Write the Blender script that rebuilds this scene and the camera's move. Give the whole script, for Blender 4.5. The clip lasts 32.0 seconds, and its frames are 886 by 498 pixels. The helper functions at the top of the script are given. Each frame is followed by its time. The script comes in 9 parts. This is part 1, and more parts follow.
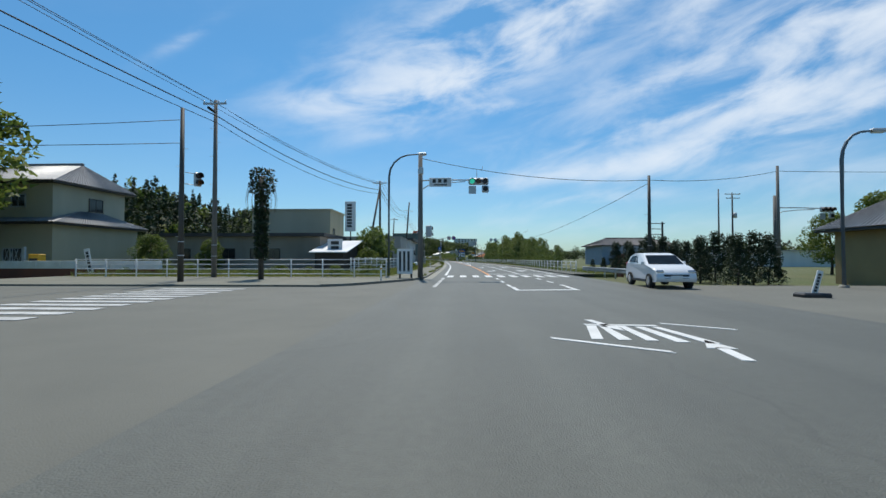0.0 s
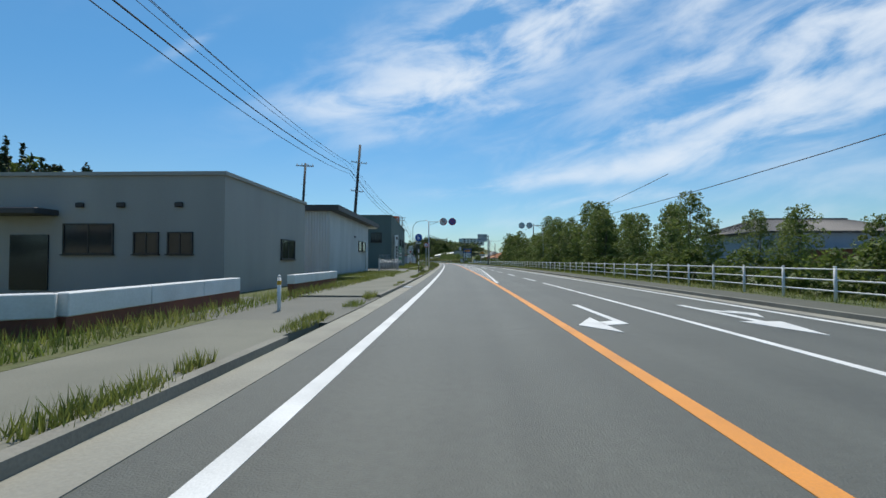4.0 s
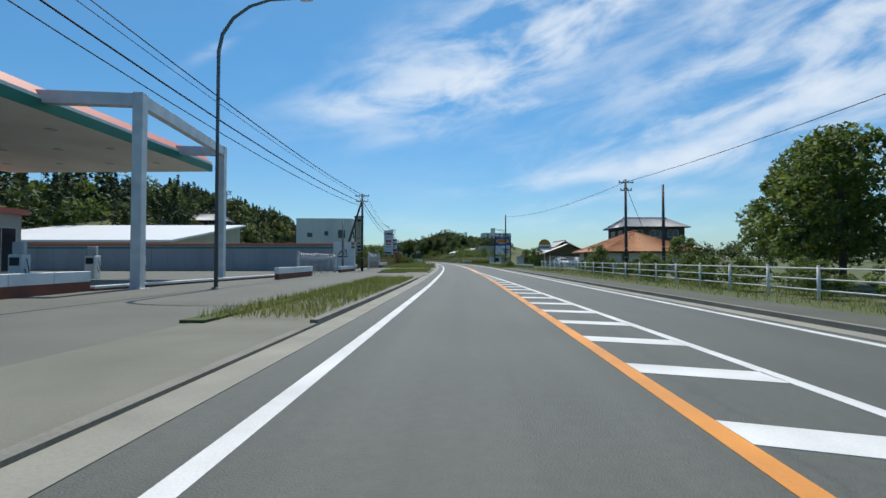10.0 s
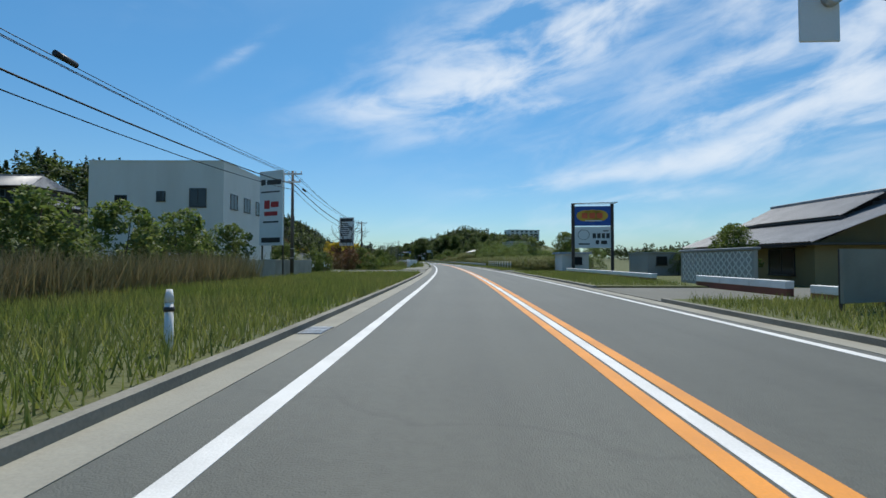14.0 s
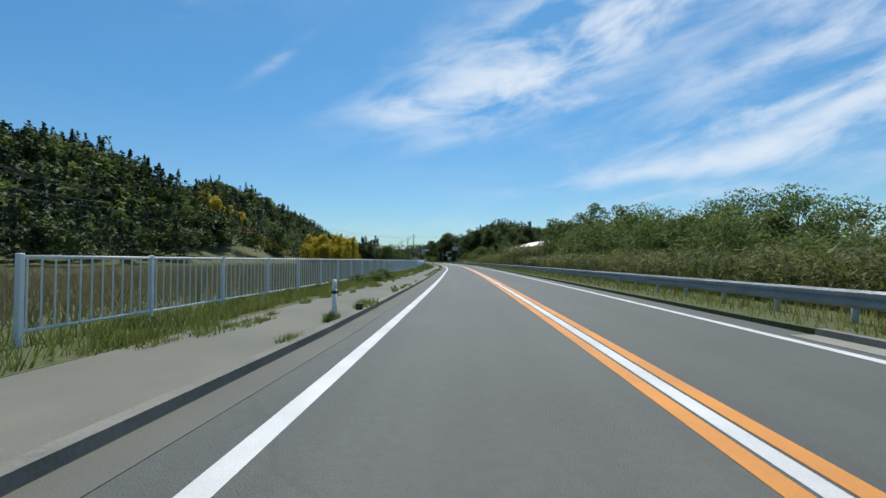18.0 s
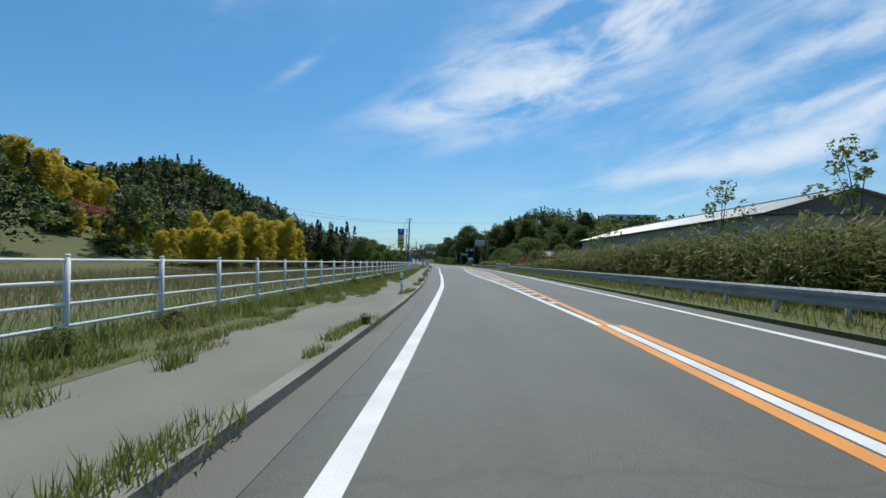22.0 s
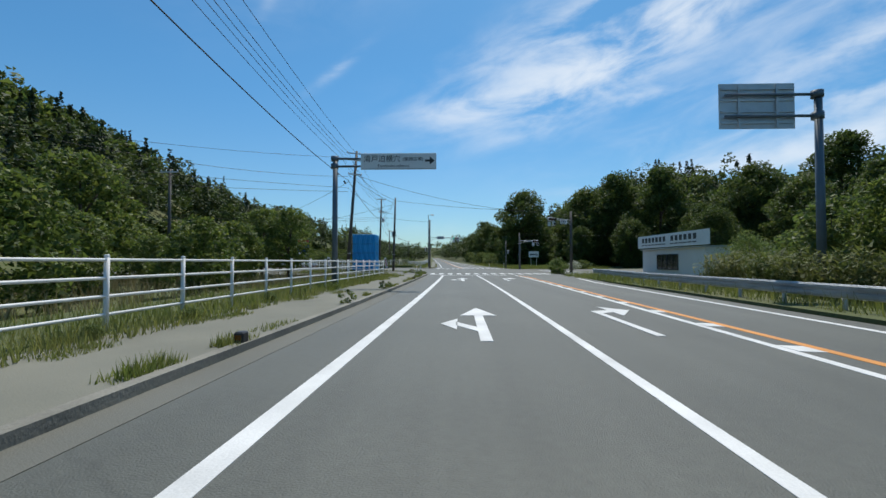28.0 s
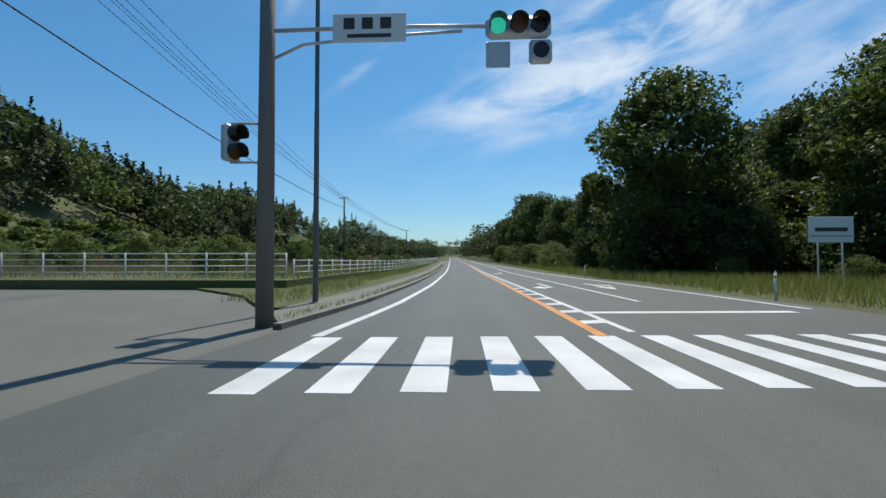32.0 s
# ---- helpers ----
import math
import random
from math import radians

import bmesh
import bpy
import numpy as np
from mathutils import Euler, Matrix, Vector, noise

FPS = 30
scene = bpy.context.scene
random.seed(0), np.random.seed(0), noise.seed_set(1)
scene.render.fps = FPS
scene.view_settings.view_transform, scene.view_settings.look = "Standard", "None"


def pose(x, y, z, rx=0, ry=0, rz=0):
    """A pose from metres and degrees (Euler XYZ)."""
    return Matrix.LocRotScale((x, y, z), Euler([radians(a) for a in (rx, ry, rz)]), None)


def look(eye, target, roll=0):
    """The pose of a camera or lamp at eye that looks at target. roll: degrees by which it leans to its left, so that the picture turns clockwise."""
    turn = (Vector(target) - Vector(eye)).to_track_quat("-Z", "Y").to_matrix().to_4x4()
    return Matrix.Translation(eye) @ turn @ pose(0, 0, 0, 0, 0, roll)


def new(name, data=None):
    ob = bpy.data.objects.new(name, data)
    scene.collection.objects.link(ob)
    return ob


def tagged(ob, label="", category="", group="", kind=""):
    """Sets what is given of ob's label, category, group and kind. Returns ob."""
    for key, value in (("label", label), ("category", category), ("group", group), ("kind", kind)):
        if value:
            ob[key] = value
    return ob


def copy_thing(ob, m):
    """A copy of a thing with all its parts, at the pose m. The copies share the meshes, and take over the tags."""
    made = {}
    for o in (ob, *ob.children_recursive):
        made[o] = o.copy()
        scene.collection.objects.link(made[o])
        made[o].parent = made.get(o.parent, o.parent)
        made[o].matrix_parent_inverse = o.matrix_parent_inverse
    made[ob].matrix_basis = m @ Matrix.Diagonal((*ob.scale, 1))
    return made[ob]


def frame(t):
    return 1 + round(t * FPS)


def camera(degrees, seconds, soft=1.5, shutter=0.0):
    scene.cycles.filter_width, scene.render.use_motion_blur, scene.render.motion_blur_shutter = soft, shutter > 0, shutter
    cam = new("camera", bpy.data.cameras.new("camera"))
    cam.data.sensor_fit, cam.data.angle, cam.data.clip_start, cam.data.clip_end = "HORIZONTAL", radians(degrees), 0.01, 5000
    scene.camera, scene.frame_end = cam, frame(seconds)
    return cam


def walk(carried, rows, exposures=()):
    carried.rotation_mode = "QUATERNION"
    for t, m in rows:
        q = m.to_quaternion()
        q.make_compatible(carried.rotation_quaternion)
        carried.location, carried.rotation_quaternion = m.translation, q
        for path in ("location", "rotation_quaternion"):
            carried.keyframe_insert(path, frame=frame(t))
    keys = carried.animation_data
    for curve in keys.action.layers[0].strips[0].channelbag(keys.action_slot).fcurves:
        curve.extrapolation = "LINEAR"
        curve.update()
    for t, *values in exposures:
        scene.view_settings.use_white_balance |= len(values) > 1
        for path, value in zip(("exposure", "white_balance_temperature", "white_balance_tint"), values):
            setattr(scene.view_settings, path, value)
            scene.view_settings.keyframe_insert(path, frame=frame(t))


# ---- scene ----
# ---- the road's axis: the heading of the camera's lane every 20 m, in degrees, left positive ----
HEAD = (-2.52, -2.63, -2.32, -1.54, -0.74, -0.28, -0.07, 0.27, 0.98, 1.43, 2.15, 3.29, 4.62, 5.85, 6.97, 7.86, 8.63,
        9.42, 9.98, 10.56, 11.57, 12.53, 13.35, 14.05, 14.85, 15.70, 16.63, 17.20, 17.52)
AX_S = np.arange(-160.0, 1400.0, 0.5)
AX_H = np.radians(np.interp(AX_S, np.arange(len(HEAD)) * 20.0, HEAD))
AX_H = np.where(AX_S > 560, AX_H + np.minimum(AX_S - 560, 80) * 0.0003, AX_H)
_mid = (AX_H[1:] + AX_H[:-1]) / 2
AX_X = np.concatenate(([0.0], np.cumsum(-np.sin(_mid) * 0.5)))
AX_Y = np.concatenate(([0.0], np.cumsum(np.cos(_mid) * 0.5)))
_zero = int(np.argmin(np.abs(AX_S)))
AX_X, AX_Y = AX_X - AX_X[_zero], AX_Y - AX_Y[_zero]


def rise(s):
    """The road climbs a little past the second crossing."""
    return max(0.0, s - 600.0) * 0.012


def turn_at(s):
    return float(np.interp(s, AX_S, AX_H))


def at(s, lat=0.0, z=0.0):
    """A place by its distance along the lane, its distance to the right of it, and its height over the road."""
    a = turn_at(s)
    return Vector((float(np.interp(s, AX_S, AX_X)) + lat * math.cos(a), float(np.interp(s, AX_S, AX_Y)) + lat * math.sin(a), z + rise(s)))


def stand(s, lat, z=0.0, turn=0.0):
    """The pose of a thing there: x to the right of the road, y along it. turn: degrees to the left."""
    return Matrix.Translation(at(s, lat, z)) @ Matrix.Rotation(turn_at(s) + radians(turn), 4, "Z")


# ---- the drive: seconds, metres along the lane, tilt in degrees ----
STEPS = [(0.0, 0.0, 1.27), (0.5, 6.1, 1.38), (1.0, 12.1, 1.45), (1.5, 18.2, 1.58), (2.0, 24.5, 1.47), (2.5, 31.2, 1.47),
         (3.0, 38.2, 1.47), (3.5, 45.6, 1.47), (4.0, 53.4, 1.47), (4.5, 61.5, 1.47), (5.0, 69.9, 1.47), (5.5, 78.5, 1.60),
         (6.0, 87.3, 1.47), (6.5, 96.1, 1.45), (7.0, 104.9, 1.63), (7.5, 113.6, 1.59), (8.0, 122.3, 1.68), (8.5, 130.9, 1.59),
         (9.0, 139.2, 1.54), (9.5, 147.4, 1.44), (10.0, 155.7, 1.35), (10.5, 164.0, 1.19), (11.0, 172.3, 1.26), (11.5, 180.7, 1.28),
         (12.0, 189.1, 1.31), (12.5, 197.3, 1.46), (13.0, 205.4, 1.61), (13.5, 213.4, 1.48), (14.0, 221.2, 1.45), (14.5, 229.2, 1.57),
         (15.0, 237.3, 1.47), (15.5, 245.7, 1.47), (16.0, 254.4, 1.47), (16.5, 263.4, 1.38), (17.0, 272.8, 1.42), (17.5, 282.4, 1.42),
         (18.0, 292.3, 1.51), (18.5, 302.3, 1.43), (19.0, 312.5, 1.49), (19.5, 322.7, 1.51), (20.0, 332.9, 1.45), (20.5, 342.9, 1.49),
         (21.0, 352.9, 1.55), (21.5, 362.6, 1.76), (22.0, 372.0, 1.76), (22.5, 381.2, 1.63), (23.0, 390.3, 1.58), (23.5, 399.2, 1.47),
         (24.0, 408.0, 1.49), (24.5, 416.9, 1.53), (25.0, 425.7, 1.63), (25.5, 434.4, 1.57), (26.0, 443.2, 1.47), (26.5, 452.0, 1.47),
         (27.0, 460.8, 1.47), (27.5, 469.6, 1.26), (28.0, 478.4, 1.64), (28.5, 487.3, 1.55), (29.0, 496.3, 1.51), (29.5, 505.4, 1.06),
         (30.0, 514.7, 1.31), (30.5, 523.9, 1.35), (31.0, 533.3, 1.27), (31.5, 542.6, 1.35), (32.0, 552.0, 1.59)]
cam = camera(90.0, 32.0)
rows = []
for t, s, tilt in STEPS:
    p = at(s)
    rows.append((t, pose(p.x, p.y, 1.25, 90 + tilt, 0, math.degrees(turn_at(s)) + 2.52)))
walk(cam, rows, exposures=[(0.0, 0.0), (32.0, 0.0)])

# ---- sky and sun ----
SUN_AZ, SUN_EL = 6.0, 62.0     # degrees to the left of the first heading, and over the horizon
world = bpy.data.worlds.new("sky")
scene.world = world
world.use_nodes = True
wt = world.node_tree
wt.nodes.clear()


def wnode(kind):
    return wt.nodes.new(kind)


def wmath(op, a, b=None, c=None):
    n = wnode("ShaderNodeMath")
    n.operation = op
    for i, v in enumerate((a, b, c)):
        if v is None:
            continue
        if isinstance(v, (int, float)):
            n.inputs[i].default_value = v
        else:
            wt.links.new(v, n.inputs[i])
    return n.outputs[0]


sky = wnode("ShaderNodeTexSky")
sky.sky_type, sky.sun_disc = "NISHITA", False
sky.sun_elevation, sky.sun_rotation = radians(SUN_EL), radians(-SUN_AZ)
sky.altitude, sky.air_density, sky.dust_density, sky.ozone_density = 50.0, 1.0, 0.6, 2.2
coord = wnode("ShaderNodeTexCoord")
split = wnode("ShaderNodeSeparateXYZ")
wt.links.new(coord.outputs["Generated"], split.inputs[0])
wx, wy, wz = split.outputs
# cirrus: each streak is a soft lens in azimuth and elevation, broken up by stretched noise
azim = wmath("MULTIPLY", wmath("ARCTAN2", wx, wy), 57.2958)
elev = wmath("MULTIPLY", wmath("ARCSINE", wz), 57.2958)
comb = wnode("ShaderNodeCombineXYZ")
wt.links.new(wmath("ADD", wmath("MULTIPLY", azim, 0.05), wmath("MULTIPLY", elev, 0.03)), comb.inputs[0])
wt.links.new(wmath("SUBTRACT", wmath("MULTIPLY", elev, 0.15), wmath("MULTIPLY", azim, 0.036)), comb.inputs[1])
fine = wnode("ShaderNodeTexNoise")
fine.noise_dimensions = "2D"
wt.links.new(comb.outputs[0], fine.inputs["Vector"])
fine.inputs["Scale"].default_value, fine.inputs["Detail"].default_value, fine.inputs["Roughness"].default_value = 1.6, 7.0, 0.56
fine.inputs["Distortion"].default_value = 0.25
wisp = wnode("ShaderNodeMapRange")
wisp.interpolation_type = "SMOOTHSTEP"
wt.links.new(fine.outputs["Fac"], wisp.inputs["Value"])
wisp.inputs["From Min"].default_value, wisp.inputs["From Max"].default_value = 0.30, 0.86
# azimuth, elevation, half length, half width, lean in degrees, strength
STREAKS = [(-12, 19.5, 8, 1.5, 8, 1.1), (0, 21.5, 12, 3.0, 16, 1.1), (12, 27, 16, 3.4, 24, 1.1), (6, 31, 22, 3.6, 26, 0.9), (22, 31, 12, 2.6, 22, 0.9), (8, 18.7, 4.0, 0.8, 3, 1.0),
           (31, 16.0, 15, 1.5, 7, 1.2), (22, 11.2, 14, 1.3, 6, 1.0), (40, 13.5, 12, 2.2, 10, 1.1), (42, 21, 10, 3.0, 18, 1.1), (30, 21, 10, 1.4, 12, 0.7), (3, 9.0, 5, 0.7, 4, 0.7),
           (38, 30, 10, 3.0, 28, 1.2), (-31, 23, 4, 0.6, 38, 0.45), (48, 26, 10, 3.0, 20, 1.0), (18, 7.4, 12, 0.7, 3, 0.5), (-8, 15.5, 5, 0.8, 12, 0.35), (52, 8, 18, 2.0, 4, 0.6),
           (-38, 31, 5, 0.7, 60, 0.3), (70, 24, 26, 5, 15, 0.9), (20, 4.0, 40, 1.6, 0, 0.3), (34, 24, 26, 7, 12, 0.5), (8, 28, 20, 5, 18, 0.4), (30, 13, 24, 4.5, 6, 0.4), (-30, 34, 16, 5, 20, 0.15)]
total = None
for az, el, hl, hw, lean, power in STREAKS:
    ca, sa = math.cos(radians(lean)), math.sin(radians(lean))
    da, de = wmath("SUBTRACT", azim, float(az)), wmath("SUBTRACT", elev, float(el))
    u = wmath("MULTIPLY", wmath("ADD", wmath("MULTIPLY", da, ca), wmath("MULTIPLY", de, sa)), 1.0 / hl)
    v = wmath("MULTIPLY", wmath("SUBTRACT", wmath("MULTIPLY", de, ca), wmath("MULTIPLY", da, sa)), 1.0 / hw)
    q = wmath("ADD", wmath("MULTIPLY", u, u), wmath("MULTIPLY", v, v))
    g = wmath("MULTIPLY", wmath("POWER", 2.718, wmath("MULTIPLY", q, -1.0)), float(power))
    total = g if total is None else wmath("ADD", total, g)
cover = wmath("SUBTRACT", 1.0, wmath("POWER", 2.718, wmath("MULTIPLY", wmath("MULTIPLY", total, wisp.outputs[0]), -1.25)))
mix, tone = wnode("ShaderNodeMix"), wnode("ShaderNodeMix")
mix.data_type, tone.data_type, tone.blend_type = "RGBA", "RGBA", "MULTIPLY"
tone.inputs["Factor"].default_value = 1.0
wt.links.new(sky.outputs[0], tone.inputs["A"])
# the low sky is paler than the zenith
pale = wnode("ShaderNodeMix")
pale.data_type = "RGBA"
fall = wnode("ShaderNodeMapRange")
fall.interpolation_type = "SMOOTHSTEP"
wt.links.new(elev, fall.inputs["Value"])
fall.inputs["From Min"].default_value, fall.inputs["From Max"].default_value = 1.0, 24.0
wt.links.new(fall.outputs[0], pale.inputs["Factor"])
pale.inputs["A"].default_value, pale.inputs["B"].default_value = (0.62, 0.87, 1.00, 1), (0.455, 0.92, 1.12, 1)
wt.links.new(pale.outputs["Result"], tone.inputs["B"])
wt.links.new(cover, mix.inputs["Factor"])
wt.links.new(tone.outputs["Result"], mix.inputs["A"])
mix.inputs["B"].default_value = (7.4, 8.1, 8.9, 1)
back = wnode("ShaderNodeBackground")
back.inputs["Strength"].default_value = 0.108
wt.links.new(mix.outputs["Result"], back.inputs["Color"])
out = wnode("ShaderNodeOutputWorld")
wt.links.new(back.outputs[0], out.inputs["Surface"])

sun = new("sun", bpy.data.lights.new("sun", "SUN"))
sun.data.energy, sun.data.angle, sun.data.color = 4.0, radians(0.5), (1.0, 0.95, 0.86)
_sa, _se = radians(SUN_AZ), radians(SUN_EL)
sun.matrix_world = look((-math.sin(_sa) * math.cos(_se) * 100, math.cos(_sa) * math.cos(_se) * 100, math.sin(_se) * 100), (0, 0, 0))

# ---- materials ----
def material(name, base, other=None, scale=3.0, fine_scale=40.0, rough=0.7, metal=0.0, bump=0.15, spread=0.25, island=0.0, streak=0.0,
             glow=None, sheer=0.0, depth=0.02):
    """Two colours mixed by coarse and fine noise in metres, with relief. island: change from piece to piece. streak: runs down the wall."""
    m = bpy.data.materials.new(name)
    m.use_nodes = True
    nt, nd = m.node_tree, m.node_tree.nodes
    b = nd["Principled BSDF"]
    b.inputs["Roughness"].default_value, b.inputs["Metallic"].default_value = rough, metal
    other = other or tuple(c * 0.62 for c in base)
    tc = nd.new("ShaderNodeTexCoord")
    n1, n2 = nd.new("ShaderNodeTexNoise"), nd.new("ShaderNodeTexNoise")
    n1.inputs["Scale"].default_value, n1.inputs["Detail"].default_value = scale, 6.0
    n2.inputs["Scale"].default_value, n2.inputs["Detail"].default_value = fine_scale, 4.0
    if streak:
        mp = nd.new("ShaderNodeMapping")
        mp.inputs["Scale"].default_value = (1.0, 1.0, streak)
        nt.links.new(tc.outputs["Object"], mp.inputs["Vector"])
        nt.links.new(mp.outputs[0], n1.inputs["Vector"])
    else:
        nt.links.new(tc.outputs["Object"], n1.inputs["Vector"])
    nt.links.new(tc.outputs["Object"], n2.inputs["Vector"])
    add = nd.new("ShaderNodeMath")
    add.operation = "MULTIPLY_ADD"
    nt.links.new(n2.outputs["Fac"], add.inputs[0])
    add.inputs[1].default_value = 0.45
    nt.links.new(n1.outputs["Fac"], add.inputs[2])
    ramp = nd.new("ShaderNodeMapRange")
    ramp.inputs["From Min"].default_value, ramp.inputs["From Max"].default_value = 0.72 - spread, 0.72 + spread
    nt.links.new(add.outputs[0], ramp.inputs["Value"])
    mixer = nd.new("ShaderNodeMix")
    mixer.data_type = "RGBA"
    nt.links.new(ramp.outputs[0], mixer.inputs["Factor"])
    mixer.inputs["A"].default_value, mixer.inputs["B"].default_value = (*base, 1), (*other, 1)
    colour = mixer.outputs["Result"]
    if island:
        geo, hsv = nd.new("ShaderNodeNewGeometry"), nd.new("ShaderNodeHueSaturation")
        mr, mh = nd.new("ShaderNodeMapRange"), nd.new("ShaderNodeMapRange")
        nt.links.new(geo.outputs["Random Per Island"], mr.inputs["Value"])
        mr.inputs["To Min"].default_value, mr.inputs["To Max"].default_value = 1 - island, 1 + island
        nt.links.new(geo.outputs["Random Per Island"], mh.inputs["Value"])
        mh.inputs["To Min"].default_value, mh.inputs["To Max"].default_value = 0.5 + island * 0.05, 0.5 - island * 0.05
        nt.links.new(mr.outputs[0], hsv.inputs["Value"])
        nt.links.new(mh.outputs[0], hsv.inputs["Hue"])
        nt.links.new(colour, hsv.inputs["Color"])
        colour = hsv.outputs[0]
    nt.links.new(colour, b.inputs["Base Color"])
    if bump:
        bp = nd.new("ShaderNodeBump")
        bp.inputs["Strength"].default_value, bp.inputs["Distance"].default_value = bump, depth
        nt.links.new(n2.outputs["Fac"], bp.inputs["Height"])
        nt.links.new(bp.outputs[0], b.inputs["Normal"])
    if glow:
        b.inputs["Emission Color"].default_value, b.inputs["Emission Strength"].default_value = (*glow[:3], 1), glow[3]
    if sheer:
        tr, ms = nd.new("ShaderNodeBsdfTranslucent"), nd.new("ShaderNodeMixShader")
        nt.links.new(colour, tr.inputs["Color"])
        ms.inputs[0].default_value = sheer
        nt.links.new(b.outputs[0], ms.inputs[1])
        nt.links.new(tr.outputs[0], ms.inputs[2])
        nt.links.new(ms.outputs[0], nd["Material Output"].inputs["Surface"])
    return m


ASPHALT_OLD = material("worn_asphalt", (0.108, 0.109, 0.090), (0.150, 0.148, 0.122), 0.5, 70, 0.8, bump=0.35, spread=0.3)


def lane_asphalt():
    """Asphalt with polished wheel tracks along the lanes, long streaks and fine cracks; its map holds offset and distance in metres."""
    m = material("lane_asphalt", (0.068, 0.072, 0.060), (0.094, 0.098, 0.081), 0.35, 60, 0.62, bump=0.45, spread=0.30)
    nt, nd = m.node_tree, m.node_tree.nodes
    b = nd["Principled BSDF"]
    src = b.inputs["Base Color"].links[0].from_socket
    uvn, sp = nd.new("ShaderNodeUVMap"), nd.new("ShaderNodeSeparateXYZ")
    uvn.uv_map = "lane"
    nt.links.new(uvn.outputs[0], sp.inputs[0])

    def calc(op, a, c, d=None):
        n = nd.new("ShaderNodeMath")
        n.operation = op
        for i, v in enumerate((a, c, d)):
            if isinstance(v, (int, float)):
                n.inputs[i].default_value = v
            elif v is not None:
                nt.links.new(v, n.inputs[i])
        return n.outputs[0]

    # tracks repeat every 1.75 m across
    wave = calc("COSINE", calc("MULTIPLY", calc("ADD", sp.outputs[0], 0.55), math.tau / 1.75), None)
    mp = nd.new("ShaderNodeMapping")
    mp.inputs["Scale"].default_value = (1.6, 0.05, 1)
    nt.links.new(uvn.outputs[0], mp.inputs["Vector"])
    long_ = nd.new("ShaderNodeTexNoise")
    nt.links.new(mp.outputs[0], long_.inputs["Vector"])
    long_.inputs["Scale"].default_value, long_.inputs["Detail"].default_value = 1.0, 5.0
    f = calc("ADD", calc("MULTIPLY", wave, 0.045), calc("MULTIPLY_ADD", long_.outputs["Fac"], 0.55, 0.74))
    vor = nd.new("ShaderNodeTexVoronoi")
    vor.feature = "DISTANCE_TO_EDGE"
    vor.inputs["Scale"].default_value = 0.16
    wob = nd.new("ShaderNodeTexNoise")
    wob.inputs["Scale"].default_value, wob.inputs["Detail"].default_value = 0.9, 6.0
    nt.links.new(uvn.outputs[0], wob.inputs["Vector"])
    mixv = nd.new("ShaderNodeMix")
    mixv.data_type = "VECTOR"
    mixv.inputs["Factor"].default_value = 0.5
    nt.links.new(uvn.outputs[0], mixv.inputs["A"])
    nt.links.new(wob.outputs["Color"], mixv.inputs["B"])
    nt.links.new(mixv.outputs["Result"], vor.inputs["Vector"])
    crack = nd.new("ShaderNodeMapRange")
    nt.links.new(vor.outputs["Distance"], crack.inputs["Value"])
    crack.inputs["From Min"].default_value, crack.inputs["From Max"].default_value = 0.0012, 0.0035
    crack.inputs["To Min"].default_value, crack.inputs["To Max"].default_value = 0.86, 1.0
    f = calc("MULTIPLY", f, crack.outputs[0])
    speck = nd.new("ShaderNodeTexNoise")
    nt.links.new(uvn.outputs[0], speck.inputs["Vector"])
    speck.inputs["Scale"].default_value, speck.inputs["Detail"].default_value, speck.inputs["Roughness"].default_value = 9.0, 6.0, 0.75
    f = calc("MULTIPLY", f, calc("MULTIPLY_ADD", speck.outputs["Fac"], 0.75, 0.625))
    hs = nd.new("ShaderNodeHueSaturation")
    nt.links.new(src, hs.inputs["Color"])
    nt.links.new(f, hs.inputs["Value"])
    nt.links.new(hs.outputs[0], b.inputs["Base Color"])
    return m


ASPHALT_LANE = lane_asphalt()
PAINT = material("road_paint", (0.78, 0.78, 0.75), (0.52, 0.52, 0.50), 1.2, 55, 0.6, bump=0.2, spread=0.28)
PAINT_OLD = material("worn_road_paint", (0.66, 0.66, 0.63), (0.30, 0.30, 0.29), 1.6, 45, 0.7, bump=0.2, spread=0.30)
ORANGE_PAINT = material("orange_road_paint", (0.78, 0.30, 0.035), (0.55, 0.22, 0.04), 1.2, 55, 0.6, bump=0.2)
CONCRETE = material("concrete", (0.33, 0.32, 0.26), (0.22, 0.21, 0.175), 1.1, 35, 0.85, bump=0.3, spread=0.3)
KERB = material("kerb_concrete", (0.30, 0.285, 0.235), (0.13, 0.125, 0.105), 0.8, 30, 0.9, bump=0.35, spread=0.32)
SIDEWALK = material("sidewalk_paving", (0.215, 0.21, 0.165), (0.14, 0.14, 0.11), 0.6, 50, 0.9, bump=0.3, spread=0.3)
# dark grey-green asphalt, a deeper tone than the sidewalk paving
FOOTWAY = material("grey_green_asphalt", (0.075, 0.080, 0.062), (0.11, 0.11, 0.085), 0.6, 40, 0.9, bump=0.4, spread=0.3)
EARTH = material("earth_and_grass", (0.060, 0.092, 0.020), (0.125, 0.118, 0.050), 0.12, 4, 0.95, bump=0.6, spread=0.35, depth=0.15)
GRASS = material("grass_blades", (0.135, 0.185, 0.034), (0.235, 0.24, 0.07), 0.3, 3, 0.7, bump=0, island=0.4, sheer=0.5)
DRYGRASS = material("dry_grass", (0.27, 0.22, 0.11), (0.19, 0.18, 0.08), 0.4, 3, 0.8, bump=0, island=0.3, sheer=0.3)
LEAF = material("leaves", (0.07, 0.12, 0.022), (0.17, 0.215, 0.045), 0.5, 5, 0.6, bump=0, island=0.45, sheer=0.5)
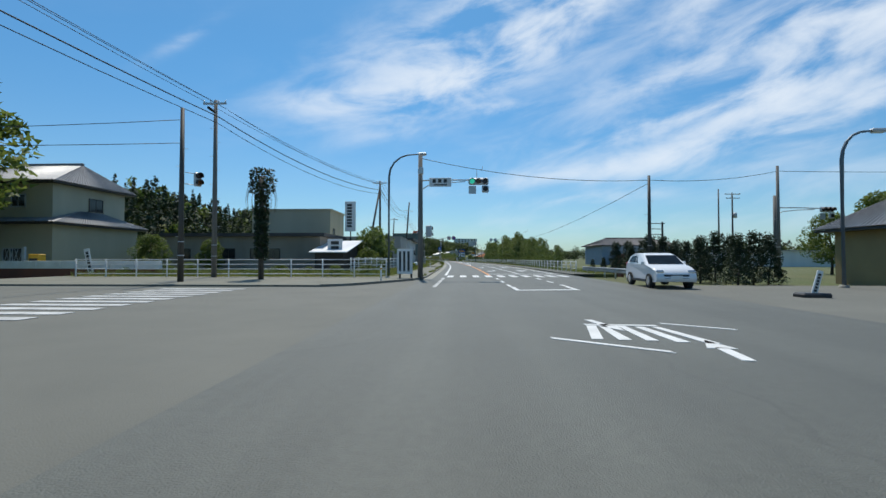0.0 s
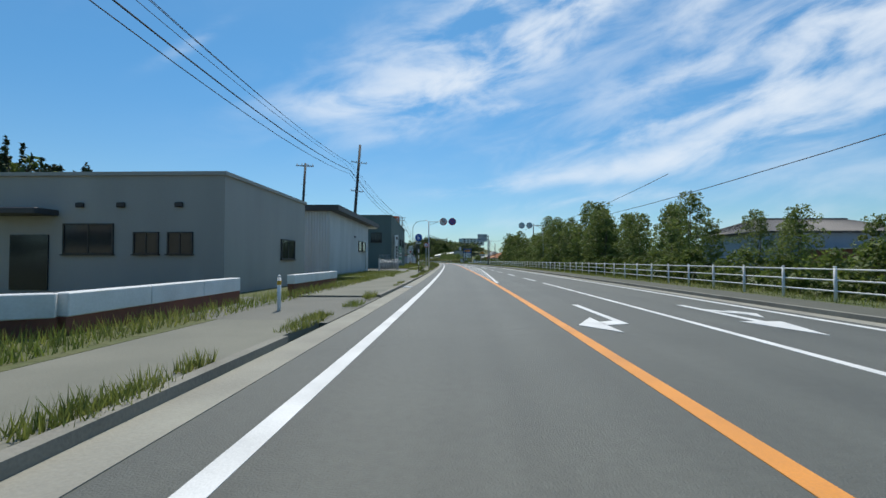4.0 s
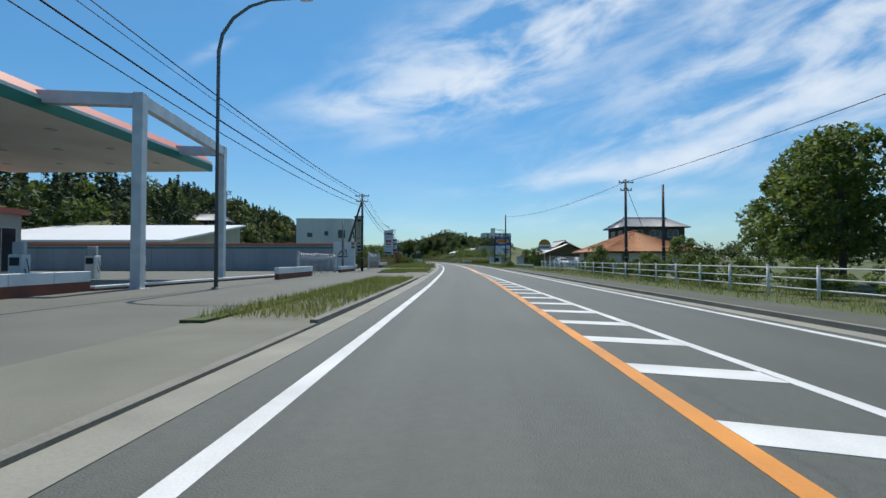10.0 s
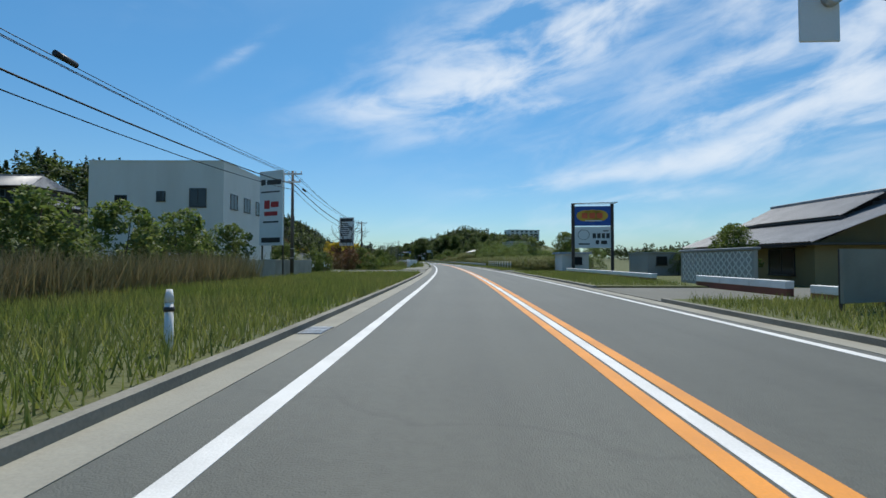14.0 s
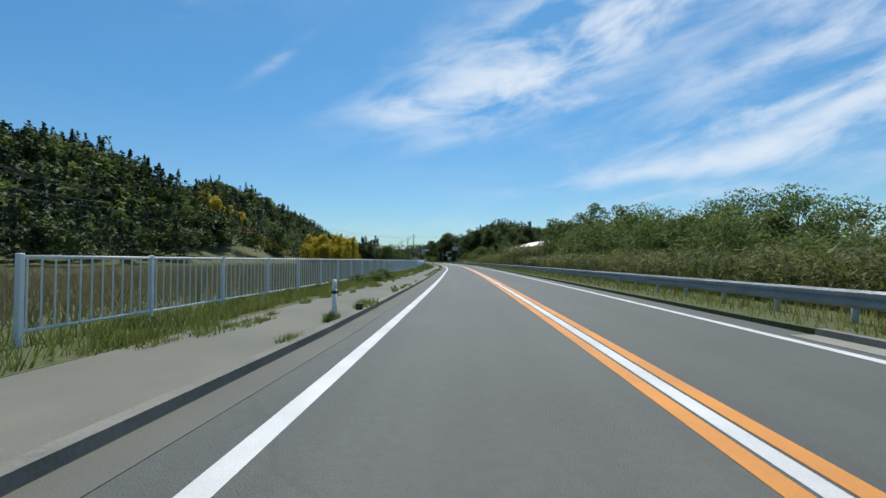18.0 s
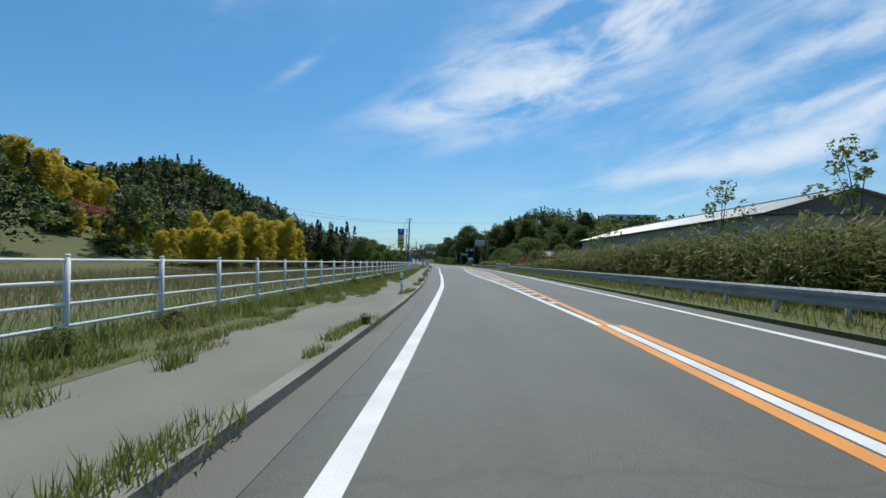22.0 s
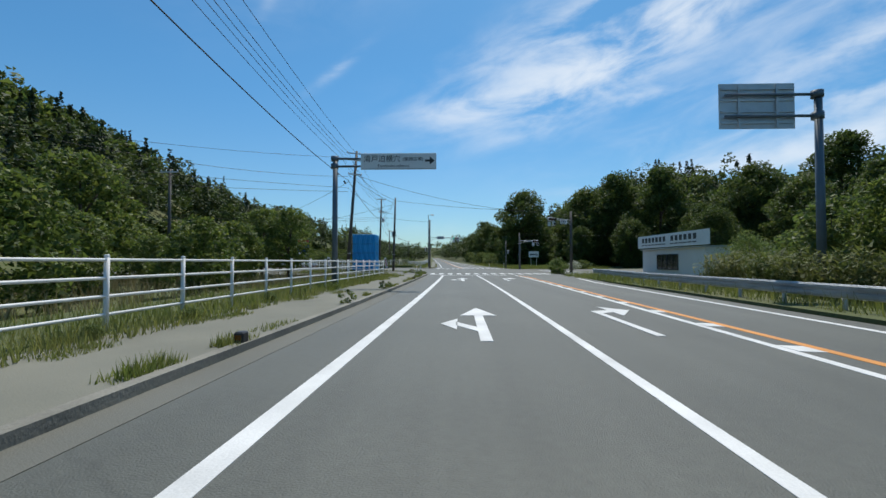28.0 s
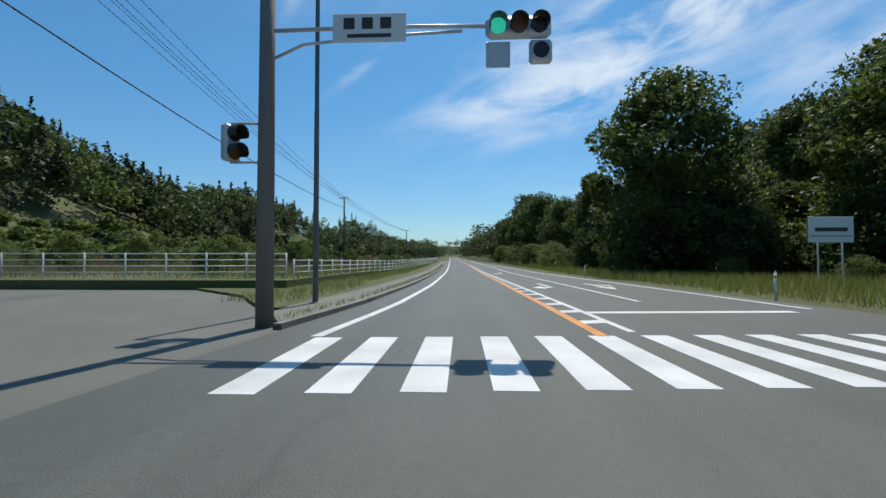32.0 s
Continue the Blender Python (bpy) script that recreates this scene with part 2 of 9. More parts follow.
LEAF_DEEP = material("deep_green_leaves", (0.042, 0.078, 0.016), (0.125, 0.165, 0.035), 0.35, 4, 0.6, bump=0, island=0.45, sheer=0.45)
LEAF_YOUNG = material("young_leaves", (0.108, 0.168, 0.034), (0.178, 0.21, 0.062), 0.5, 5, 0.6, bump=0, island=0.35, sheer=0.5)
LEAF_DARK = material("dark_conifer_needles", (0.018, 0.034, 0.013), (0.036, 0.058, 0.020), 0.5, 5, 0.7, bump=0, island=0.4, sheer=0.12)
LEAF_WOOD = material("woodland_leaves", (0.020, 0.042, 0.013), (0.105, 0.145, 0.028), 0.14, 0.5, 0.7, bump=0, spread=0.2, island=0.45, sheer=0.25)
LEAF_OLIVE = material("olive_scrub_leaves", (0.115, 0.18, 0.038), (0.20, 0.235, 0.07), 0.4, 3, 0.65, bump=0, island=0.45, sheer=0.5)
REED = material("tall_reeds", (0.075, 0.115, 0.026), (0.20, 0.20, 0.06), 0.25, 2, 0.7, bump=0, island=0.5, sheer=0.4)
DRY_EARTH = material("straw_covered_field", (0.17, 0.135, 0.075), (0.10, 0.10, 0.045), 0.15, 5, 0.95, bump=0.6, spread=0.35, depth=0.1)
BAMBOO = material("yellow_bamboo_leaves", (0.70, 0.54, 0.05), (0.40, 0.37, 0.055), 0.15, 2, 0.65, bump=0, island=0.3, sheer=0.5)
AZALEA = material("azalea_flowers", (0.50, 0.11, 0.12), (0.12, 0.14, 0.03), 1.2, 6, 0.6, bump=0, island=0.35, sheer=0.3)
WHITE_FLOWER = material("white_flowers", (0.72, 0.72, 0.62), (0.20, 0.24, 0.08), 1.2, 6, 0.6, bump=0, island=0.35, sheer=0.3)
RUSTLEAF = material("reddish_leaves", (0.20, 0.085, 0.03), (0.12, 0.10, 0.03), 0.5, 4, 0.6, bump=0, island=0.35, sheer=0.3)
BARK = material("bark", (0.12, 0.09, 0.065), (0.06, 0.05, 0.04), 3, 30, 0.9, bump=0.6, streak=0.3)
POLE = material("pole_concrete", (0.21, 0.20, 0.18), (0.13, 0.12, 0.11), 1.5, 40, 0.8, bump=0.2, streak=0.15)
POLE_DARK = material("pole_dark_steel", (0.075, 0.07, 0.062), (0.05, 0.045, 0.04), 1.5, 40, 0.6, bump=0.15, streak=0.15)
GALV = material("galvanised_steel", (0.60, 0.62, 0.63), (0.46, 0.47, 0.48), 2.0, 30, 0.42, 0.25, bump=0.1)
BLUEGREY = material("blue_grey_pole_paint", (0.13, 0.17, 0.20), (0.10, 0.125, 0.145), 2, 30, 0.5, 0.1, bump=0.08)
WHITE = material("white_enamel", (0.84, 0.84, 0.82), (0.62, 0.62, 0.59), 1.2, 22, 0.5, bump=0.08, spread=0.3)
WHITE_CLEAN = material("white_sign_face", (0.80, 0.80, 0.79), (0.72, 0.72, 0.70), 0.8, 20, 0.5, bump=0.03)
CREAM_RAIL = material("cream_rail_paint", (0.80, 0.76, 0.58), (0.62, 0.57, 0.41), 1.0, 20, 0.5, bump=0.08, streak=0.2)
CREAM_WALL = material("cream_render", (0.50, 0.47, 0.35), (0.40, 0.37, 0.27), 0.5, 25, 0.85, bump=0.15, streak=0.25)
WHITE_WALL = material("white_render", (0.78, 0.76, 0.72), (0.62, 0.60, 0.56), 0.4, 20, 0.85, bump=0.12, streak=0.22)
SHED_WALL = material("painted_corrugated_iron", (0.66, 0.66, 0.66), (0.50, 0.50, 0.49), 0.8, 20, 0.55, 0.1, bump=0.08, streak=0.2)
TEAL_WALL = material("grey_green_siding", (0.150, 0.190, 0.172), (0.115, 0.148, 0.134), 0.6, 20, 0.6, 0.1, bump=0.08, streak=0.2)
GREY_WALL = material("light_grey_siding", (0.40, 0.385, 0.355), (0.31, 0.30, 0.275), 0.5, 20, 0.7, bump=0.1, streak=0.2)
STAINED_WALL = material("stained_render", (0.40, 0.36, 0.30), (0.20, 0.17, 0.14), 0.5, 18, 0.9, bump=0.2, streak=0.25, spread=0.35)
GREY_BLUE = material("grey_blue_wall_paint", (0.36, 0.39, 0.42), (0.27, 0.29, 0.31), 0.4, 18, 0.8, bump=0.12, streak=0.2)
BROWN_WALL = material("dark_brown_boards", (0.085, 0.065, 0.055), (0.055, 0.045, 0.04), 0.8, 25, 0.8, bump=0.2, streak=0.2)
BLUE_WALL = material("pale_blue_siding", (0.30, 0.37, 0.46), (0.25, 0.30, 0.37), 0.5, 20, 0.7, bump=0.1)
OCHRE_WALL = material("ochre_plaster", (0.36, 0.26, 0.12), (0.27, 0.20, 0.10), 0.6, 25, 0.85, bump=0.15)
DARK_ROOF = material("dark_roof_sheet", (0.045, 0.042, 0.045), (0.075, 0.07, 0.068), 0.8, 20, 0.6, 0.1, bump=0.12)
TILE_GREY = material("grey_roof_tile", (0.16, 0.165, 0.175), (0.25, 0.255, 0.265), 0.9, 25, 0.45, bump=0.15, island=0.15)
TILE_ORANGE = material("orange_roof_tile", (0.60, 0.22, 0.06), (0.46, 0.155, 0.045), 0.9, 25, 0.6, bump=0.15, island=0.15)
ROOF_PALE = material("pale_metal_roof", (0.42, 0.44, 0.43), (0.32, 0.34, 0.33), 0.6, 20, 0.5, 0.2, bump=0.08)
GLASS = material("dark_window_glass", (0.018, 0.022, 0.026), (0.03, 0.034, 0.038), 0.8, 10, 0.08, bump=0)
FRAME = material("dark_bronze_frame", (0.06, 0.055, 0.05), (0.045, 0.04, 0.038), 2, 30, 0.5, 0.3, bump=0.05)
ALU = material("aluminium_frame", (0.50, 0.51, 0.52), (0.40, 0.41, 0.42), 2, 30, 0.4, 0.6, bump=0.05)
BLACK = material("black_plastic", (0.012, 0.012, 0.013), (0.02, 0.02, 0.021), 3, 40, 0.5, bump=0.05)
CABLE = material("black_cable", (0.010, 0.010, 0.011), (0.014, 0.014, 0.015), 3, 40, 0.6, bump=0)
BRICK = material("brick_red_render", (0.24, 0.075, 0.045), (0.15, 0.06, 0.04), 0.8, 20, 0.85, bump=0.25, streak=0.3)
ORANGE_SIGN = material("orange_sign_face", (0.82, 0.13, 0.03), (0.74, 0.12, 0.03), 1, 20, 0.45, bump=0.02)
GREEN_SIGN = material("green_banner", (0.015, 0.20, 0.075), (0.012, 0.16, 0.06), 0.8, 12, 0.6, bump=0.08)
RED_SIGN = material("red_sign_paint", (0.52, 0.03, 0.03), (0.40, 0.03, 0.03), 2, 20, 0.5, bump=0.03)
BLUE_SIGN = material("blue_sign_paint", (0.015, 0.10, 0.42), (0.012, 0.08, 0.34), 2, 20, 0.45, bump=0.03)
TARP = material("blue_tarpaulin", (0.016, 0.36, 0.72), (0.012, 0.27, 0.60), 0.9, 6, 0.45, bump=0.5, spread=0.3, depth=0.06)
YELLOW = material("yellow_sign_paint", (0.72, 0.42, 0.03), (0.62, 0.34, 0.03), 1.5, 20, 0.5, bump=0.03)
GREEN_FASCIA = material("green_fascia", (0.02, 0.20, 0.13), (0.02, 0.16, 0.10), 1, 20, 0.5, bump=0.03)
RED_FASCIA = material("faded_red_fascia", (0.56, 0.14, 0.09), (0.46, 0.12, 0.08), 0.8, 14, 0.55, bump=0.03)
LENS_OFF = material("dark_signal_lens", (0.05, 0.02, 0.015), (0.04, 0.016, 0.012), 4, 20, 0.25, bump=0)
LENS_AMBER = material("amber_signal_lens", (0.20, 0.07, 0.01), (0.16, 0.05, 0.01), 4, 20, 0.25, bump=0)
LENS_GREEN = material("lit_green_signal_lens", (0.02, 0.35, 0.26), (0.02, 0.28, 0.2), 4, 20, 0.25, bump=0, glow=(0.05, 0.75, 0.5, 0.5))
CAR_WHITE = material("white_car_paint", (0.80, 0.81, 0.82), (0.76, 0.77, 0.78), 1, 20, 0.18, bump=0)
TYRE = material("tyre_rubber", (0.018, 0.018, 0.018), (0.028, 0.028, 0.027), 6, 50, 0.85, bump=0.2)
CHROME = material("wheel_alloy", (0.55, 0.56, 0.57), (0.45, 0.46, 0.47), 4, 40, 0.25, 0.9, bump=0)

# ---- mesh tools ----
def part(name, bm, mat, parent=None, label=""):
    """Links a bmesh as one mesh object, under a thing or a part."""
    me = bpy.data.meshes.new(name)
    bm.to_mesh(me)
    bm.free()
    me.materials.append(mat)
    ob = new(name, me)
    if parent:
        ob.parent = parent
    if label:
        ob["label"] = label
    return ob


def thing(name, m, label, category, group="", kind=""):
    ob = new(name)
    ob.empty_display_size = 0.2
    ob.matrix_world = m
    return tagged(ob, label, category, group, kind)


def shape():
    return bmesh.new()


def box(bm, x0, x1, y0, y1, z0, z1, m=None, bevel=0.0):
    vs = [bm.verts.new(((m @ Vector((x, y, z))) if m else (x, y, z))) for z in (z0, z1) for y in (y0, y1) for x in (x0, x1)]
    for f in ((0, 2, 3, 1), (4, 5, 7, 6), (0, 1, 5, 4), (2, 6, 7, 3), (0, 4, 6, 2), (1, 3, 7, 5)):
        bm.faces.new([vs[i] for i in f])
    if bevel:
        es = list({e for v in vs for e in v.link_edges})
        bmesh.ops.bevel(bm, geom=es, offset=bevel, segments=1, affect="EDGES")
    return bm


def tube(bm, a, b, r0, r1=None, n=8, caps=True):
    a, b = Vector(a), Vector(b)
    r1 = r0 if r1 is None else r1
    q = (b - a).to_track_quat("Z", "Y")
    rings = []
    for p, r in ((a, r0), (b, r1)):
        rings.append([bm.verts.new(p + q @ Vector((math.cos(k * math.tau / n) * r, math.sin(k * math.tau / n) * r, 0))) for k in range(n)])
    for k in range(n):
        f = bm.faces.new((rings[0][k], rings[0][(k + 1) % n], rings[1][(k + 1) % n], rings[1][k]))
        f.smooth = True
    if caps:
        bm.faces.new(rings[0][::-1])
        bm.faces.new(rings[1])
    return bm


def pipe(bm, pts, r, n=6, r_end=None):
    """A bent tube through points."""
    pts = [Vector(p) for p in pts]
    rings = []
    for i, p in enumerate(pts):
        d = (pts[min(i + 1, len(pts) - 1)] - pts[max(i - 1, 0)])
        q = d.to_track_quat("Z", "Y")
        rr = r if r_end is None else r + (r_end - r) * i / (len(pts) - 1)
        rings.append([bm.verts.new(p + q @ Vector((math.cos(k * math.tau / n) * rr, math.sin(k * math.tau / n) * rr, 0))) for k in range(n)])
    for a, b in zip(rings, rings[1:]):
        for k in range(n):
            f = bm.faces.new((a[k], a[(k + 1) % n], b[(k + 1) % n], b[k]))
            f.smooth = True
    bm.faces.new(rings[0][::-1])
    bm.faces.new(rings[-1])
    return bm


def disc(bm, c, normal, r, thick, n=20):
    c, normal = Vector(c), Vector(normal).normalized()
    return tube(bm, c - normal * thick / 2, c + normal * thick / 2, r, r, n)


def ribbon(bm, spans, z0, z1):
    """A slab along the road: spans are (s, left, right); z0 below, z1 on top."""
    prev = None
    for s, l, r in spans:
        ring = [bm.verts.new(at(s, l, z0)), bm.verts.new(at(s, r, z0)), bm.verts.new(at(s, r, z1)), bm.verts.new(at(s, l, z1))]
        if prev:
            for i in range(4):
                j = (i + 1) % 4
                bm.faces.new((prev[i], prev[j], ring[j], ring[i]))
        else:
            bm.faces.new(ring[::-1])
        prev = ring
    bm.faces.new(prev)
    bmesh.ops.recalc_face_normals(bm, faces=bm.faces[:])
    return bm


def steps_of(s0, s1, step=4.0):
    n = max(1, int(math.ceil((s1 - s0) / step)))
    return [s0 + (s1 - s0) * i / n for i in range(n + 1)]


def along(table):
    """A width that changes along the road, from pairs of distance and value."""
    ks, vs = [k for k, _ in table], [v for _, v in table]
    return lambda s: float(np.interp(s, ks, vs))


def mesh_np(name, verts, faces, mat, smooth=False):
    """One object from arrays of corners and of faces with equal numbers of corners."""
    me = bpy.data.meshes.new(name)
    k = faces.shape[1]
    me.vertices.add(len(verts))
    me.vertices.foreach_set("co", np.ascontiguousarray(verts, np.float32).ravel())
    me.loops.add(faces.size)
    me.loops.foreach_set("vertex_index", np.ascontiguousarray(faces, np.int32).ravel())
    me.polygons.add(len(faces))
    me.polygons.foreach_set("loop_start", np.arange(0, faces.size, k, dtype=np.int32))
    if smooth:
        me.polygons.foreach_set("use_smooth", np.ones(len(faces), bool))
    me.update(calc_edges=True)
    me.materials.append(mat)
    return me


def cards(rng, centres, size, up=0.35, ratio=0.6):
    """A leaf for each centre: a pointed blade with a random turn."""
    n = len(centres)
    nrm = rng.normal(size=(n, 3))
    nrm[:, 2] = np.abs(nrm[:, 2]) + up
    nrm /= np.linalg.norm(nrm, axis=1)[:, None]
    t = np.cross(nrm, rng.normal(size=(n, 3)))
    t /= np.linalg.norm(t, axis=1)[:, None] + 1e-9
    b = np.cross(nrm, t)
    sz = (size * rng.uniform(0.6, 1.3, n))[:, None]
    v = np.stack([centres - t * sz * 0.7 - b * sz * ratio, centres - t * sz * 0.7 + b * sz * ratio, centres + t * sz * 1.3], 1)
    return v.reshape(-1, 3), np.arange(n * 3).reshape(-1, 3)


def words(text, size, mat, parent, m, name="lettering", label=""):
    cu = bpy.data.curves.new(name, "FONT")
    cu.body, cu.size, cu.extrude, cu.align_x, cu.align_y = text, size, 0.004, "CENTER", "CENTER"
    tmp = bpy.data.objects.new(name, cu)
    scene.collection.objects.link(tmp)
    me = bpy.data.meshes.new_from_object(tmp.evaluated_get(bpy.context.evaluated_depsgraph_get()))
    bpy.data.objects.remove(tmp)
    me.materials.clear()
    me.materials.append(mat)
    ob = new(name, me)
    ob.parent = parent
    ob.matrix_local = m
    if label:
        ob["label"] = label
    return ob

# ---- ground, road, pavements ----
# the western hills: along the road, across it, height
WEST = [(270, -75, 11.3), (270, -110, 2.6), (315, -110, 4.2), (360, -150, 9.4), (405, -110, 13.6), (405, -150, 21.2), (450, -75, 8.2), (450, -110, 18.2), (450, -150, 18.5), (495, -110, 6.7), (495, -150, 33), (540, -75, 10.9), (540, -110, 11.2), (540, -150, 9.3), (585, -75, 8.5), (585, -110, 26), (585, -150, 19), (630, -75, 9.8), (630, -110, 7.2), (630, -150, 34), (675, -110, 17.6), (675, -150, 34), (720, -75, 12.6), (720, -150, 20.8), (765, -75, 5.3), (765, -110, 22), (765, -150, 10.8), (855, -75, 6.1), (900, -75, 14)]
HILLS = [(a, b, 38, 26, c) for a, b, c in WEST]
HILLS += [(620, 62, 42, 24, 16), (690, 58, 50, 26, 15), (770, 54, 60, 28, 15), (870, 60, 80, 34, 17), (570, 100, 45, 36, 9), (650, 132, 60, 55, 19), (90, -190, 90, 50, 15), (165, -112, 45, 32, 17), (960, -80, 60, 40, 15),
          (1150, -120, 150, 80, 26), (1150, 120, 150, 80, 26), (1520, 0, 150, 400, 46), (420, -280, 300, 70, 12)]


def axis_near(x, y):
    k = np.argmin((AX_X - x) ** 2 + (AX_Y - y) ** 2)
    a = AX_H[k]
    return float(AX_S[k]), float((x - AX_X[k]) * math.cos(a) + (y - AX_Y[k]) * math.sin(a))


def land(x, y):
    """Height of the bare ground."""
    s, lat = axis_near(x, y)
    z = 0.0
    for hs, hl, rs, rl, h in HILLS:
        z += h * math.exp(-((s - hs) / rs) ** 2 - ((lat - hl) / rl) ** 2)
    near = abs(lat) - (26 if lat > 0 else 30)
    if s > 1180:
        near = max(near, (s - 1180) / 2.5)
    if s < -150:
        near = 60
    fade = min(1.0, max(0.0, near / 45.0))
    base = rise(min(s, 1100.0))
    return base - 0.16 + z * fade * fade * (3 - 2 * fade)


def ground_sheet():
    xs = np.unique(np.concatenate((np.linspace(-3000, -420, 14), np.linspace(-420, -120, 21), np.linspace(-120, 70, 39), np.linspace(70, 330, 20), np.linspace(330, 3000, 14))))
    ys = np.unique(np.concatenate((np.linspace(-3000, -120, 12), np.linspace(-120, 900, 120), np.linspace(900, 1400, 26), np.linspace(1400, 4200, 12))))
    v = np.array([(x, y, land(x, y)) for y in ys for x in xs])
    nx, ny = len(xs), len(ys)
    i, j = np.meshgrid(np.arange(nx - 1), np.arange(ny - 1))
    k = (j * nx + i).ravel()
    ob = new("ground", mesh_np("ground", v, np.stack([k, k + 1, k + nx + 1, k + nx], 1), EARTH, True))
    tagged(ob, "rough grass and bare earth beside the road", "ground", kind="structure")


ground_sheet()

LEFT_LINE = along([(-100, -1.5), (30, -1.25), (43, -1.4), (91, -1.56), (127, -1.63), (144, -1.68), (177, -1.48), (210, -1.56), (234, -1.67), (268, -1.53), (287, -1.48),
                   (317, -1.25), (337, -1.1), (357, -0.74), (376, -0.74), (395, -0.88), (412, -1.3), (430, -1.7), (483, -1.52), (500, -1.36), (519, -1.15), (552, -2.6), (559, -2.45), (564.5, -1.9), (575, -1.55), (600, -1.5), (1400, -1.6)])
CENTRE = along([(-100, 2.0), (30, 2.0), (43, 1.99), (91, 1.9), (127, 1.76), (177, 1.92), (210, 1.88), (234, 1.8), (287, 1.93), (317, 2.12), (337, 2.3), (357, 2.5),
                (376, 2.82), (395, 3.25), (412, 3.7), (430, 4.5), (467, 4.95), (493, 5.2), (515, 5.8), (559, 2.35), (600, 2.3), (1400, 2.2)])
RIGHT_LINE = along([(-100, 7.2), (34, 7.5), (95, 7.6), (125, 7.5), (146, 6.6), (178, 5.6), (200, 5.3), (330, 5.15), (360, 5.35), (400, 5.8), (431, 6.4), (485, 7.4), (505, 8.2), (516, 9.6), (559, 9.2), (600, 8.4), (680, 6.0), (1400, 5.9)])


def left_kerb(s):
    return LEFT_LINE(s) - float(np.interp(s, (288, 300, 385, 425, 450, 545, 560), (1.15, 0.88, 0.88, 1.4, 1.5, 1.5, 0.95)))


def right_kerb(s):
    return RIGHT_LINE(s) + 0.75


def edges(s0, s1, left, right, step=4.0):
    return [(s, left(s) if callable(left) else left, right(s) if callable(right) else right) for s in steps_of(s0, s1, step)]


bm = ribbon(shape(), edges(-100, 1200, lambda s: left_kerb(s) + 0.0, right_kerb, 5.0), -0.25, 0.0)
road = tagged(part("road", bm, ASPHALT_LANE), "two-lane grey asphalt main road", "road", kind="structure")
uv = road.data.uv_layers.new(name="lane")
spot = [axis_near(v.co.x, v.co.y) for v in road.data.vertices]
for lp in road.data.loops:
    uv.data[lp.index].uv = (spot[lp.vertex_index][1], spot[lp.vertex_index][0])
for nm, s0, s1, l0, l1, mat_ in (("side_road_west", -3, 20.2, -75, -2.4, ASPHALT_OLD), ("side_road_east", -3, 21.5, 7.8, 75, ASPHALT_OLD),
                                 ("cross_road_west", 523.0, 560.0, -75, -2.5, ASPHALT_OLD), ("cross_road_east", 524.5, 553.5, 10, 70, ASPHALT_OLD)):
    bm = shape()
    a = (s0 + s1) / 2
    ribbon(bm, [(s0, l0, l1), (a, l0, l1), (s1, l0, l1)], -0.3, -0.003)
    tagged(part(nm, bm, mat_), "worn asphalt side road that joins the main road", "road", kind="structure")

# sidewalk on the left, with the paved entrances of the yards
for s0, s1, w in ((30, 62, 2.6), (68, 84, 2.8), (84, 152, 2.9), (276, 290, 3.2), (290, 436, 2.9), (436, 458, 2.4), (458, 518, 2.7)):
    bm = ribbon(shape(), edges(s0, s1, lambda s: left_kerb(s) - w, lambda s: left_kerb(s) - 0.16), -0.2, 0.085)
    tagged(part("pavement", bm, SIDEWALK), "worn grey asphalt sidewalk with weeds along it", "pavement", kind="structure")
for s0, s1, l0, l1 in ((150, 202.8, -50, -5.0), (202, 206, -13, -7.5), (206, 221, -13, -2.7), (262, 276, -14, -2.7), (62, 68, -16, -2.7), (100, 119, -17, -5.6),):
    bm = ribbon(shape(), edges(s0, s1, l0, lambda s: max(l1, left_kerb(s) - (0.0 if l1 > -3 else 3.0)) if l1 > -3 else l1), -0.25, 0.03)
    tagged(part("forecourt_pavement", bm, ASPHALT_OLD), "worn asphalt forecourt that opens on the road", "pavement", kind="structure")
bm = ribbon(shape(), edges(152, 202, -5.2, lambda s: left_kerb(s) - 0.02), -0.25, 0.034)
tagged(part("forecourt_apron", bm, SIDEWALK), "worn pale asphalt apron of the filling station", "pavement", kind="structure")
for s0, s1, l0, l1 in ((212, 219, 5.9, 16), (234.6, 241, 5.9, 16), (268, 274, 5.9, 16)):
    bm = ribbon(shape(), edges(s0, s1, right_kerb, l1), -0.25, 0.03)
    tagged(part("forecourt_pavement", bm, ASPHALT_OLD), "worn asphalt forecourt that opens on the road", "pavement", kind="structure")
# the corner of the first crossing
CORNER = along([(19.5, -6.2), (20.2, -5.4), (21, -4.9), (22.5, -4.2), (24, -3.45), (25.5, -2.85), (27.5, -2.5), (30, -2.41)])
bm = ribbon(shape(), edges(19.5, 30, -27, lambda s: CORNER(s) - 0.16, 0.75), -0.2, 0.085)
tagged(part("pavement", bm, SIDEWALK), "worn asphalt sidewalk at the corner of the crossing", "pavement", kind="structure")
bm = ribbon(shape(), edges(19.5, 30, lambda s: CORNER(s) - 0.16, CORNER, 0.75), -0.1, 0.115)
tagged(part("kerb", bm, KERB), "weathered curved concrete kerb at the corner", "kerb", kind="structure")
bm = ribbon(shape(), edges(19.5, 30, CORNER, lambda s: left_kerb(s) + 0.02, 0.75), -0.25, -0.004)
tagged(part("road_corner", bm, ASPHALT_OLD), "worn asphalt at the rounded corner of the crossing", "road", kind="structure")
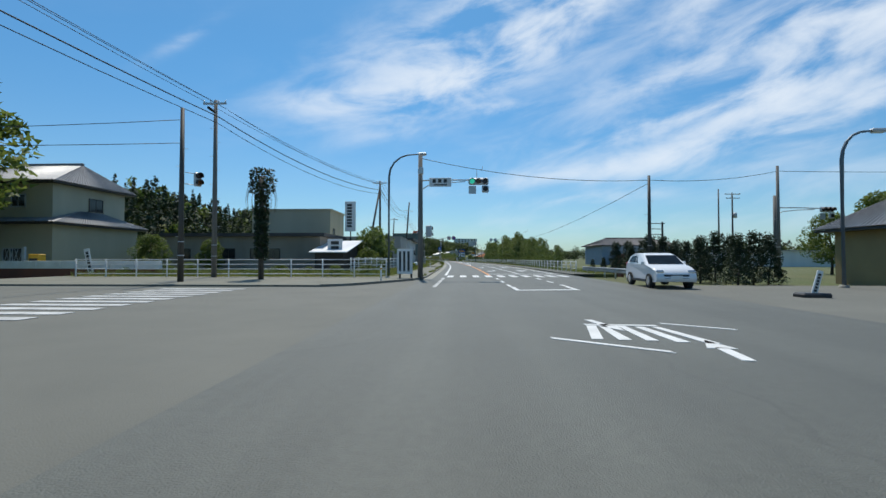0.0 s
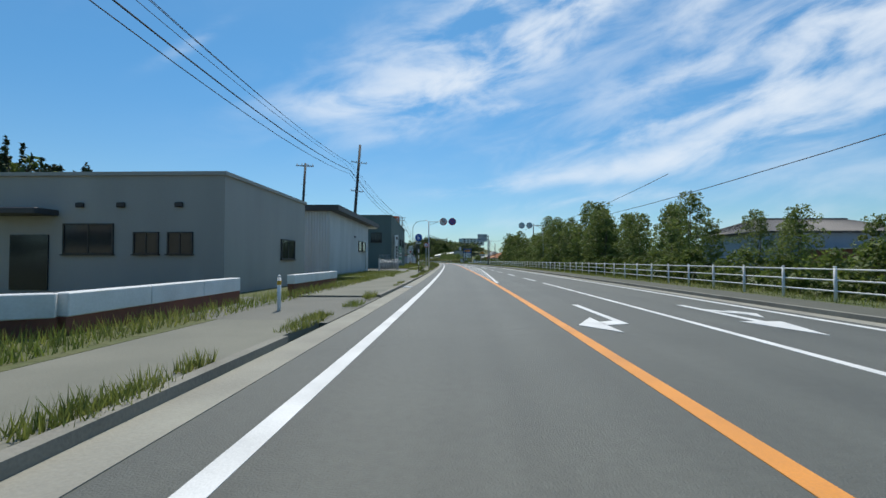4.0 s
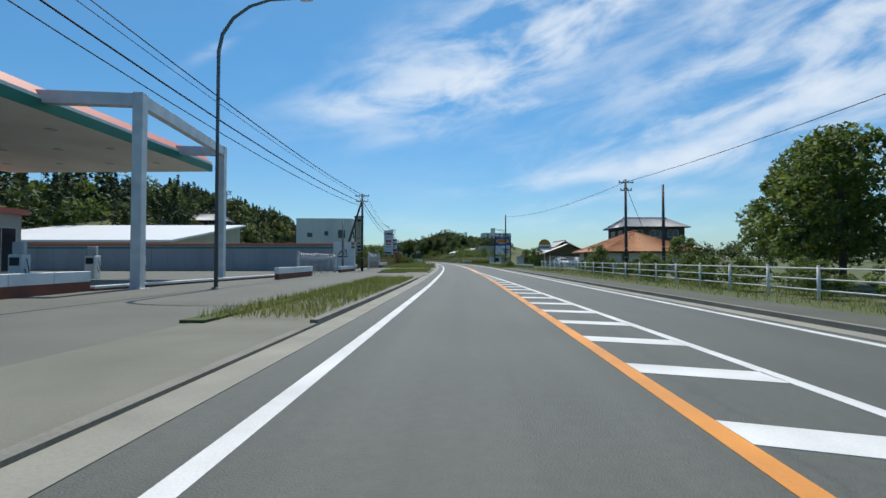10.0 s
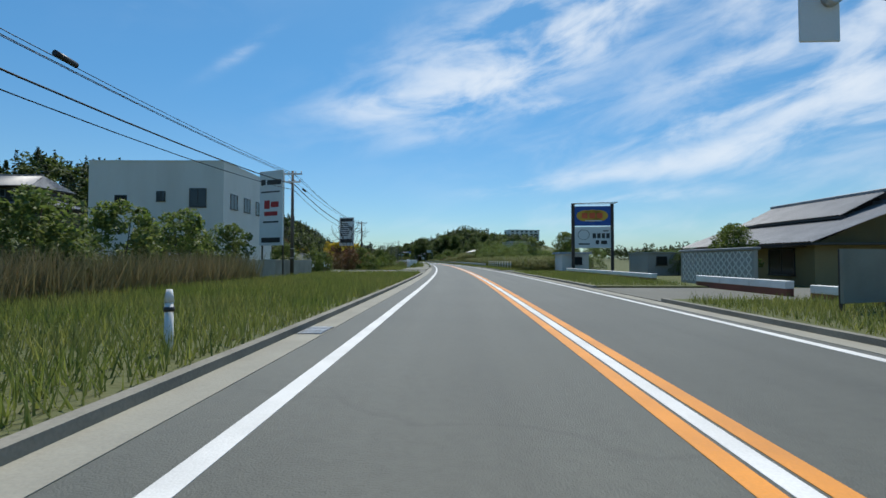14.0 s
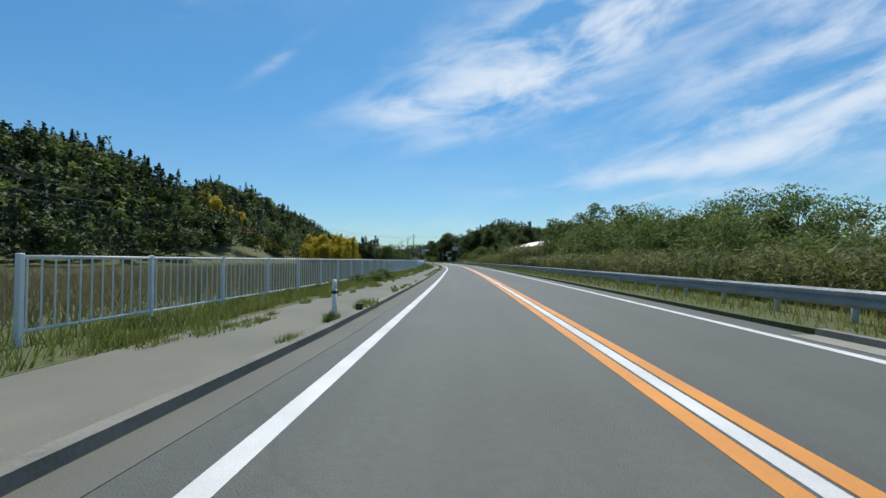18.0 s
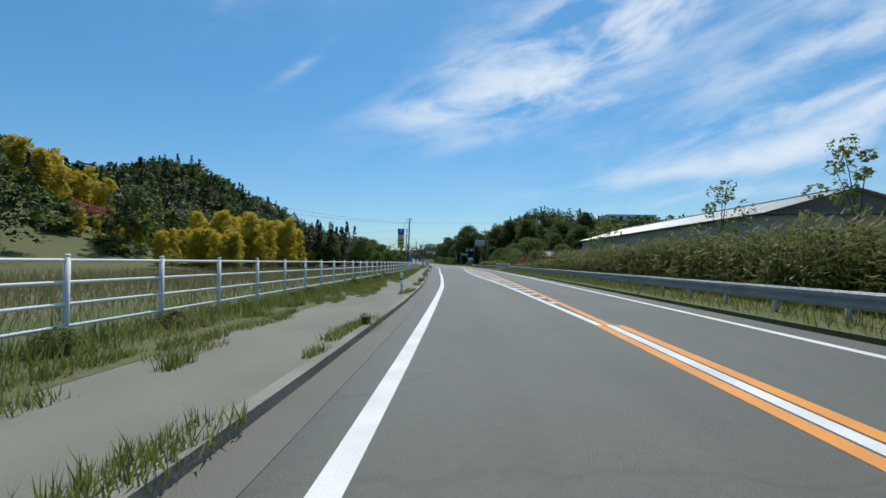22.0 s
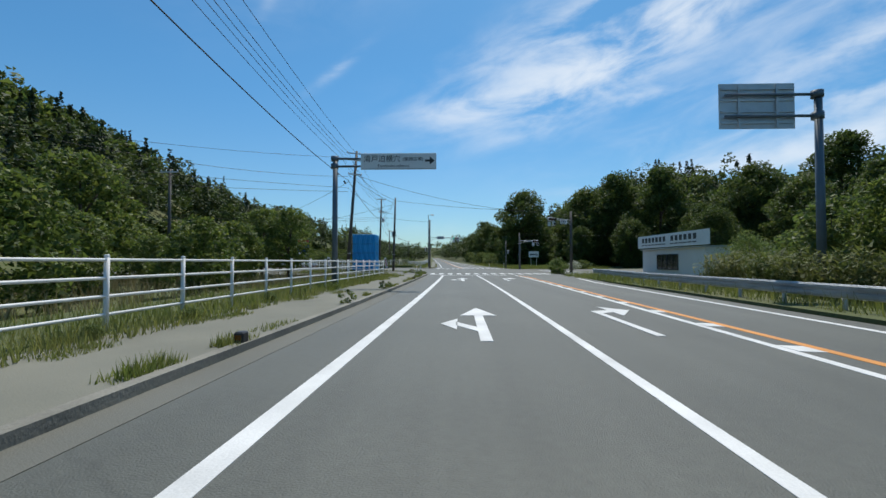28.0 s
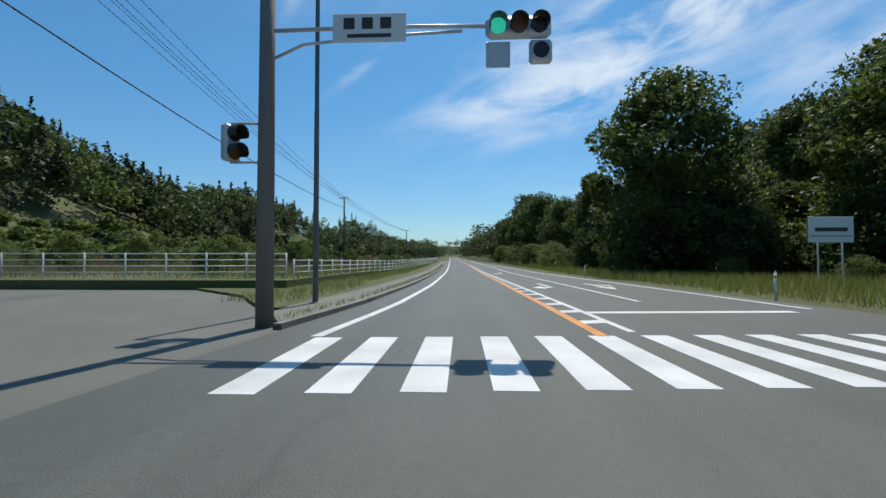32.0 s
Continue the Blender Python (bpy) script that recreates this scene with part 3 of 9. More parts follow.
# gutters and kerbs
for s0, s1 in ((27, 292),):
    bm = ribbon(shape(), edges(s0, s1, lambda s: left_kerb(s) + 0.0, lambda s: left_kerb(s) + 0.48), -0.1, 0.008)
    tagged(part("gutter", bm, CONCRETE), "stained concrete gutter along the kerb", "gutter", kind="structure")
for s0, s1 in ((50, 268), (276, 300)):
    bm = ribbon(shape(), edges(s0, s1, lambda s: right_kerb(s) - 0.45, right_kerb), -0.1, 0.008)
    tagged(part("gutter", bm, CONCRETE), "stained concrete gutter along the kerb", "gutter", kind="structure")

for s in (42.0, 74.0, 108.5, 146.0, 190.0, 229.0):
    root = thing("drain_grate", stand(s, left_kerb(s) + 0.24, 0.008), "steel drain grate in the gutter", "drain grate")
    part("frame", box(shape(), -0.22, 0.22, -0.4, 0.4, -0.02, 0.004), BLACK, root)
    for i in range(9):
        part("bar", box(shape(), -0.2, 0.2, -0.37 + i * 0.085, -0.33 + i * 0.085, 0.004, 0.016), GALV, root)


def kerb(s0, s1, off, low=False):
    bm = ribbon(shape(), [(s, off(s) - 0.16, off(s)) for s in steps_of(s0, s1, 3.0)], -0.1, 0.05 if low else 0.115)
    k = tagged(part("kerb", bm, KERB), "weathered concrete kerb at the edge of the road", "kerb", kind="structure")
    return k


for s0, s1, low in ((30, 60, 0), (68, 112, 0), (112, 150, 0), (164, 184, 0), (184, 196, 1), (150, 164, 1), (206, 221, 1), (262, 276, 1), (196, 206, 0), (221, 262, 0), (276, 436, 0), (436, 518, 0), (560, 700, 0)):
    kerb(s0, s1, left_kerb, low)
for s0, s1 in ((34, 150), (150, 212), (219, 234.6), (241, 268), (274, 300)):
    kerb(s0, s1, lambda s: right_kerb(s) + 0.16)
FAR_VERGE = along([(560, -3.3), (562, -4.4), (566, -7), (570, -9), (571, -12), (600, -12)])
# dusty edge of the lane beside the long fences
bm = ribbon(shape(), edges(292, 517, left_kerb, lambda s: left_kerb(s) + 0.42), -0.1, 0.006)
tagged(part("gutter", bm, ASPHALT_OLD), "dusty asphalt edge strip along the kerb", "gutter", kind="structure")
bm = ribbon(shape(), edges(292, 436, -62, -9.0), -0.3, -0.06)
tagged(part("field", bm, DRY_EARTH), "fallow field under dry straw", "field", kind="structure")
# paved strip behind the right kerb
bm = ribbon(shape(), edges(34, 212, lambda s: right_kerb(s) + 0.16, lambda s: right_kerb(s) + 1.7), -0.2, 0.104)
tagged(part("pavement", bm, FOOTWAY), "narrow dark grey-green asphalt footway behind the kerb", "pavement", kind="structure")
# the verge strip behind the right kerb
for s0, s1, w in ((34, 212, 3.4), (219, 234.6, 10.0), (241, 268, 5.5), (274, 305, 3.0), (305, 520, 2.5)):
    bm = ribbon(shape(), edges(s0, s1, lambda s: right_kerb(s) + (0.16 if s < 300 else 0.0), lambda s: right_kerb(s) + w), -0.25, 0.10)
    tagged(part("verge", bm, EARTH), "weedy earth verge beside the road", "verge", kind="structure")
for s0, s1, l0 in ((30, 62, -9), (84, 101, -9), (119, 152, -9.6), (164, 184, -5.4), (196, 206, -7.4), (221, 262, -12), (276, 290, -12), (290, 517, -9), (563, 700, -12)):
    bm = ribbon(shape(), edges(s0, s1, l0 if s0 < 560 else (lambda s: max(-12, FAR_VERGE(s))), lambda s: left_kerb(s) - (1.6 if s > 560 else 3.1 if 276 <= s < 290 else 2.2 if s < 200 or 290 <= s < 440 else 2.6 if s > 440 and s < 530 else 0.16)), -0.25, 0.09)
    tagged(part("verge", bm, EARTH), "weedy grass verge beside the sidewalk", "verge", kind="structure")

# ---- road markings ----
TOP = 0.005


def line(s0, s1, off, width, mat_, label, dash=0.0, gap=0.0, name="road_marking"):
    """A painted line; with dash and gap its dashes are its parts."""
    if not dash:
        bm = ribbon(shape(), edges(s0, s1, lambda s: off(s) - width / 2, lambda s: off(s) + width / 2, 3.0), -0.002, TOP)
        return tagged(part(name, bm, mat_), label, "road marking", kind="structure")
    root = thing(name, Matrix(), label, "road marking", kind="structure")
    s = s0
    while s < s1:
        bm = ribbon(shape(), edges(s, min(s + dash, s1), lambda q: off(q) - width / 2, lambda q: off(q) + width / 2), -0.002, TOP)
        part("dash", bm, mat_, root)
        s += dash + gap
    return root


line(33.6, 518.5, LEFT_LINE, 0.2, PAINT, "solid white line along the edge of the lane")
line(559.3, 1195, LEFT_LINE, 0.2, PAINT, "solid white line along the edge of the lane")
line(518.52, 522.0, along([(518.5, -1.18), (519.6, -1.36), (521.6, -1.9), (523.2, -2.6)]), 0.2, PAINT, "white edge line that bends round the corner")
line(19.5, 29, LEFT_LINE, 0.18, PAINT_OLD, "short worn white edge line before the crosswalk", 3.0, 0.4)
line(36, 212, RIGHT_LINE, 0.18, PAINT, "solid white line along the far edge of the road")
line(212, 512, RIGHT_LINE, 0.18, PAINT, "solid white line along the far edge of the road")
line(564, 1195, RIGHT_LINE, 0.18, PAINT, "solid white line along the far edge of the road")
line(33.5, 200, lambda s: CENTRE(s) - 0.2 * max(0.0, (s - 190) / 10), 0.19, ORANGE_PAINT, "solid orange centre line")
line(200, 381, lambda s: CENTRE(s) - 0.2, 0.17, ORANGE_PAINT, "orange half of the triple centre line")
line(200, 381, CENTRE, 0.16, PAINT, "white middle of the triple centre line")
line(200, 381, lambda s: CENTRE(s) + 0.2, 0.17, ORANGE_PAINT, "orange half of the triple centre line")
line(381, 518, CENTRE, 0.17, ORANGE_PAINT, "solid orange centre line")
line(559.5, 1195, CENTRE, 0.2, ORANGE_PAINT, "solid orange centre line")
HATCH_R = along([(78, 2.13), (92, 2.7), (110, 3.45), (127, 3.95), (143, 3.9), (160, 3.4), (178, 2.8), (190, 2.3), (200, 1.9)])
line(78, 200, HATCH_R, 0.16, PAINT, "white border line of the hatched zone")
HATCH_L = along([(381, 2.75), (395, 2.5), (412, 1.95), (430, 1.9), (450, 2.6), (467, 3.8), (480, 4.45), (493, 4.85), (515, 5.45)])
line(381, 519, HATCH_L, 0.16, PAINT, "white border line of the hatched zone")
LANE_R = along([(36, 4.62), (125, 4.7)])
line(36, 78, LANE_R, 0.15, PAINT, "white line between the oncoming lanes")
line(80.5, 124, LANE_R, 0.15, PAINT, "dashed white line between the oncoming lanes", 4.2, 5.0)
LANE_T = along([(452, 1.85), (483, 1.85), (519, 1.9)])
line(452, 474, LANE_T, 0.15, PAINT, "dashed white line that opens the turning lane", 1.8, 1.8)
line(474, 519, LANE_T, 0.15, PAINT, "solid white line between the lanes")
line(20, 29.5, lambda s: 2.15, 0.15, PAINT, "dashed white guide line through the crossing", 1.6, 1.9)
line(20, 29.5, lambda s: 4.7, 0.15, PAINT, "dashed white guide line through the crossing", 1.6, 1.9)
line(566, 700, lambda s: 5.5, 0.15, PAINT, "white line between the oncoming lanes")


def hatch(s0, s1, left, right, pitch, slant, label):
    """Slanted bars across a closed zone."""
    root = thing("hatched_zone", Matrix(), label, "road marking", kind="structure")
    s = s0
    while s < s1:
        w0, w1 = left(s) + 0.1, right(s + slant) - 0.08
        if w1 - w0 > 0.12:
            bm = shape()
            k = abs(w1 - w0) / 2.0 * slant
            q = [(s, w0), (s + 0.45, w0), (s + 0.45 + k, w1), (s + k, w1)]
            lo = [bm.verts.new(at(a, b, -0.002)) for a, b in q]
            hi = [bm.verts.new(at(a, b, TOP)) for a, b in q]
            bm.faces.new(hi)
            bm.faces.new(lo[::-1])
            for i in range(4):
                bm.faces.new((lo[i], lo[(i + 1) % 4], hi[(i + 1) % 4], hi[i]))
            bmesh.ops.recalc_face_normals(bm, faces=bm.faces[:])
            part("bar", bm, PAINT, root)
        s += pitch
    return root


hatch(82.8, 191, CENTRE, HATCH_R, 1.9, -0.55, "white slanted bars between the lanes")
hatch(382, 467, HATCH_L, CENTRE, 1.9, -0.55, "white slanted bars between the lanes")
hatch(468, 516, HATCH_L, CENTRE, 2.4, -0.4, "short white bars between the centre lines")
hatch(561, 640, CENTRE, along([(560, 3.0), (575, 2.9), (640, 2.5)]), 1.9, 0.5, "white slanted bars between the lanes")
line(560, 640, along([(560, 3.0), (575, 2.9), (640, 2.5)]), 0.15, PAINT, "white border line of the hatched zone")


def flat(name, s, lat, polys, mat_, label, turn=0.0, kind="structure"):
    """Painted figures on the road, drawn in metres: x right, y ahead."""
    bm = shape()
    m = stand(s, lat, 0, turn)
    for poly in polys:
        hi = [bm.verts.new(m @ Vector((x, y, TOP + 0.004))) for x, y in poly]
        lo = [bm.verts.new(m @ Vector((x, y, -0.002))) for x, y in poly]
        bm.faces.new(hi)
        bm.faces.new(lo[::-1])
        for i in range(len(poly)):
            j = (i + 1) % len(poly)
            bm.faces.new((lo[i], lo[j], hi[j], hi[i]))
    bmesh.ops.recalc_face_normals(bm, faces=bm.faces[:])
    return tagged(part(name, bm, mat_), label, "road marking", kind=kind)


def crosswalk(s0, depth, l0, l1, pitch=0.9, skew=0.0, mat_=None):
    root = thing("crosswalk", Matrix(), "zebra crosswalk of broad white stripes", "crosswalk", kind="structure")
    l = l0
    while l < l1:
        bm = shape()
        q = [(s0 + (l - l0) * skew, l), (s0 + (l - l0) * skew, l + 0.45), (s0 + depth + (l - l0) * skew, l + 0.45), (s0 + depth + (l - l0) * skew, l)]
        hi = [bm.verts.new(at(a, b, TOP)) for a, b in q]
        lo = [bm.verts.new(at(a, b, -0.002)) for a, b in q]
        bm.faces.new(hi[::-1])
        bm.faces.new(lo)
        for i in range(4):
            bm.faces.new((lo[i], lo[(i + 1) % 4], hi[(i + 1) % 4], hi[i]))
        bmesh.ops.recalc_face_normals(bm, faces=bm.faces[:])
        part("stripe", bm, mat_ or PAINT, root)
        l += pitch
    return root


crosswalk(30.1, 3.0, -1.1, 7.2, 0.9, 0.10)
crosswalk(522.1, 3.4, -2.5, 9.4, 0.9, 0.05)
crosswalk(556.1, 3.1, -2.4, 8.6, 0.9, 0.08)


def side_crosswalk(l0, s0, s1, width, mat_):
    root = thing("crosswalk", Matrix(), "worn zebra crosswalk over the side road", "crosswalk", kind="structure")
    s = s0
    while s < s1:
        bm = ribbon(shape(), [(s, l0, l0 + width), (s + 0.45, l0, l0 + width)], 0.002, 0.012)
        part("stripe", bm, mat_, root)
        s += 0.9


side_crosswalk(-12.5, 5.0, 18.5, 3.5, PAINT_OLD)
side_crosswalk(-21, 541, 556, 4.5, PAINT_OLD)
side_crosswalk(12, 527, 541, 3.0, PAINT_OLD)
flat("stop_line", 36.2, 4.6, [[(-2.5, -0.25), (2.6, -0.05), (2.6, 0.4), (-2.5, 0.2)]], PAINT, "white stop line of the oncoming lanes")
flat("stop_line", 518.9, 1.75, [[(-2.85, -0.22), (2.8, -0.1), (2.8, 0.35), (-2.85, 0.22)]], PAINT, "broad white stop line")
flat("stop_line", 563.0, 5.5, [[(-2.5, -0.3), (2.7, 0.1), (2.7, 0.5), (-2.5, 0.1)]], PAINT, "white stop line of the oncoming lanes")
flat("stop_bracket", 17.6, 3.4, [[(-1.3, -0.1), (1.3, 0.35), (1.3, 0.72), (-1.3, 0.3)], [(-1.32, 0.3), (-1.12, 0.32), (-1.12, 2.0), (-1.32, 2.0)], [(1.12, 0.7), (1.3, 0.72), (1.3, 2.2), (1.12, 2.2)]],
     PAINT, "white bracket that marks where turning cars wait")
AHEAD_LEFT = [[(-0.1, 0), (0.1, 0), (0.1, 3.3), (-0.1, 3.3)], [(-0.42, 3.3), (0.42, 3.3), (0, 5.0)], [(-0.1, 1.0), (-0.1, 1.5), (-0.5, 2.2), (-0.5, 1.7)], [(-0.48, 1.2), (-0.48, 2.7), (-0.82, 1.95)]]
TURN_RIGHT = [[(-0.08, 0), (0.08, 0), (0.08, 3.3), (-0.08, 3.75)], [(-0.08, 3.75), (0.08, 3.3), (0.42, 3.5), (0.42, 3.95)], [(0.4, 2.8), (0.95, 3.95), (0.4, 4.8)]]
for s, lat, fig, turn, label in ((485.4, 0.4, AHEAD_LEFT, 0, "white arrow ahead and to the left"), (486, 3.35, TURN_RIGHT, 0, "white arrow that turns right"),
                                 (507, 0.35, AHEAD_LEFT, 0, "white arrow ahead and to the left"), (507.5, 3.4, TURN_RIGHT, 0, "white arrow that turns right"),
                                 (466.5, 0.3, AHEAD_LEFT, 0, "white arrow ahead and to the left"), (469, 3.0, TURN_RIGHT, 0, "white arrow that turns right"),
                                 (48.5, 3.3, TURN_RIGHT, 180, "white arrow of the oncoming turning lane"), (49, 6.0, AHEAD_LEFT, 180, "white arrow of the oncoming lane"),
                                 (66, 3.2, TURN_RIGHT, 180, "white arrow of the oncoming turning lane"), (66, 6.1, AHEAD_LEFT, 180, "white arrow of the oncoming lane"),
                                 (132, 5.0, AHEAD_LEFT, 180, "white arrow of the oncoming lane"), (577, 4.3, TURN_RIGHT, 180, "white arrow of the oncoming turning lane"),
                                 (577, 6.9, AHEAD_LEFT, 180, "white arrow of the oncoming lane"), (600, 4.2, TURN_RIGHT, 180, "white arrow of the oncoming turning lane")):
    flat("road_arrow", s, lat, fig, PAINT, label, turn)
# worn paint in the middle of the first crossing
flat("road_arrow", 5.6, 3.5, [[(-0.08, 0), (0.08, 0), (0.08, 0.8), (-0.08, 0.8)], [(-0.2, 0.75), (0.2, 0.75), (0, 1.4)]], PAINT, "small white arrow in the crossing", -8)
flat("road_arrow", 9.2, 2.55, [[(-0.08, 0), (0.08, 0), (0.08, 0.8), (-0.08, 0.8)], [(-0.2, 0.75), (0.2, 0.75), (0, 1.4)]], PAINT, "small white arrow in the crossing", 190)
flat("road_word_bars", 6.7, 2.9, [[(-0.9, 0.3), (-0.72, 0.3), (-0.42, 1.7), (-0.6, 1.7)], [(-0.5, 0.25), (-0.3, 0.25), (-0.26, 1.7), (-0.38, 1.7)], [(-0.1, 0.2), (0.08, 0.2), (0.1, 1.7), (-0.04, 1.7)], [(0.3, 0.1), (0.5, 0.1), (0.4, 1.6), (0.24, 1.6)], [(0.7, 0.0), (0.9, 0.0), (0.68, 1.6), (0.54, 1.6)], [(-0.6, 1.78), (-0.6, 1.92), (0.7, 1.82), (0.7, 1.68)]],
     PAINT, "white painted word in the crossing, drawn as bars")
flat("guide_line", 6.4, 2.1, [[(-0.7, 0.6), (-0.72, 0.75), (0.7, -0.25), (0.72, -0.4)]], PAINT, "short white guide line in the crossing")
flat("guide_line", 8.4, 4.3, [[(-0.5, 0.3), (-0.5, 0.42), (0.5, -0.3), (0.5, -0.42)]], PAINT, "short white guide line in the crossing")


WEST_EDGE = along([(516, -2.69), (518, -2.66), (519.6, -2.62), (522, -2.75), (524.3, -3.3), (527.4, -4.8), (532, -7.2), (536, -9.6), (541, -12.6), (556, -22)])
bm = ribbon(shape(), edges(518, 556, -40, lambda s: WEST_EDGE(s) - 0.16, 1.5), -0.2, 0.085)
tagged(part("pavement", bm, ASPHALT_OLD), "worn asphalt sidewalk corner with weeds", "pavement", kind="structure")
bm = ribbon(shape(), edges(518, 556, lambda s: WEST_EDGE(s) - 0.16, WEST_EDGE, 1.0), -0.1, 0.115)
tagged(part("kerb", bm, KERB), "weathered curved concrete kerb at the corner", "kerb", kind="structure")
FAR_EDGE = along([(560, -3.3), (562, -4.4), (566, -7), (570.5, -9), (571, -75)])
bm = ribbon(shape(), edges(559.8, 571, -75, lambda s: max(FAR_EDGE(s), -9.0), 1.0), -0.3, -0.004)
tagged(part("cross_road_west", bm, ASPHALT_OLD), "worn asphalt side road that leaves the crossing", "road", kind="structure")
bm = ribbon(shape(), edges(560, 700, lambda s: max(left_kerb(s) - 1.7, FAR_EDGE(s)), lambda s: left_kerb(s) - 0.16, 2.0), -0.2, 0.085)
tagged(part("pavement", bm, SIDEWALK), "worn asphalt sidewalk with weeds along the fence", "pavement", kind="structure")
bm = ribbon(shape(), [(571, -42, -7.6), (600, -42, -7.6), (640, -42, -7.6)], -0.3, 0.42)
tagged(part("bank", bm, EARTH), "low grassy bank behind the cross road", "bank", kind="structure")

# ---- fences and guard rails ----
def pipe_fence(s0, s1, off, post_gap=2.0, rails=(0.28, 0.58, 0.88, 1.18), r=0.03, label="white painted pipe fence with level rails", ground=0.1):
    root = thing("pipe_fence", Matrix(), label, "fence")
    off = off if callable(off) else (lambda s, o=off: o)
    n = max(1, round((s1 - s0) / post_gap))
    pm = None
    for i in range(n + 1):
        s = s0 + (s1 - s0) * i / n
        if pm is None:
            bm = tube(shape(), (0, 0, -0.15), (0, 0, rails[-1] + 0.06), 0.042, n=8)
            tube(bm, (0, 0, rails[-1] + 0.06), (0, 0, rails[-1] + 0.09), 0.05, 0.03, n=8)
            ob = part("post", bm, WHITE, root)
            pm = ob.data
        else:
            ob = new("post", pm)
            ob.parent = root
        ob.matrix_world = stand(s, off(s), ground)
    for z in rails:
        part("rail", pipe(shape(), [at(s, off(s), ground + z) for s in steps_of(s0, s1, 2.5)], r, 6), WHITE, root)
    return root


def guard_rail(s0, s1, off, top=0.72):
    root = thing("guard_rail", Matrix(), "galvanised steel guard rail with a waved beam", "guard rail")
    off = off if callable(off) else (lambda s, o=off: o)
    prof = [(0.0, 0.0), (-0.06, 0.05), (-0.06, 0.12), (0.0, 0.17), (-0.06, 0.22), (-0.06, 0.29), (0.0, 0.34)]
    s = s0
    while s < s1 - 0.01:
        e = min(s + 4.0, s1)
        bm = shape()
        a = [bm.verts.new(at(s, off(s) + x, top - 0.34 + z)) for x, z in prof]
        b = [bm.verts.new(at(e, off(e) + x, top - 0.34 + z)) for x, z in prof]
        for i in range(len(prof) - 1):
            bm.faces.new((a[i], b[i], b[i + 1], a[i + 1]))
        bmesh.ops.solidify(bm, geom=bm.faces[:], thickness=0.006)
        part("beam", bm, GALV, root)
        s = e
    pm = None
    for q in np.arange(s0 + 0.3, s1, 2.0):
        if pm is None:
            ob = part("post", tube(shape(), (0.09, 0, -0.25), (0.09, 0, top - 0.02), 0.055, n=8), GALV, root)
            pm = ob.data
        else:
            ob = new("post", pm)
            ob.parent = root
        ob.matrix_world = stand(float(q), off(float(q)))
    return root


def picket_fence(s0, s1, off):
    root = thing("picket_fence", Matrix(), "white metal fence of thin upright bars", "fence")
    n = round((s1 - s0) / 2.5)
    pm = None
    for i in range(n + 1):
        s = s0 + (s1 - s0) * i / n
        if pm is None:
            ob = part("post", box(shape(), -0.04, 0.04, -0.04, 0.04, -0.1, 1.25, bevel=0.008), WHITE, root)
            pm = ob.data
        else:
            ob = new("post", pm)
            ob.parent = root
        ob.matrix_world = stand(s, off(s), 0.1)
    for z in (0.2, 1.2):
        part("rail", pipe(shape(), [at(s, off(s), z + 0.1) for s in steps_of(s0, s1, 2.5)], 0.03, 6), WHITE, root)
    bars = list(np.arange(s0 + 0.1, s1, 0.21))
    pm = None
    for s in bars[:290]:
        if pm is None:
            ob = part("bar", tube(shape(), (0, 0, 0.2), (0, 0, 1.2), 0.014, n=5, caps=False), WHITE, root)
            pm = ob.data
        else:
            ob = new("bar", pm)
            ob.parent = root
        ob.matrix_world = stand(float(s), off(float(s)), 0.1)
    return root


pipe_fence(31, 57, along([(31, -7.9), (57, -6.9)]))
pipe_fence(38, 152, along([(38, 9.6), (60, 10.2), (95, 10.9), (152, 10.2)]), rails=(0.3, 0.6, 0.9), r=0.024)
pipe_fence(152.5, 206, along([(152, 10.0), (206, 9.6)]), rails=(0.3, 0.6, 0.9), r=0.024)
pipe_fence(280, 298, along([(260, 8.9), (298, 7.8)]), rails=(0.3, 0.6, 0.9), r=0.024)
pipe_fence(285, 292.5, -5.7)
picket_fence(298, 357.5, along([(298, -5.9), (330, -5.4), (357, -5.2)]))
pipe_fence(358, 437.5, along([(358, -5.1), (395, -5.7), (437, -6.0)]))
pipe_fence(457, 514, along([(457, -5.8), (514, -5.9)]))
pipe_fence(574, 690, along([(574, -8.4), (590, -7.8), (605, -7.0), (640, -5.8), (690, -5.4)]), rails=(0.3, 0.6, 0.9, 1.2))
pipe_fence(18, 30, lambda s: -40 + (s - 18) * 0.4, label="far white pipe fence at the yard")
guard_rail(298.5, 441, along([(298, 7.2), (360, 7.0), (400, 7.6), (441, 8.9)]))
guard_rail(457, 513, along([(457, 9.2), (480, 8.9), (500, 9.2), (513, 10.6)]))
guard_rail(29, 38, along([(29, 10.6), (38, 10.2)]), 0.62)


def side_fence(a, b, label, up=0.0):
    """A pipe fence between two places, each given as distance and offset."""
    root = thing("pipe_fence", Matrix(), label, "fence")
    pa, pb = at(*a, up), at(*b, up)
    n = max(2, round((pb - pa).length / 2.0))
    for i in range(n + 1):
        p = pa.lerp(pb, i / n)
        part("post", tube(shape(), p - Vector((0, 0, 0.3)), p + Vector((0, 0, 1.25)), 0.042, n=8), WHITE, root)
    for z in (0.3, 0.6, 0.9, 1.2):
        part("rail", tube(shape(), pa + Vector((0, 0, z)), pb + Vector((0, 0, z)), 0.03, n=6), WHITE, root)


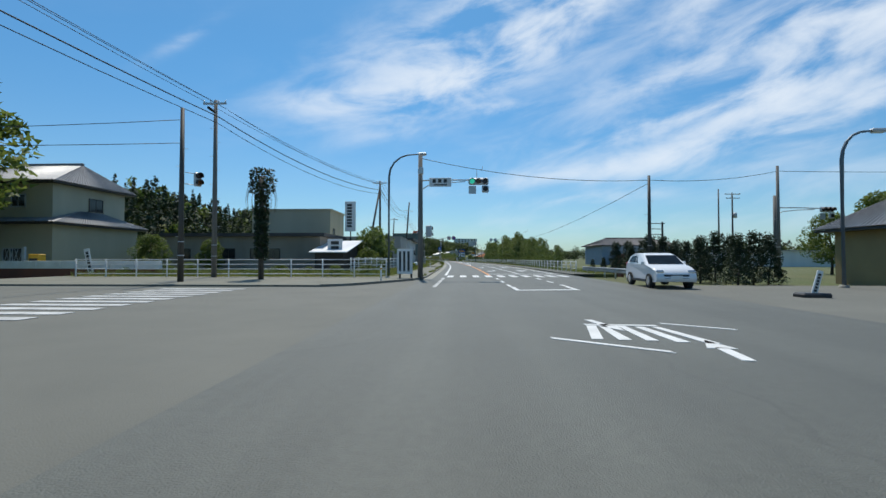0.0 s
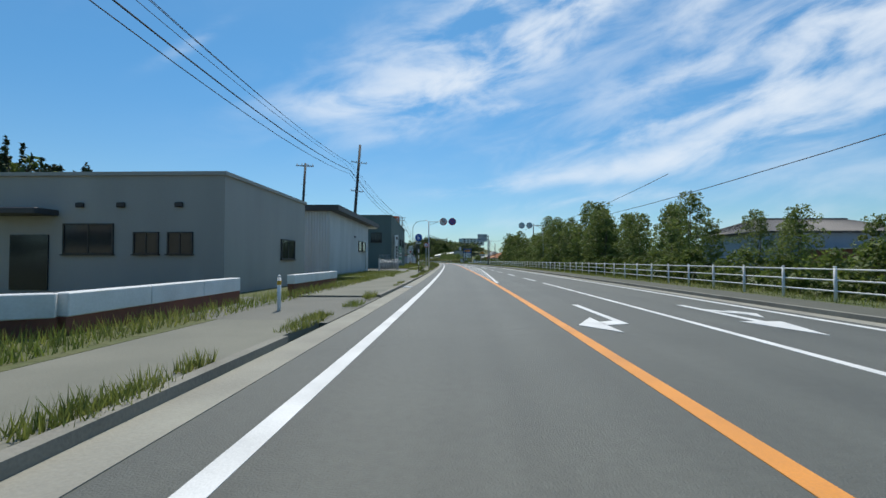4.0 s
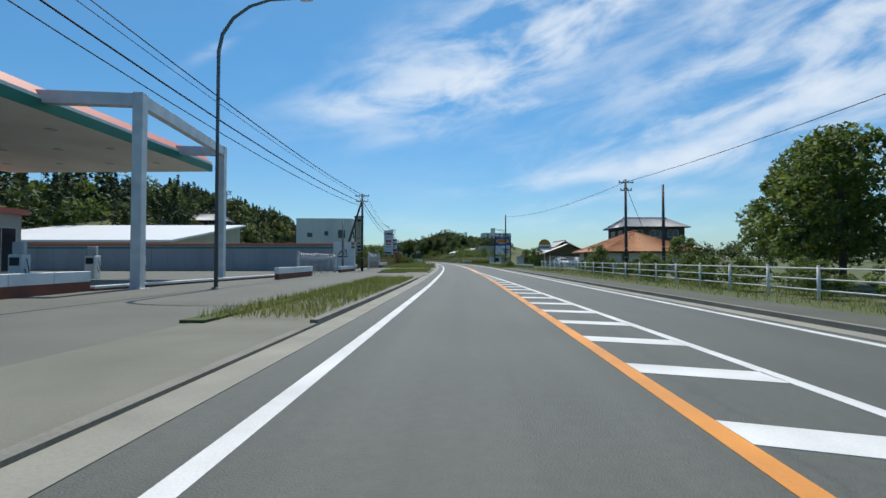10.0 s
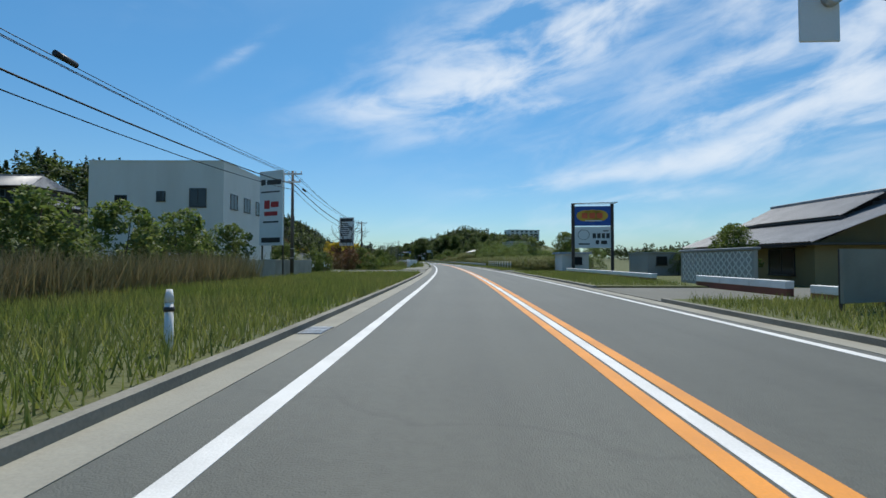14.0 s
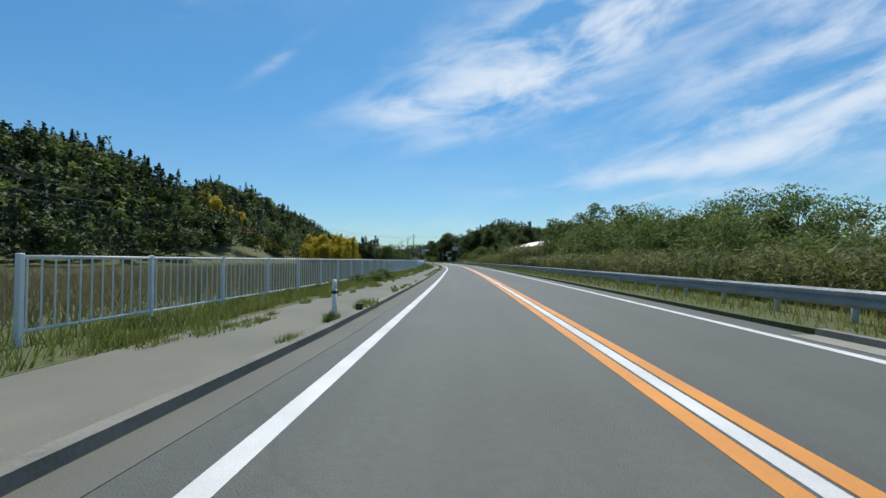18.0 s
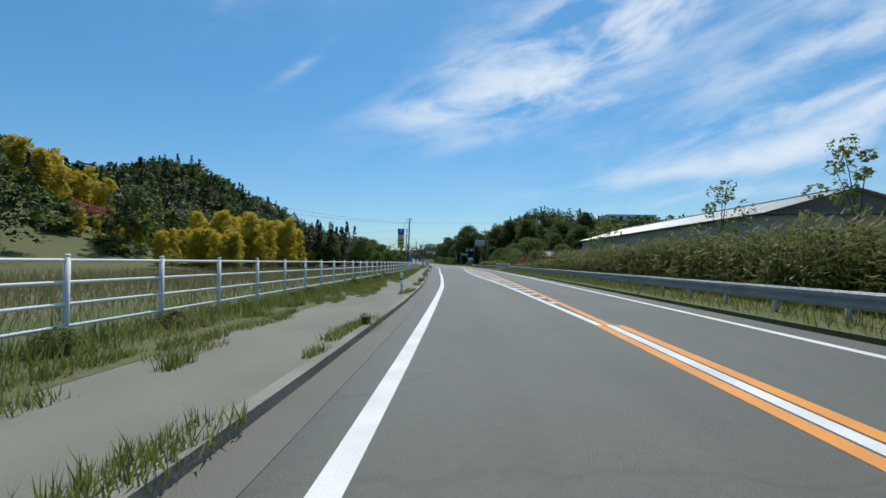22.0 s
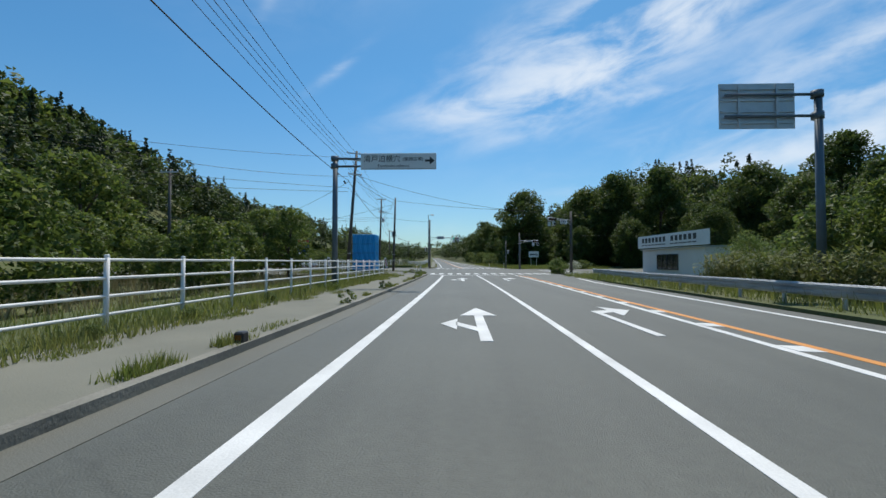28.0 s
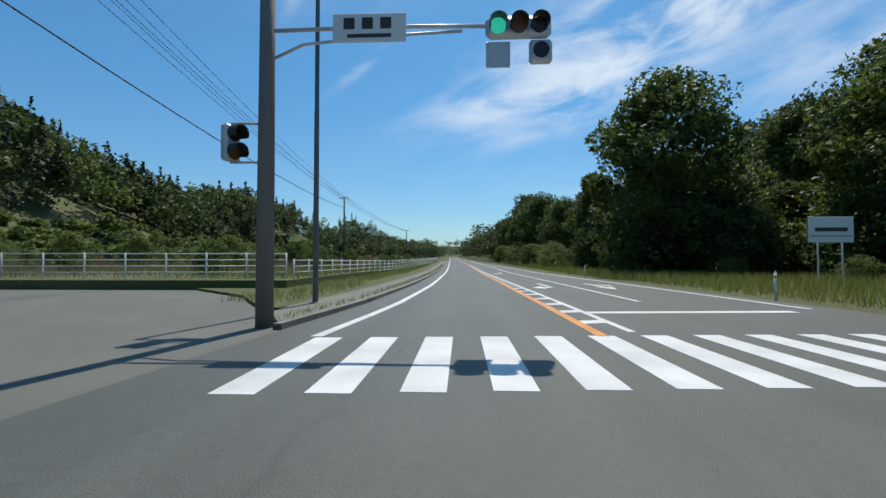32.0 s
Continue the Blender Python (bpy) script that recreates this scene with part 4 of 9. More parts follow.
side_fence((573.5, -8.6), (572.4, -22), "white pipe fence along the cross road", 0.42)
side_fence((572.4, -22), (571.5, -41), "white pipe fence along the cross road", 0.42)
side_fence((27.6, -25), (27.6, -4.8), "white pipe fence across the end of the yard")
side_fence((514, -5.9), (529, -15.4), "white pipe fence at the corner")
side_fence((529, -15.4), (539, -22), "white pipe fence at the corner")


def bridge_parapet(s0, s1, lat, label, balusters):
    """Posts, broad rails and a kerb beam; one side has close upright balusters under a doubled top rail."""
    root = thing("bridge_parapet", Matrix(), label, "parapet")
    post = box(shape(), -0.07, 0.07, -0.09, 0.09, -0.2, 1.12, bevel=0.015)
    first = None
    for s in steps_of(s0, s1, 2.0):
        if first is None:
            ob = first = part("post", post, CREAM_RAIL, root)
        else:
            ob = new("post", first.data)
            ob.parent = root
        ob.matrix_world = stand(s, lat)
    for z, h in ((0.30, 0.06), (0.84, 0.06), (1.02, 0.13)) if balusters else ((0.35, 0.07), (0.62, 0.07), (0.95, 0.15)):
        part("rail", ribbon(shape(), [(s, lat - 0.085, lat + 0.085) for s in steps_of(s0, s1, 3)], z, z + h), CREAM_RAIL, root)
    part("kerb_beam", ribbon(shape(), [(s, lat - 0.2, lat + 0.2) for s in steps_of(s0, s1, 3)], -0.2, 0.22), CONCRETE, root)
    bar = None
    for s in np.arange(s0 + 0.15, s1, 0.16) if balusters else ():
        if bar is None:
            ob = bar = part("baluster", box(shape(), -0.02, 0.02, -0.025, 0.025, 0.36, 0.84), CREAM_RAIL, root)
        else:
            ob = new("baluster", bar.data)
            ob.parent = root
        ob.matrix_world = stand(float(s), lat)


bridge_parapet(438.5, 456.5, -6.0, "cream steel bridge parapet with upright bars", True)
bridge_parapet(441.5, 456.5, 9.3, "cream steel bridge parapet with three broad rails", False)


def mesh_fence(a, b, h, label):
    """A tall wire fence in a steel frame."""
    root = thing("mesh_fence", Matrix(), label, "fence")
    pa, pb = at(*a, 0.0), at(*b, 0.0)
    n = max(2, round((pb - pa).length / 2.2))
    for i in range(n + 1):
        p = pa.lerp(pb, i / n)
        part("post", tube(shape(), p - Vector((0, 0, 0.3)), p + Vector((0, 0, h)), 0.03, n=7), POLE_DARK, root)
    for z in (0.12, h):
        part("rail", tube(shape(), pa + Vector((0, 0, z)), pb + Vector((0, 0, z)), 0.018, n=6), POLE_DARK, root)
    k = round((pb - pa).length / 0.16)
    for i in range(k):
        p = pa.lerp(pb, (i + 0.5) / k)
        part("wire", tube(shape(), p + Vector((0, 0, 0.12)), p + Vector((0, 0, h)), 0.004, n=3, caps=False), GALV, root)


mesh_fence((113.2, -10.2), (120.8, -9.7), 2.1, "tall wire mesh fence before the works hall")

# ---- buildings ----
def ribbed(bm, x0, x1, z0, z1a, z1b, y, pitch=0.18, depth=0.03, axis="x", sign=-1):
    """A sheet of ribbed siding from x0 to x1; the top runs from z1a to z1b. It faces sign along the other axis."""
    n = max(2, int(abs(x1 - x0) / pitch))
    prev = None
    for i in range(n + 1):
        for k, d in ((0.0, 0.0), (0.35, depth), (0.65, depth)) if i < n else ((0.0, 0.0),):
            u = x0 + (x1 - x0) * (i + k) / n
            zt = z1a + (z1b - z1a) * (i + k) / n
            p = (u, y + sign * d) if axis == "x" else (y + sign * d, u)
            cur = (bm.verts.new((*p, z0)), bm.verts.new((*p, zt)))
            if prev:
                bm.faces.new((prev[0], cur[0], cur[1], prev[1]))
            prev = cur
    return bm


def window(root, face, u, z0, w, h, hx, hy, frame_mat=None, bars=1, sill=True, label=""):
    """A window on one face of a block: near faces back along the road, far ahead, road_l and road_r its sides."""
    frame_mat = frame_mat or ALU
    m = {"near": Matrix.Translation((u, -hy, z0)), "far": Matrix.Translation((u, hy, z0)) @ Matrix.Rotation(math.pi, 4, "Z"),
         "right": Matrix.Translation((hx, u, z0)) @ Matrix.Rotation(math.pi / 2, 4, "Z"),
         "left": Matrix.Translation((-hx, u, z0)) @ Matrix.Rotation(-math.pi / 2, 4, "Z")}[face]
    bm = shape()
    t = 0.06
    for a, b, c, d in ((-w / 2, -w / 2 + t, 0, h), (w / 2 - t, w / 2, 0, h), (-w / 2, w / 2, 0, t), (-w / 2, w / 2, h - t, h)):
        box(bm, a, b, -0.07, 0.03, c, d)
    for i in range(bars):
        x = -w / 2 + w * (i + 1) / (bars + 1)
        if bars < 3:
            box(bm, x - 0.025, x + 0.025, -0.055, 0.02, t, h - t)
    win = part("window", bm, frame_mat, root, label)
    win.matrix_local = m
    part("pane", box(shape(), -w / 2 + 0.03, w / 2 - 0.03, -0.035, -0.02, 0.03, h - 0.03), GLASS, win)
    for i in range(bars if bars > 2 else 0):
        x = -w / 2 + w * (i + 1) / (bars + 1)
        part("bar", tube(shape(), (x, -0.075, 0.02), (x, -0.075, h - 0.02), 0.018, n=5), FRAME, win)
    if sill:
        part("sill", box(shape(), -w / 2 - 0.05, w / 2 + 0.05, -0.12, 0.0, -0.05, -0.003), frame_mat, win)
    return win


def block(name, s0, s1, l0, l1, h, wall, label, roof=DARK_ROOF, h_far=None, over=0.25, slab=0.22, turn=0.0, siding=0.0, category="building", z=0.0):
    """A flat-roofed block between two distances and two offsets; the roof may fall towards the far end."""
    hx, hy = (l1 - l0) / 2, (s1 - s0) / 2
    h_far = h_far or h
    root = thing(name, stand((s0 + s1) / 2, (l0 + l1) / 2, z, turn), label, category)
    t = 0.2
    for nm, x0, x1, y0, y1 in (("wall", -hx, hx, -hy, -hy + t), ("wall", -hx, hx, hy - t, hy), ("wall", -hx, -hx + t, -hy + t, hy - t), ("wall", hx - t, hx, -hy + t, hy - t)):
        bm = shape()
        f = lambda y: h + (h_far - h) * (y + hy) / (2 * hy)
        vs = [bm.verts.new((x, y, zz)) for x, y in ((x0, y0), (x1, y0), (x1, y1), (x0, y1)) for zz in (-0.3, f(y))]
        for q in ((0, 1, 3, 2), (2, 3, 5, 4), (4, 5, 7, 6), (6, 7, 1, 0), (1, 7, 5, 3), (0, 2, 4, 6)):
            bm.faces.new([vs[i] for i in q])
        bmesh.ops.recalc_face_normals(bm, faces=bm.faces[:])
        part(nm, bm, wall, root)
    if siding:
        part("siding", ribbed(shape(), -hx, hx, 0.1, h, h, -hy - 0.004, siding), wall, root)
        side = hx if (l0 + l1) < 0 else -hx
        part("siding", ribbed(shape(), -hy, hy, 0.1, h, h_far, side + (0.004 if side > 0 else -0.004), siding, axis="y", sign=1 if side > 0 else -1), wall, root)
    if roof:
        bm = shape()
        vs = [bm.verts.new((x, y, h + (h_far - h) * (y + hy) / (2 * hy) + zz)) for zz in (0.0, slab) for x, y in ((-hx - over, -hy - over), (hx + over, -hy - over), (hx + over, hy + over), (-hx - over, hy + over))]
        for q in ((0, 3, 2, 1), (4, 5, 6, 7), (0, 1, 5, 4), (1, 2, 6, 5), (2, 3, 7, 6), (3, 0, 4, 7)):
            bm.faces.new([vs[i] for i in q])
        bmesh.ops.recalc_face_normals(bm, faces=bm.faces[:])
        part("roof", bm, roof, root)
    return root, hx, hy


def sloped(bm, a, b, c, d, pitch=0.28, depth=0.06):
    """A roof slope with tile ridges running from the eave a-b up to the ridge d-c."""
    a, b, c, d = (Vector(v) for v in (a, b, c, d))
    nrm = (b - a).cross(d - a).normalized()
    n = max(2, int((b - a).length / pitch))
    prev = None
    for i in range(n + 1):
        for k, up in ((0.0, 0.0), (0.3, depth), (0.6, depth)) if i < n else ((0.0, 0.0),):
            u = (i + k) / n
            cur = (bm.verts.new(a.lerp(b, u) + nrm * up), bm.verts.new(d.lerp(c, u) + nrm * up))
            if prev:
                bm.faces.new((prev[0], cur[0], cur[1], prev[1]))
            prev = cur
    return bm


def house(name, s, lat, wx, wy, h, ridge, wall, roof, label, hip=0.35, over=0.7, turn=0.0, along_x=True, upper=None, wall2=None, z=0.0):
    """A house with a tiled hipped or gabled roof (hip 0: gable). upper: a smaller storey on top, as (wx, wy, h, ridge)."""
    root = thing(name, stand(s, lat, z, turn), label, "house")

    def storey(wx, wy, z0, h, ridge, wall):
        hx, hy = wx / 2, wy / 2
        for x0, x1, y0, y1 in ((-hx, hx, -hy, -hy + 0.2), (-hx, hx, hy - 0.2, hy), (-hx, -hx + 0.2, -hy + 0.2, hy - 0.2), (hx - 0.2, hx, -hy + 0.2, hy - 0.2)):
            part("wall", box(shape(), x0, x1, y0, y1, z0 - 0.3, z0 + h), wall, root)
        ex, ey, ze, zr = hx + over, hy + over, z0 + h - 0.12, z0 + h + ridge
        if along_x:
            r = ex * (1 - hip)
            ra, rb = (-r, 0, zr), (r, 0, zr)
            slopes = [((-ex, -ey, ze), (ex, -ey, ze), rb, ra), ((ex, ey, ze), (-ex, ey, ze), ra, rb)]
            ends = [((ex, -ey, ze), (ex, ey, ze), rb, rb), ((-ex, ey, ze), (-ex, -ey, ze), ra, ra)]
        else:
            r = ey * (1 - hip)
            ra, rb = (0, -r, zr), (0, r, zr)
            slopes = [((ex, -ey, ze), (ex, ey, ze), rb, ra), ((-ex, ey, ze), (-ex, -ey, ze), ra, rb)]
            ends = [((-ex, -ey, ze), (ex, -ey, ze), ra, ra), ((ex, ey, ze), (-ex, ey, ze), rb, rb)]
        for q in slopes:
            part("roof_slope", sloped(shape(), *q), roof, root)
        for q in ends:
            if hip > 0.01:
                part("roof_slope", sloped(shape(), *q), roof, root)
            else:
                bm = shape()
                i = 0.7
                bm.faces.new([bm.verts.new(Vector(v)) for v in ((q[0][0] - math.copysign(i, q[0][0]) if along_x else q[0][0] * hx / ex, q[0][1] * hy / ey if along_x else q[0][1] - math.copysign(i, q[0][1]), ze),
                              (q[1][0] - math.copysign(i, q[1][0]) if along_x else q[1][0] * hx / ex, q[1][1] * hy / ey if along_x else q[1][1] - math.copysign(i, q[1][1]), ze),
                              (q[2][0] - math.copysign(i, q[2][0]) if along_x else 0, 0 if along_x else q[2][1] - math.copysign(i, q[2][1]), zr - 0.1))])
                bmesh.ops.solidify(bm, geom=bm.faces[:], thickness=0.15)
                part("gable", bm, wall, root)
        part("ridge_cap", box(shape(), min(ra[0], rb[0]) - 0.12, max(ra[0], rb[0]) + 0.12, min(ra[1], rb[1]) - 0.12, max(ra[1], rb[1]) + 0.12, zr - 0.02, zr + 0.2, bevel=0.04), roof, root)
        part("soffit", box(shape(), -ex + 0.05, ex - 0.05, -ey + 0.05, ey - 0.05, ze - 0.14, ze - 0.02), FRAME, root, "dark eaves board")
        return hx, hy

    hx, hy = storey(wx, wy, 0, h, ridge, wall)
    if upper:
        storey(upper[0], upper[1], h + 0.35, upper[2], upper[3], wall2 or wall)
    return root, hx, hy


# first crossing, left
b, hx, hy = house("house", 37.5, -36.5, 9.5, 9, 4.2, 1.4, CREAM_WALL, TILE_GREY, "two-storey cream house with a grey tiled roof", upper=(8.0, 7.5, 3.0, 1.9))
for u in (-2.2, 1.6):
    window(b, "near", u, 0.9, 1.6, 1.2, hx, hy)
window(b, "near", 1.2, 5.4, 1.2, 1.0, 4.0, 3.75)
window(b, "near", -1.6, 5.4, 1.6, 1.2, 4.0, 3.75)
window(b, "right", 0.4, 5.4, 1.5, 1.1, 4.0, 3.75, FRAME)
b, hx, hy = block("workshop", 40, 47, -28, -13, 3.3, STAINED_WALL, "low pale workshop with a brown felt roof", roof=DARK_ROOF, over=0.5, slab=0.3)
for u in (-5.2, -1.0, 1.6, 3.2):
    window(b, "near", u, 1.3, 1.2, 0.9, hx, hy, FRAME)
b, hx, hy = block("hall", 50, 56, -24, -15, 6.8, CREAM_WALL, "tall plain cream hall with a flat roof", roof=CREAM_WALL, over=0.15, slab=0.15)
window(b, "right", -1.6, 3.2, 0.8, 1.6, hx, hy, FRAME)
b, hx, hy = block("lean_to", 37.6, 43.0, -12.7, -10.2, 1.85, BROWN_WALL, "small shed with a bright tin roof", roof=WHITE_CLEAN, over=0.4, slab=0.08, h_far=2.9, category="shed")
b, hx, hy = block("annexe", 48, 56.5, -14.2, -10.6, 3.3, CREAM_WALL, "single-storey cream annexe with wide windows", roof=CREAM_WALL, over=0.4, slab=0.16)
window(b, "right", 1.2, 1.2, 2.6, 1.1, hx, hy, FRAME, 2)
b, hx, hy = block("office", 71, 80.5, -19.2, -9.5, 4.7, GREY_WALL, "light grey office with a flat roof", roof=GREY_WALL, over=0.1, slab=0.15)
for u, w in ((-0.75, 2.1), (1.65, 1.05), (3.05, 1.05)):
    window(b, "near", u, 1.5, w, 1.25 if w > 2 else 0.9, hx, hy, FRAME)
for u in (-1.1, 0.6, 3.0):
    part("vent", box(shape(), u - 0.16, u + 0.16, -hy - 0.14, -hy - 0.003, 3.4, 3.6, bevel=0.03), FRAME, b)
part("porch_roof", box(shape(), -4.8, -2.0, -hy - 1.1, -hy - 0.003, 3.05, 3.3, bevel=0.03), DARK_ROOF, b)
part("porch_door", box(shape(), -4.0, -2.4, -hy - 0.06, -hy - 0.003, 0.05, 2.3), GLASS, b, "dark glass entrance")
window(b, "right", 2, 1.3, 2.0, 1.1, hx, hy, FRAME)
# white shed of corrugated iron
b, hx, hy = block("iron_shed", 85.5, 100, -18, -9.3, 4.9, SHED_WALL, "white shed of painted corrugated iron with a dark roof", over=0.0, slab=0.1, siding=0.2, category="shed")
part("roof_edge", box(shape(), -hx, hx + 0.75, -hy - 0.6, hy + 2.6, 4.85, 5.25), DARK_ROOF, b, "deep dark brown roof edge")
part("ceiling_board", box(shape(), -hx, hx + 0.6, hy, hy + 2.4, 4.74, 4.846), WHITE_WALL, b)
for u in (3.0, 4.75):
    window(b, "right", u, 2.1, 1.35, 1.0, hx + 0.05, hy, FRAME, 0)
part("downpipe", pipe(shape(), [(hx + 0.1, hy - 1.6, 3.2), (hx + 0.1, hy - 1.6, 0.3), (hx + 0.1, hy - 0.9, 0.15)], 0.035), WHITE, b)
part("lamp", tube(shape(), (hx + 0.02, 0.6, 3.4), (hx + 0.18, 0.6, 3.35), 0.08, 0.06), BLACK, b)
part("vent", disc(shape(), (hx + 0.06, 5.8, 2.7), (1, 0, 0), 0.14, 0.08, 12), ALU, b)
# grey green works
b, hx, hy = block("works_hall", 121, 141.5, -16.8, -9.6, 8.1, TEAL_WALL, "grey green works hall clad in ribbed siding", roof=TEAL_WALL, h_far=7.2, over=0.12, slab=0.1, siding=0.16)
for u in (-6.3, -2.7, 2.3, 6.6):
    window(b, "right", u, 3.6, 2.0, 1.4, hx + 0.04, hy, BLACK, 6, label="dark window behind upright bars")
for u in (-2.1, 1.3):
    window(b, "near", u, 4.0, 1.7, 1.5, hx, hy + 0.04, BLACK, 6, label="dark window behind upright bars")
part("canopy_roof", box(shape(), -hx - 3.2, -hx, -hy + 0.5, -hy + 5, 7.2, 7.5), TEAL_WALL, b)
# far and right-hand houses
b, hx, hy = block("clinic", 266, 279, -36.5, -23, 11.2, WHITE_WALL, "white concrete building of three storeys", roof=WHITE_WALL, over=0.05, slab=0.12)
for u, zz, w in ((4.2, 6.6, 1.7), (0.5, 7.2, 0.9), (-3.5, 6.8, 1.2)):
    window(b, "near", u, zz, w, 1.9 if w > 1.5 else 1.0, hx, hy, FRAME, 1)
for u in (-4.2, -1.0, 2.2, 4.6):
    window(b, "right", u, 6.6, 1.6, 1.6, hx, hy, FRAME, 1)
window(b, "near", 2.0, 2.2, 2.0, 1.4, hx, hy, FRAME)
b, hx, hy = house("house", 296, -70, 14, 10, 3.0, 1.4, BROWN_WALL, TILE_GREY, "old brown house with grey tiled roofs on the slope", upper=(10, 7.5, 2.6, 2.2), z=7.0)
for u in (-2.5, 0.5, 3.0):
    window(b, "near", u, 4.2, 1.6, 1.2, 5, 3.75)
window(b, "near", 0, 0.8, 2.4, 1.5, hx, hy)
b, hx, hy = block("storage_shed", 208, 226, -62, -34, 3.4, CREAM_WALL, "long shed with a white iron roof", roof=WHITE_CLEAN, over=0.6, slab=0.25, h_far=6.4, category="shed")
b, hx, hy = house("house", 205, -62, 8, 7, 5.5, 1.6, WHITE_WALL, ROOF_PALE, "two-storey white house with a pale roof", hip=0)
window(b, "near", 1, 3.6, 1.6, 1.2, hx, hy)
b, hx, hy = house("house", 108, 42, 17, 12, 4.5, 1.7, BLUE_WALL, DARK_ROOF, "pale blue two-storey house with a dark roof", hip=0.4, over=0.8)
for u in (-3.5, -1, 1.5, 4):
    window(b, "near", u, 1.5, 1.5, 0.9, hx, hy)
b, hx, hy = block("shop", 92, 100, 36, 52, 2.3, BRICK, "low shop with a faded red front", roof=ROOF_PALE, over=0.2, slab=0.12, category="shop")
part("shop_fascia", box(shape(), -hx + 0.5, hx - 0.5, -hy - 0.12, -hy - 0.01, 1.1, 1.75), RED_FASCIA, b)
b, hx, hy = block("rack_shop", 78, 88, 44, 66, 2.6, WHITE_WALL, "pale low building behind the verge", roof=ROOF_PALE, over=0.3, slab=0.14)
b, hx, hy = house("house", 22, 25, 8, 8, 3.0, 1.7, OCHRE_WALL, TILE_GREY, "weathered house with a grey tiled roof among conifers", hip=0.3)
window(b, "near", 0, 0.9, 2.4, 1.3, hx, hy)
part("blue_sheet", box(shape(), -3, 1.5, -2.2, 2.0, 4.4, 4.75, Matrix.Rotation(radians(5), 4, "Y")), BLUE_WALL, b)
b, hx, hy = house("house", 207, 20, 9, 9, 2.2, 2.1, WHITE_WALL, TILE_ORANGE, "white house under a low orange tiled roof", hip=0.75, over=0.8, along_x=False)
window(b, "left", -2.5, 0.8, 1.8, 1.2, hx, hy)
window(b, "left", 2.0, 0.8, 1.2, 1.2, hx, hy)
window(b, "near", -2.4, 0.9, 0.8, 1.1, hx, hy)
part("door", box(shape(), -0.45, 0.45, -hy - 0.05, -hy, 0.02, 1.95), FRAME, b)
b, hx, hy = house("house", 247, 40.9, 14, 10, 4.3, 1.2, BROWN_WALL, TILE_GREY, "tall dark brown house with two grey tiled roofs", over=0.9, upper=(12, 8.4, 3.2, 2.0))
for u in (-3.6, 0.0, 3.6):
    window(b, "near", u, 5.7, 2.2, 1.4, 6.0, 4.2)
    window(b, "near", u, 1.0, 2.4, 1.8, hx, hy)
for u in (-2.0, 1.6):
    window(b, "left", u, 5.7, 1.8, 1.4, 6.0, 4.2)
    window(b, "left", u, 1.0, 2.0, 1.8, hx, hy)
b, hx, hy = house("storehouse", 250.2, 23.8, 10, 11, 2.3, 2.1, OCHRE_WALL, TILE_GREY, "old ochre storehouse with grey tiles and a raised ridge", hip=0.0, over=0.8, along_x=False, upper=(3.6, 7.0, 1.2, 1.2), wall2=BROWN_WALL)
for u in (-3.2, 0.2, 3.4):
    window(b, "left", u, 0.4, 2.0, 1.5, hx, hy, FRAME)
window(b, "near", -2.2, 0.4, 1.6, 1.4, hx, hy, FRAME)
part("porch_roof", box(shape(), -hx - 1.3, -hx - 0.003, -hy + 0.5, hy - 0.5, 1.95, 2.05), BROWN_WALL, b)
# plaster wall with a raised lattice, beside the storehouse
root = thing("lattice_wall", stand(246.5, 14.6), "low grey wall with a raised white plaster lattice", "wall")
part("wall", box(shape(), -0.1, 0.1, -3.4, 3.4, -0.25, 1.75), GREY_WALL, root)
part("coping", box(shape(), -0.2, 0.2, -3.5, 3.5, 1.753, 1.9, bevel=0.03), TILE_GREY, root)
bar_mesh = None
for i in range(13):
    for j in range(4):
        for a in (45, -45):
            if bar_mesh is None:
                ob = part("lattice_bar", box(shape(), -0.012, 0.012, -0.3, 0.3, -0.03, 0.03), WHITE_WALL, root)
                bar_mesh = ob.data
            else:
                ob = new("lattice_bar", bar_mesh)
                ob.parent = root
            ob.matrix_local = Matrix.Translation((-0.107 if a > 0 else -0.112, -3.05 + i * 0.5, 0.22 + j * 0.42)) @ Matrix.Rotation(radians(a), 4, "X")
b, hx, hy = block("cabin", 262, 266, 18, 23, 1.9, GREY_WALL, "small grey site cabin", roof=ROOF_PALE, over=0.1, slab=0.1, category="cabin")
window(b, "near", -1.2, 0.8, 1.0, 0.8, hx, hy, FRAME, 0)
window(b, "near", 0.8, 0.8, 0.8, 0.9, hx, hy, FRAME, 0)
b, hx, hy = block("kiosk", 267.4, 270.2, 11.6, 14.4, 1.9, WHITE_WALL, "small white sales kiosk with a blue roof edge", roof=BLUE_WALL, over=0.25, slab=0.2, category="kiosk")
window(b, "near", 0.2, 0.8, 1.0, 0.8, hx, hy, FRAME, 0)
b, hx, hy = block("warehouse", 393, 404, 32, 43, 8.6, GREY_WALL, "tall pale grey warehouse", roof=ROOF_PALE, over=0.1, slab=0.1, siding=0.3, category="warehouse")
b, hx, hy = house("warehouse", 436, 35.0, 16, 50, 5.7, 2.2, GREY_WALL, ROOF_PALE, "long grey warehouse with a low pale roof", hip=0.0, over=0.5, along_x=False)
for u in (-19, -12, -5, 3, 11, 19):
    window(b, "left", u, 2.6, 2.0, 1.5, hx, hy, FRAME)
for u in (-4.5, 0.5, 4.8):
    window(b, "near", u, 2.8, 1.6, 1.3, hx, hy, FRAME)
b, hx, hy = block("depot", 516, 528, 21, 31, 2.5, WHITE_WALL, "small white depot with a signboard along its roof", roof=ROOF_PALE, over=0.2, slab=0.12)
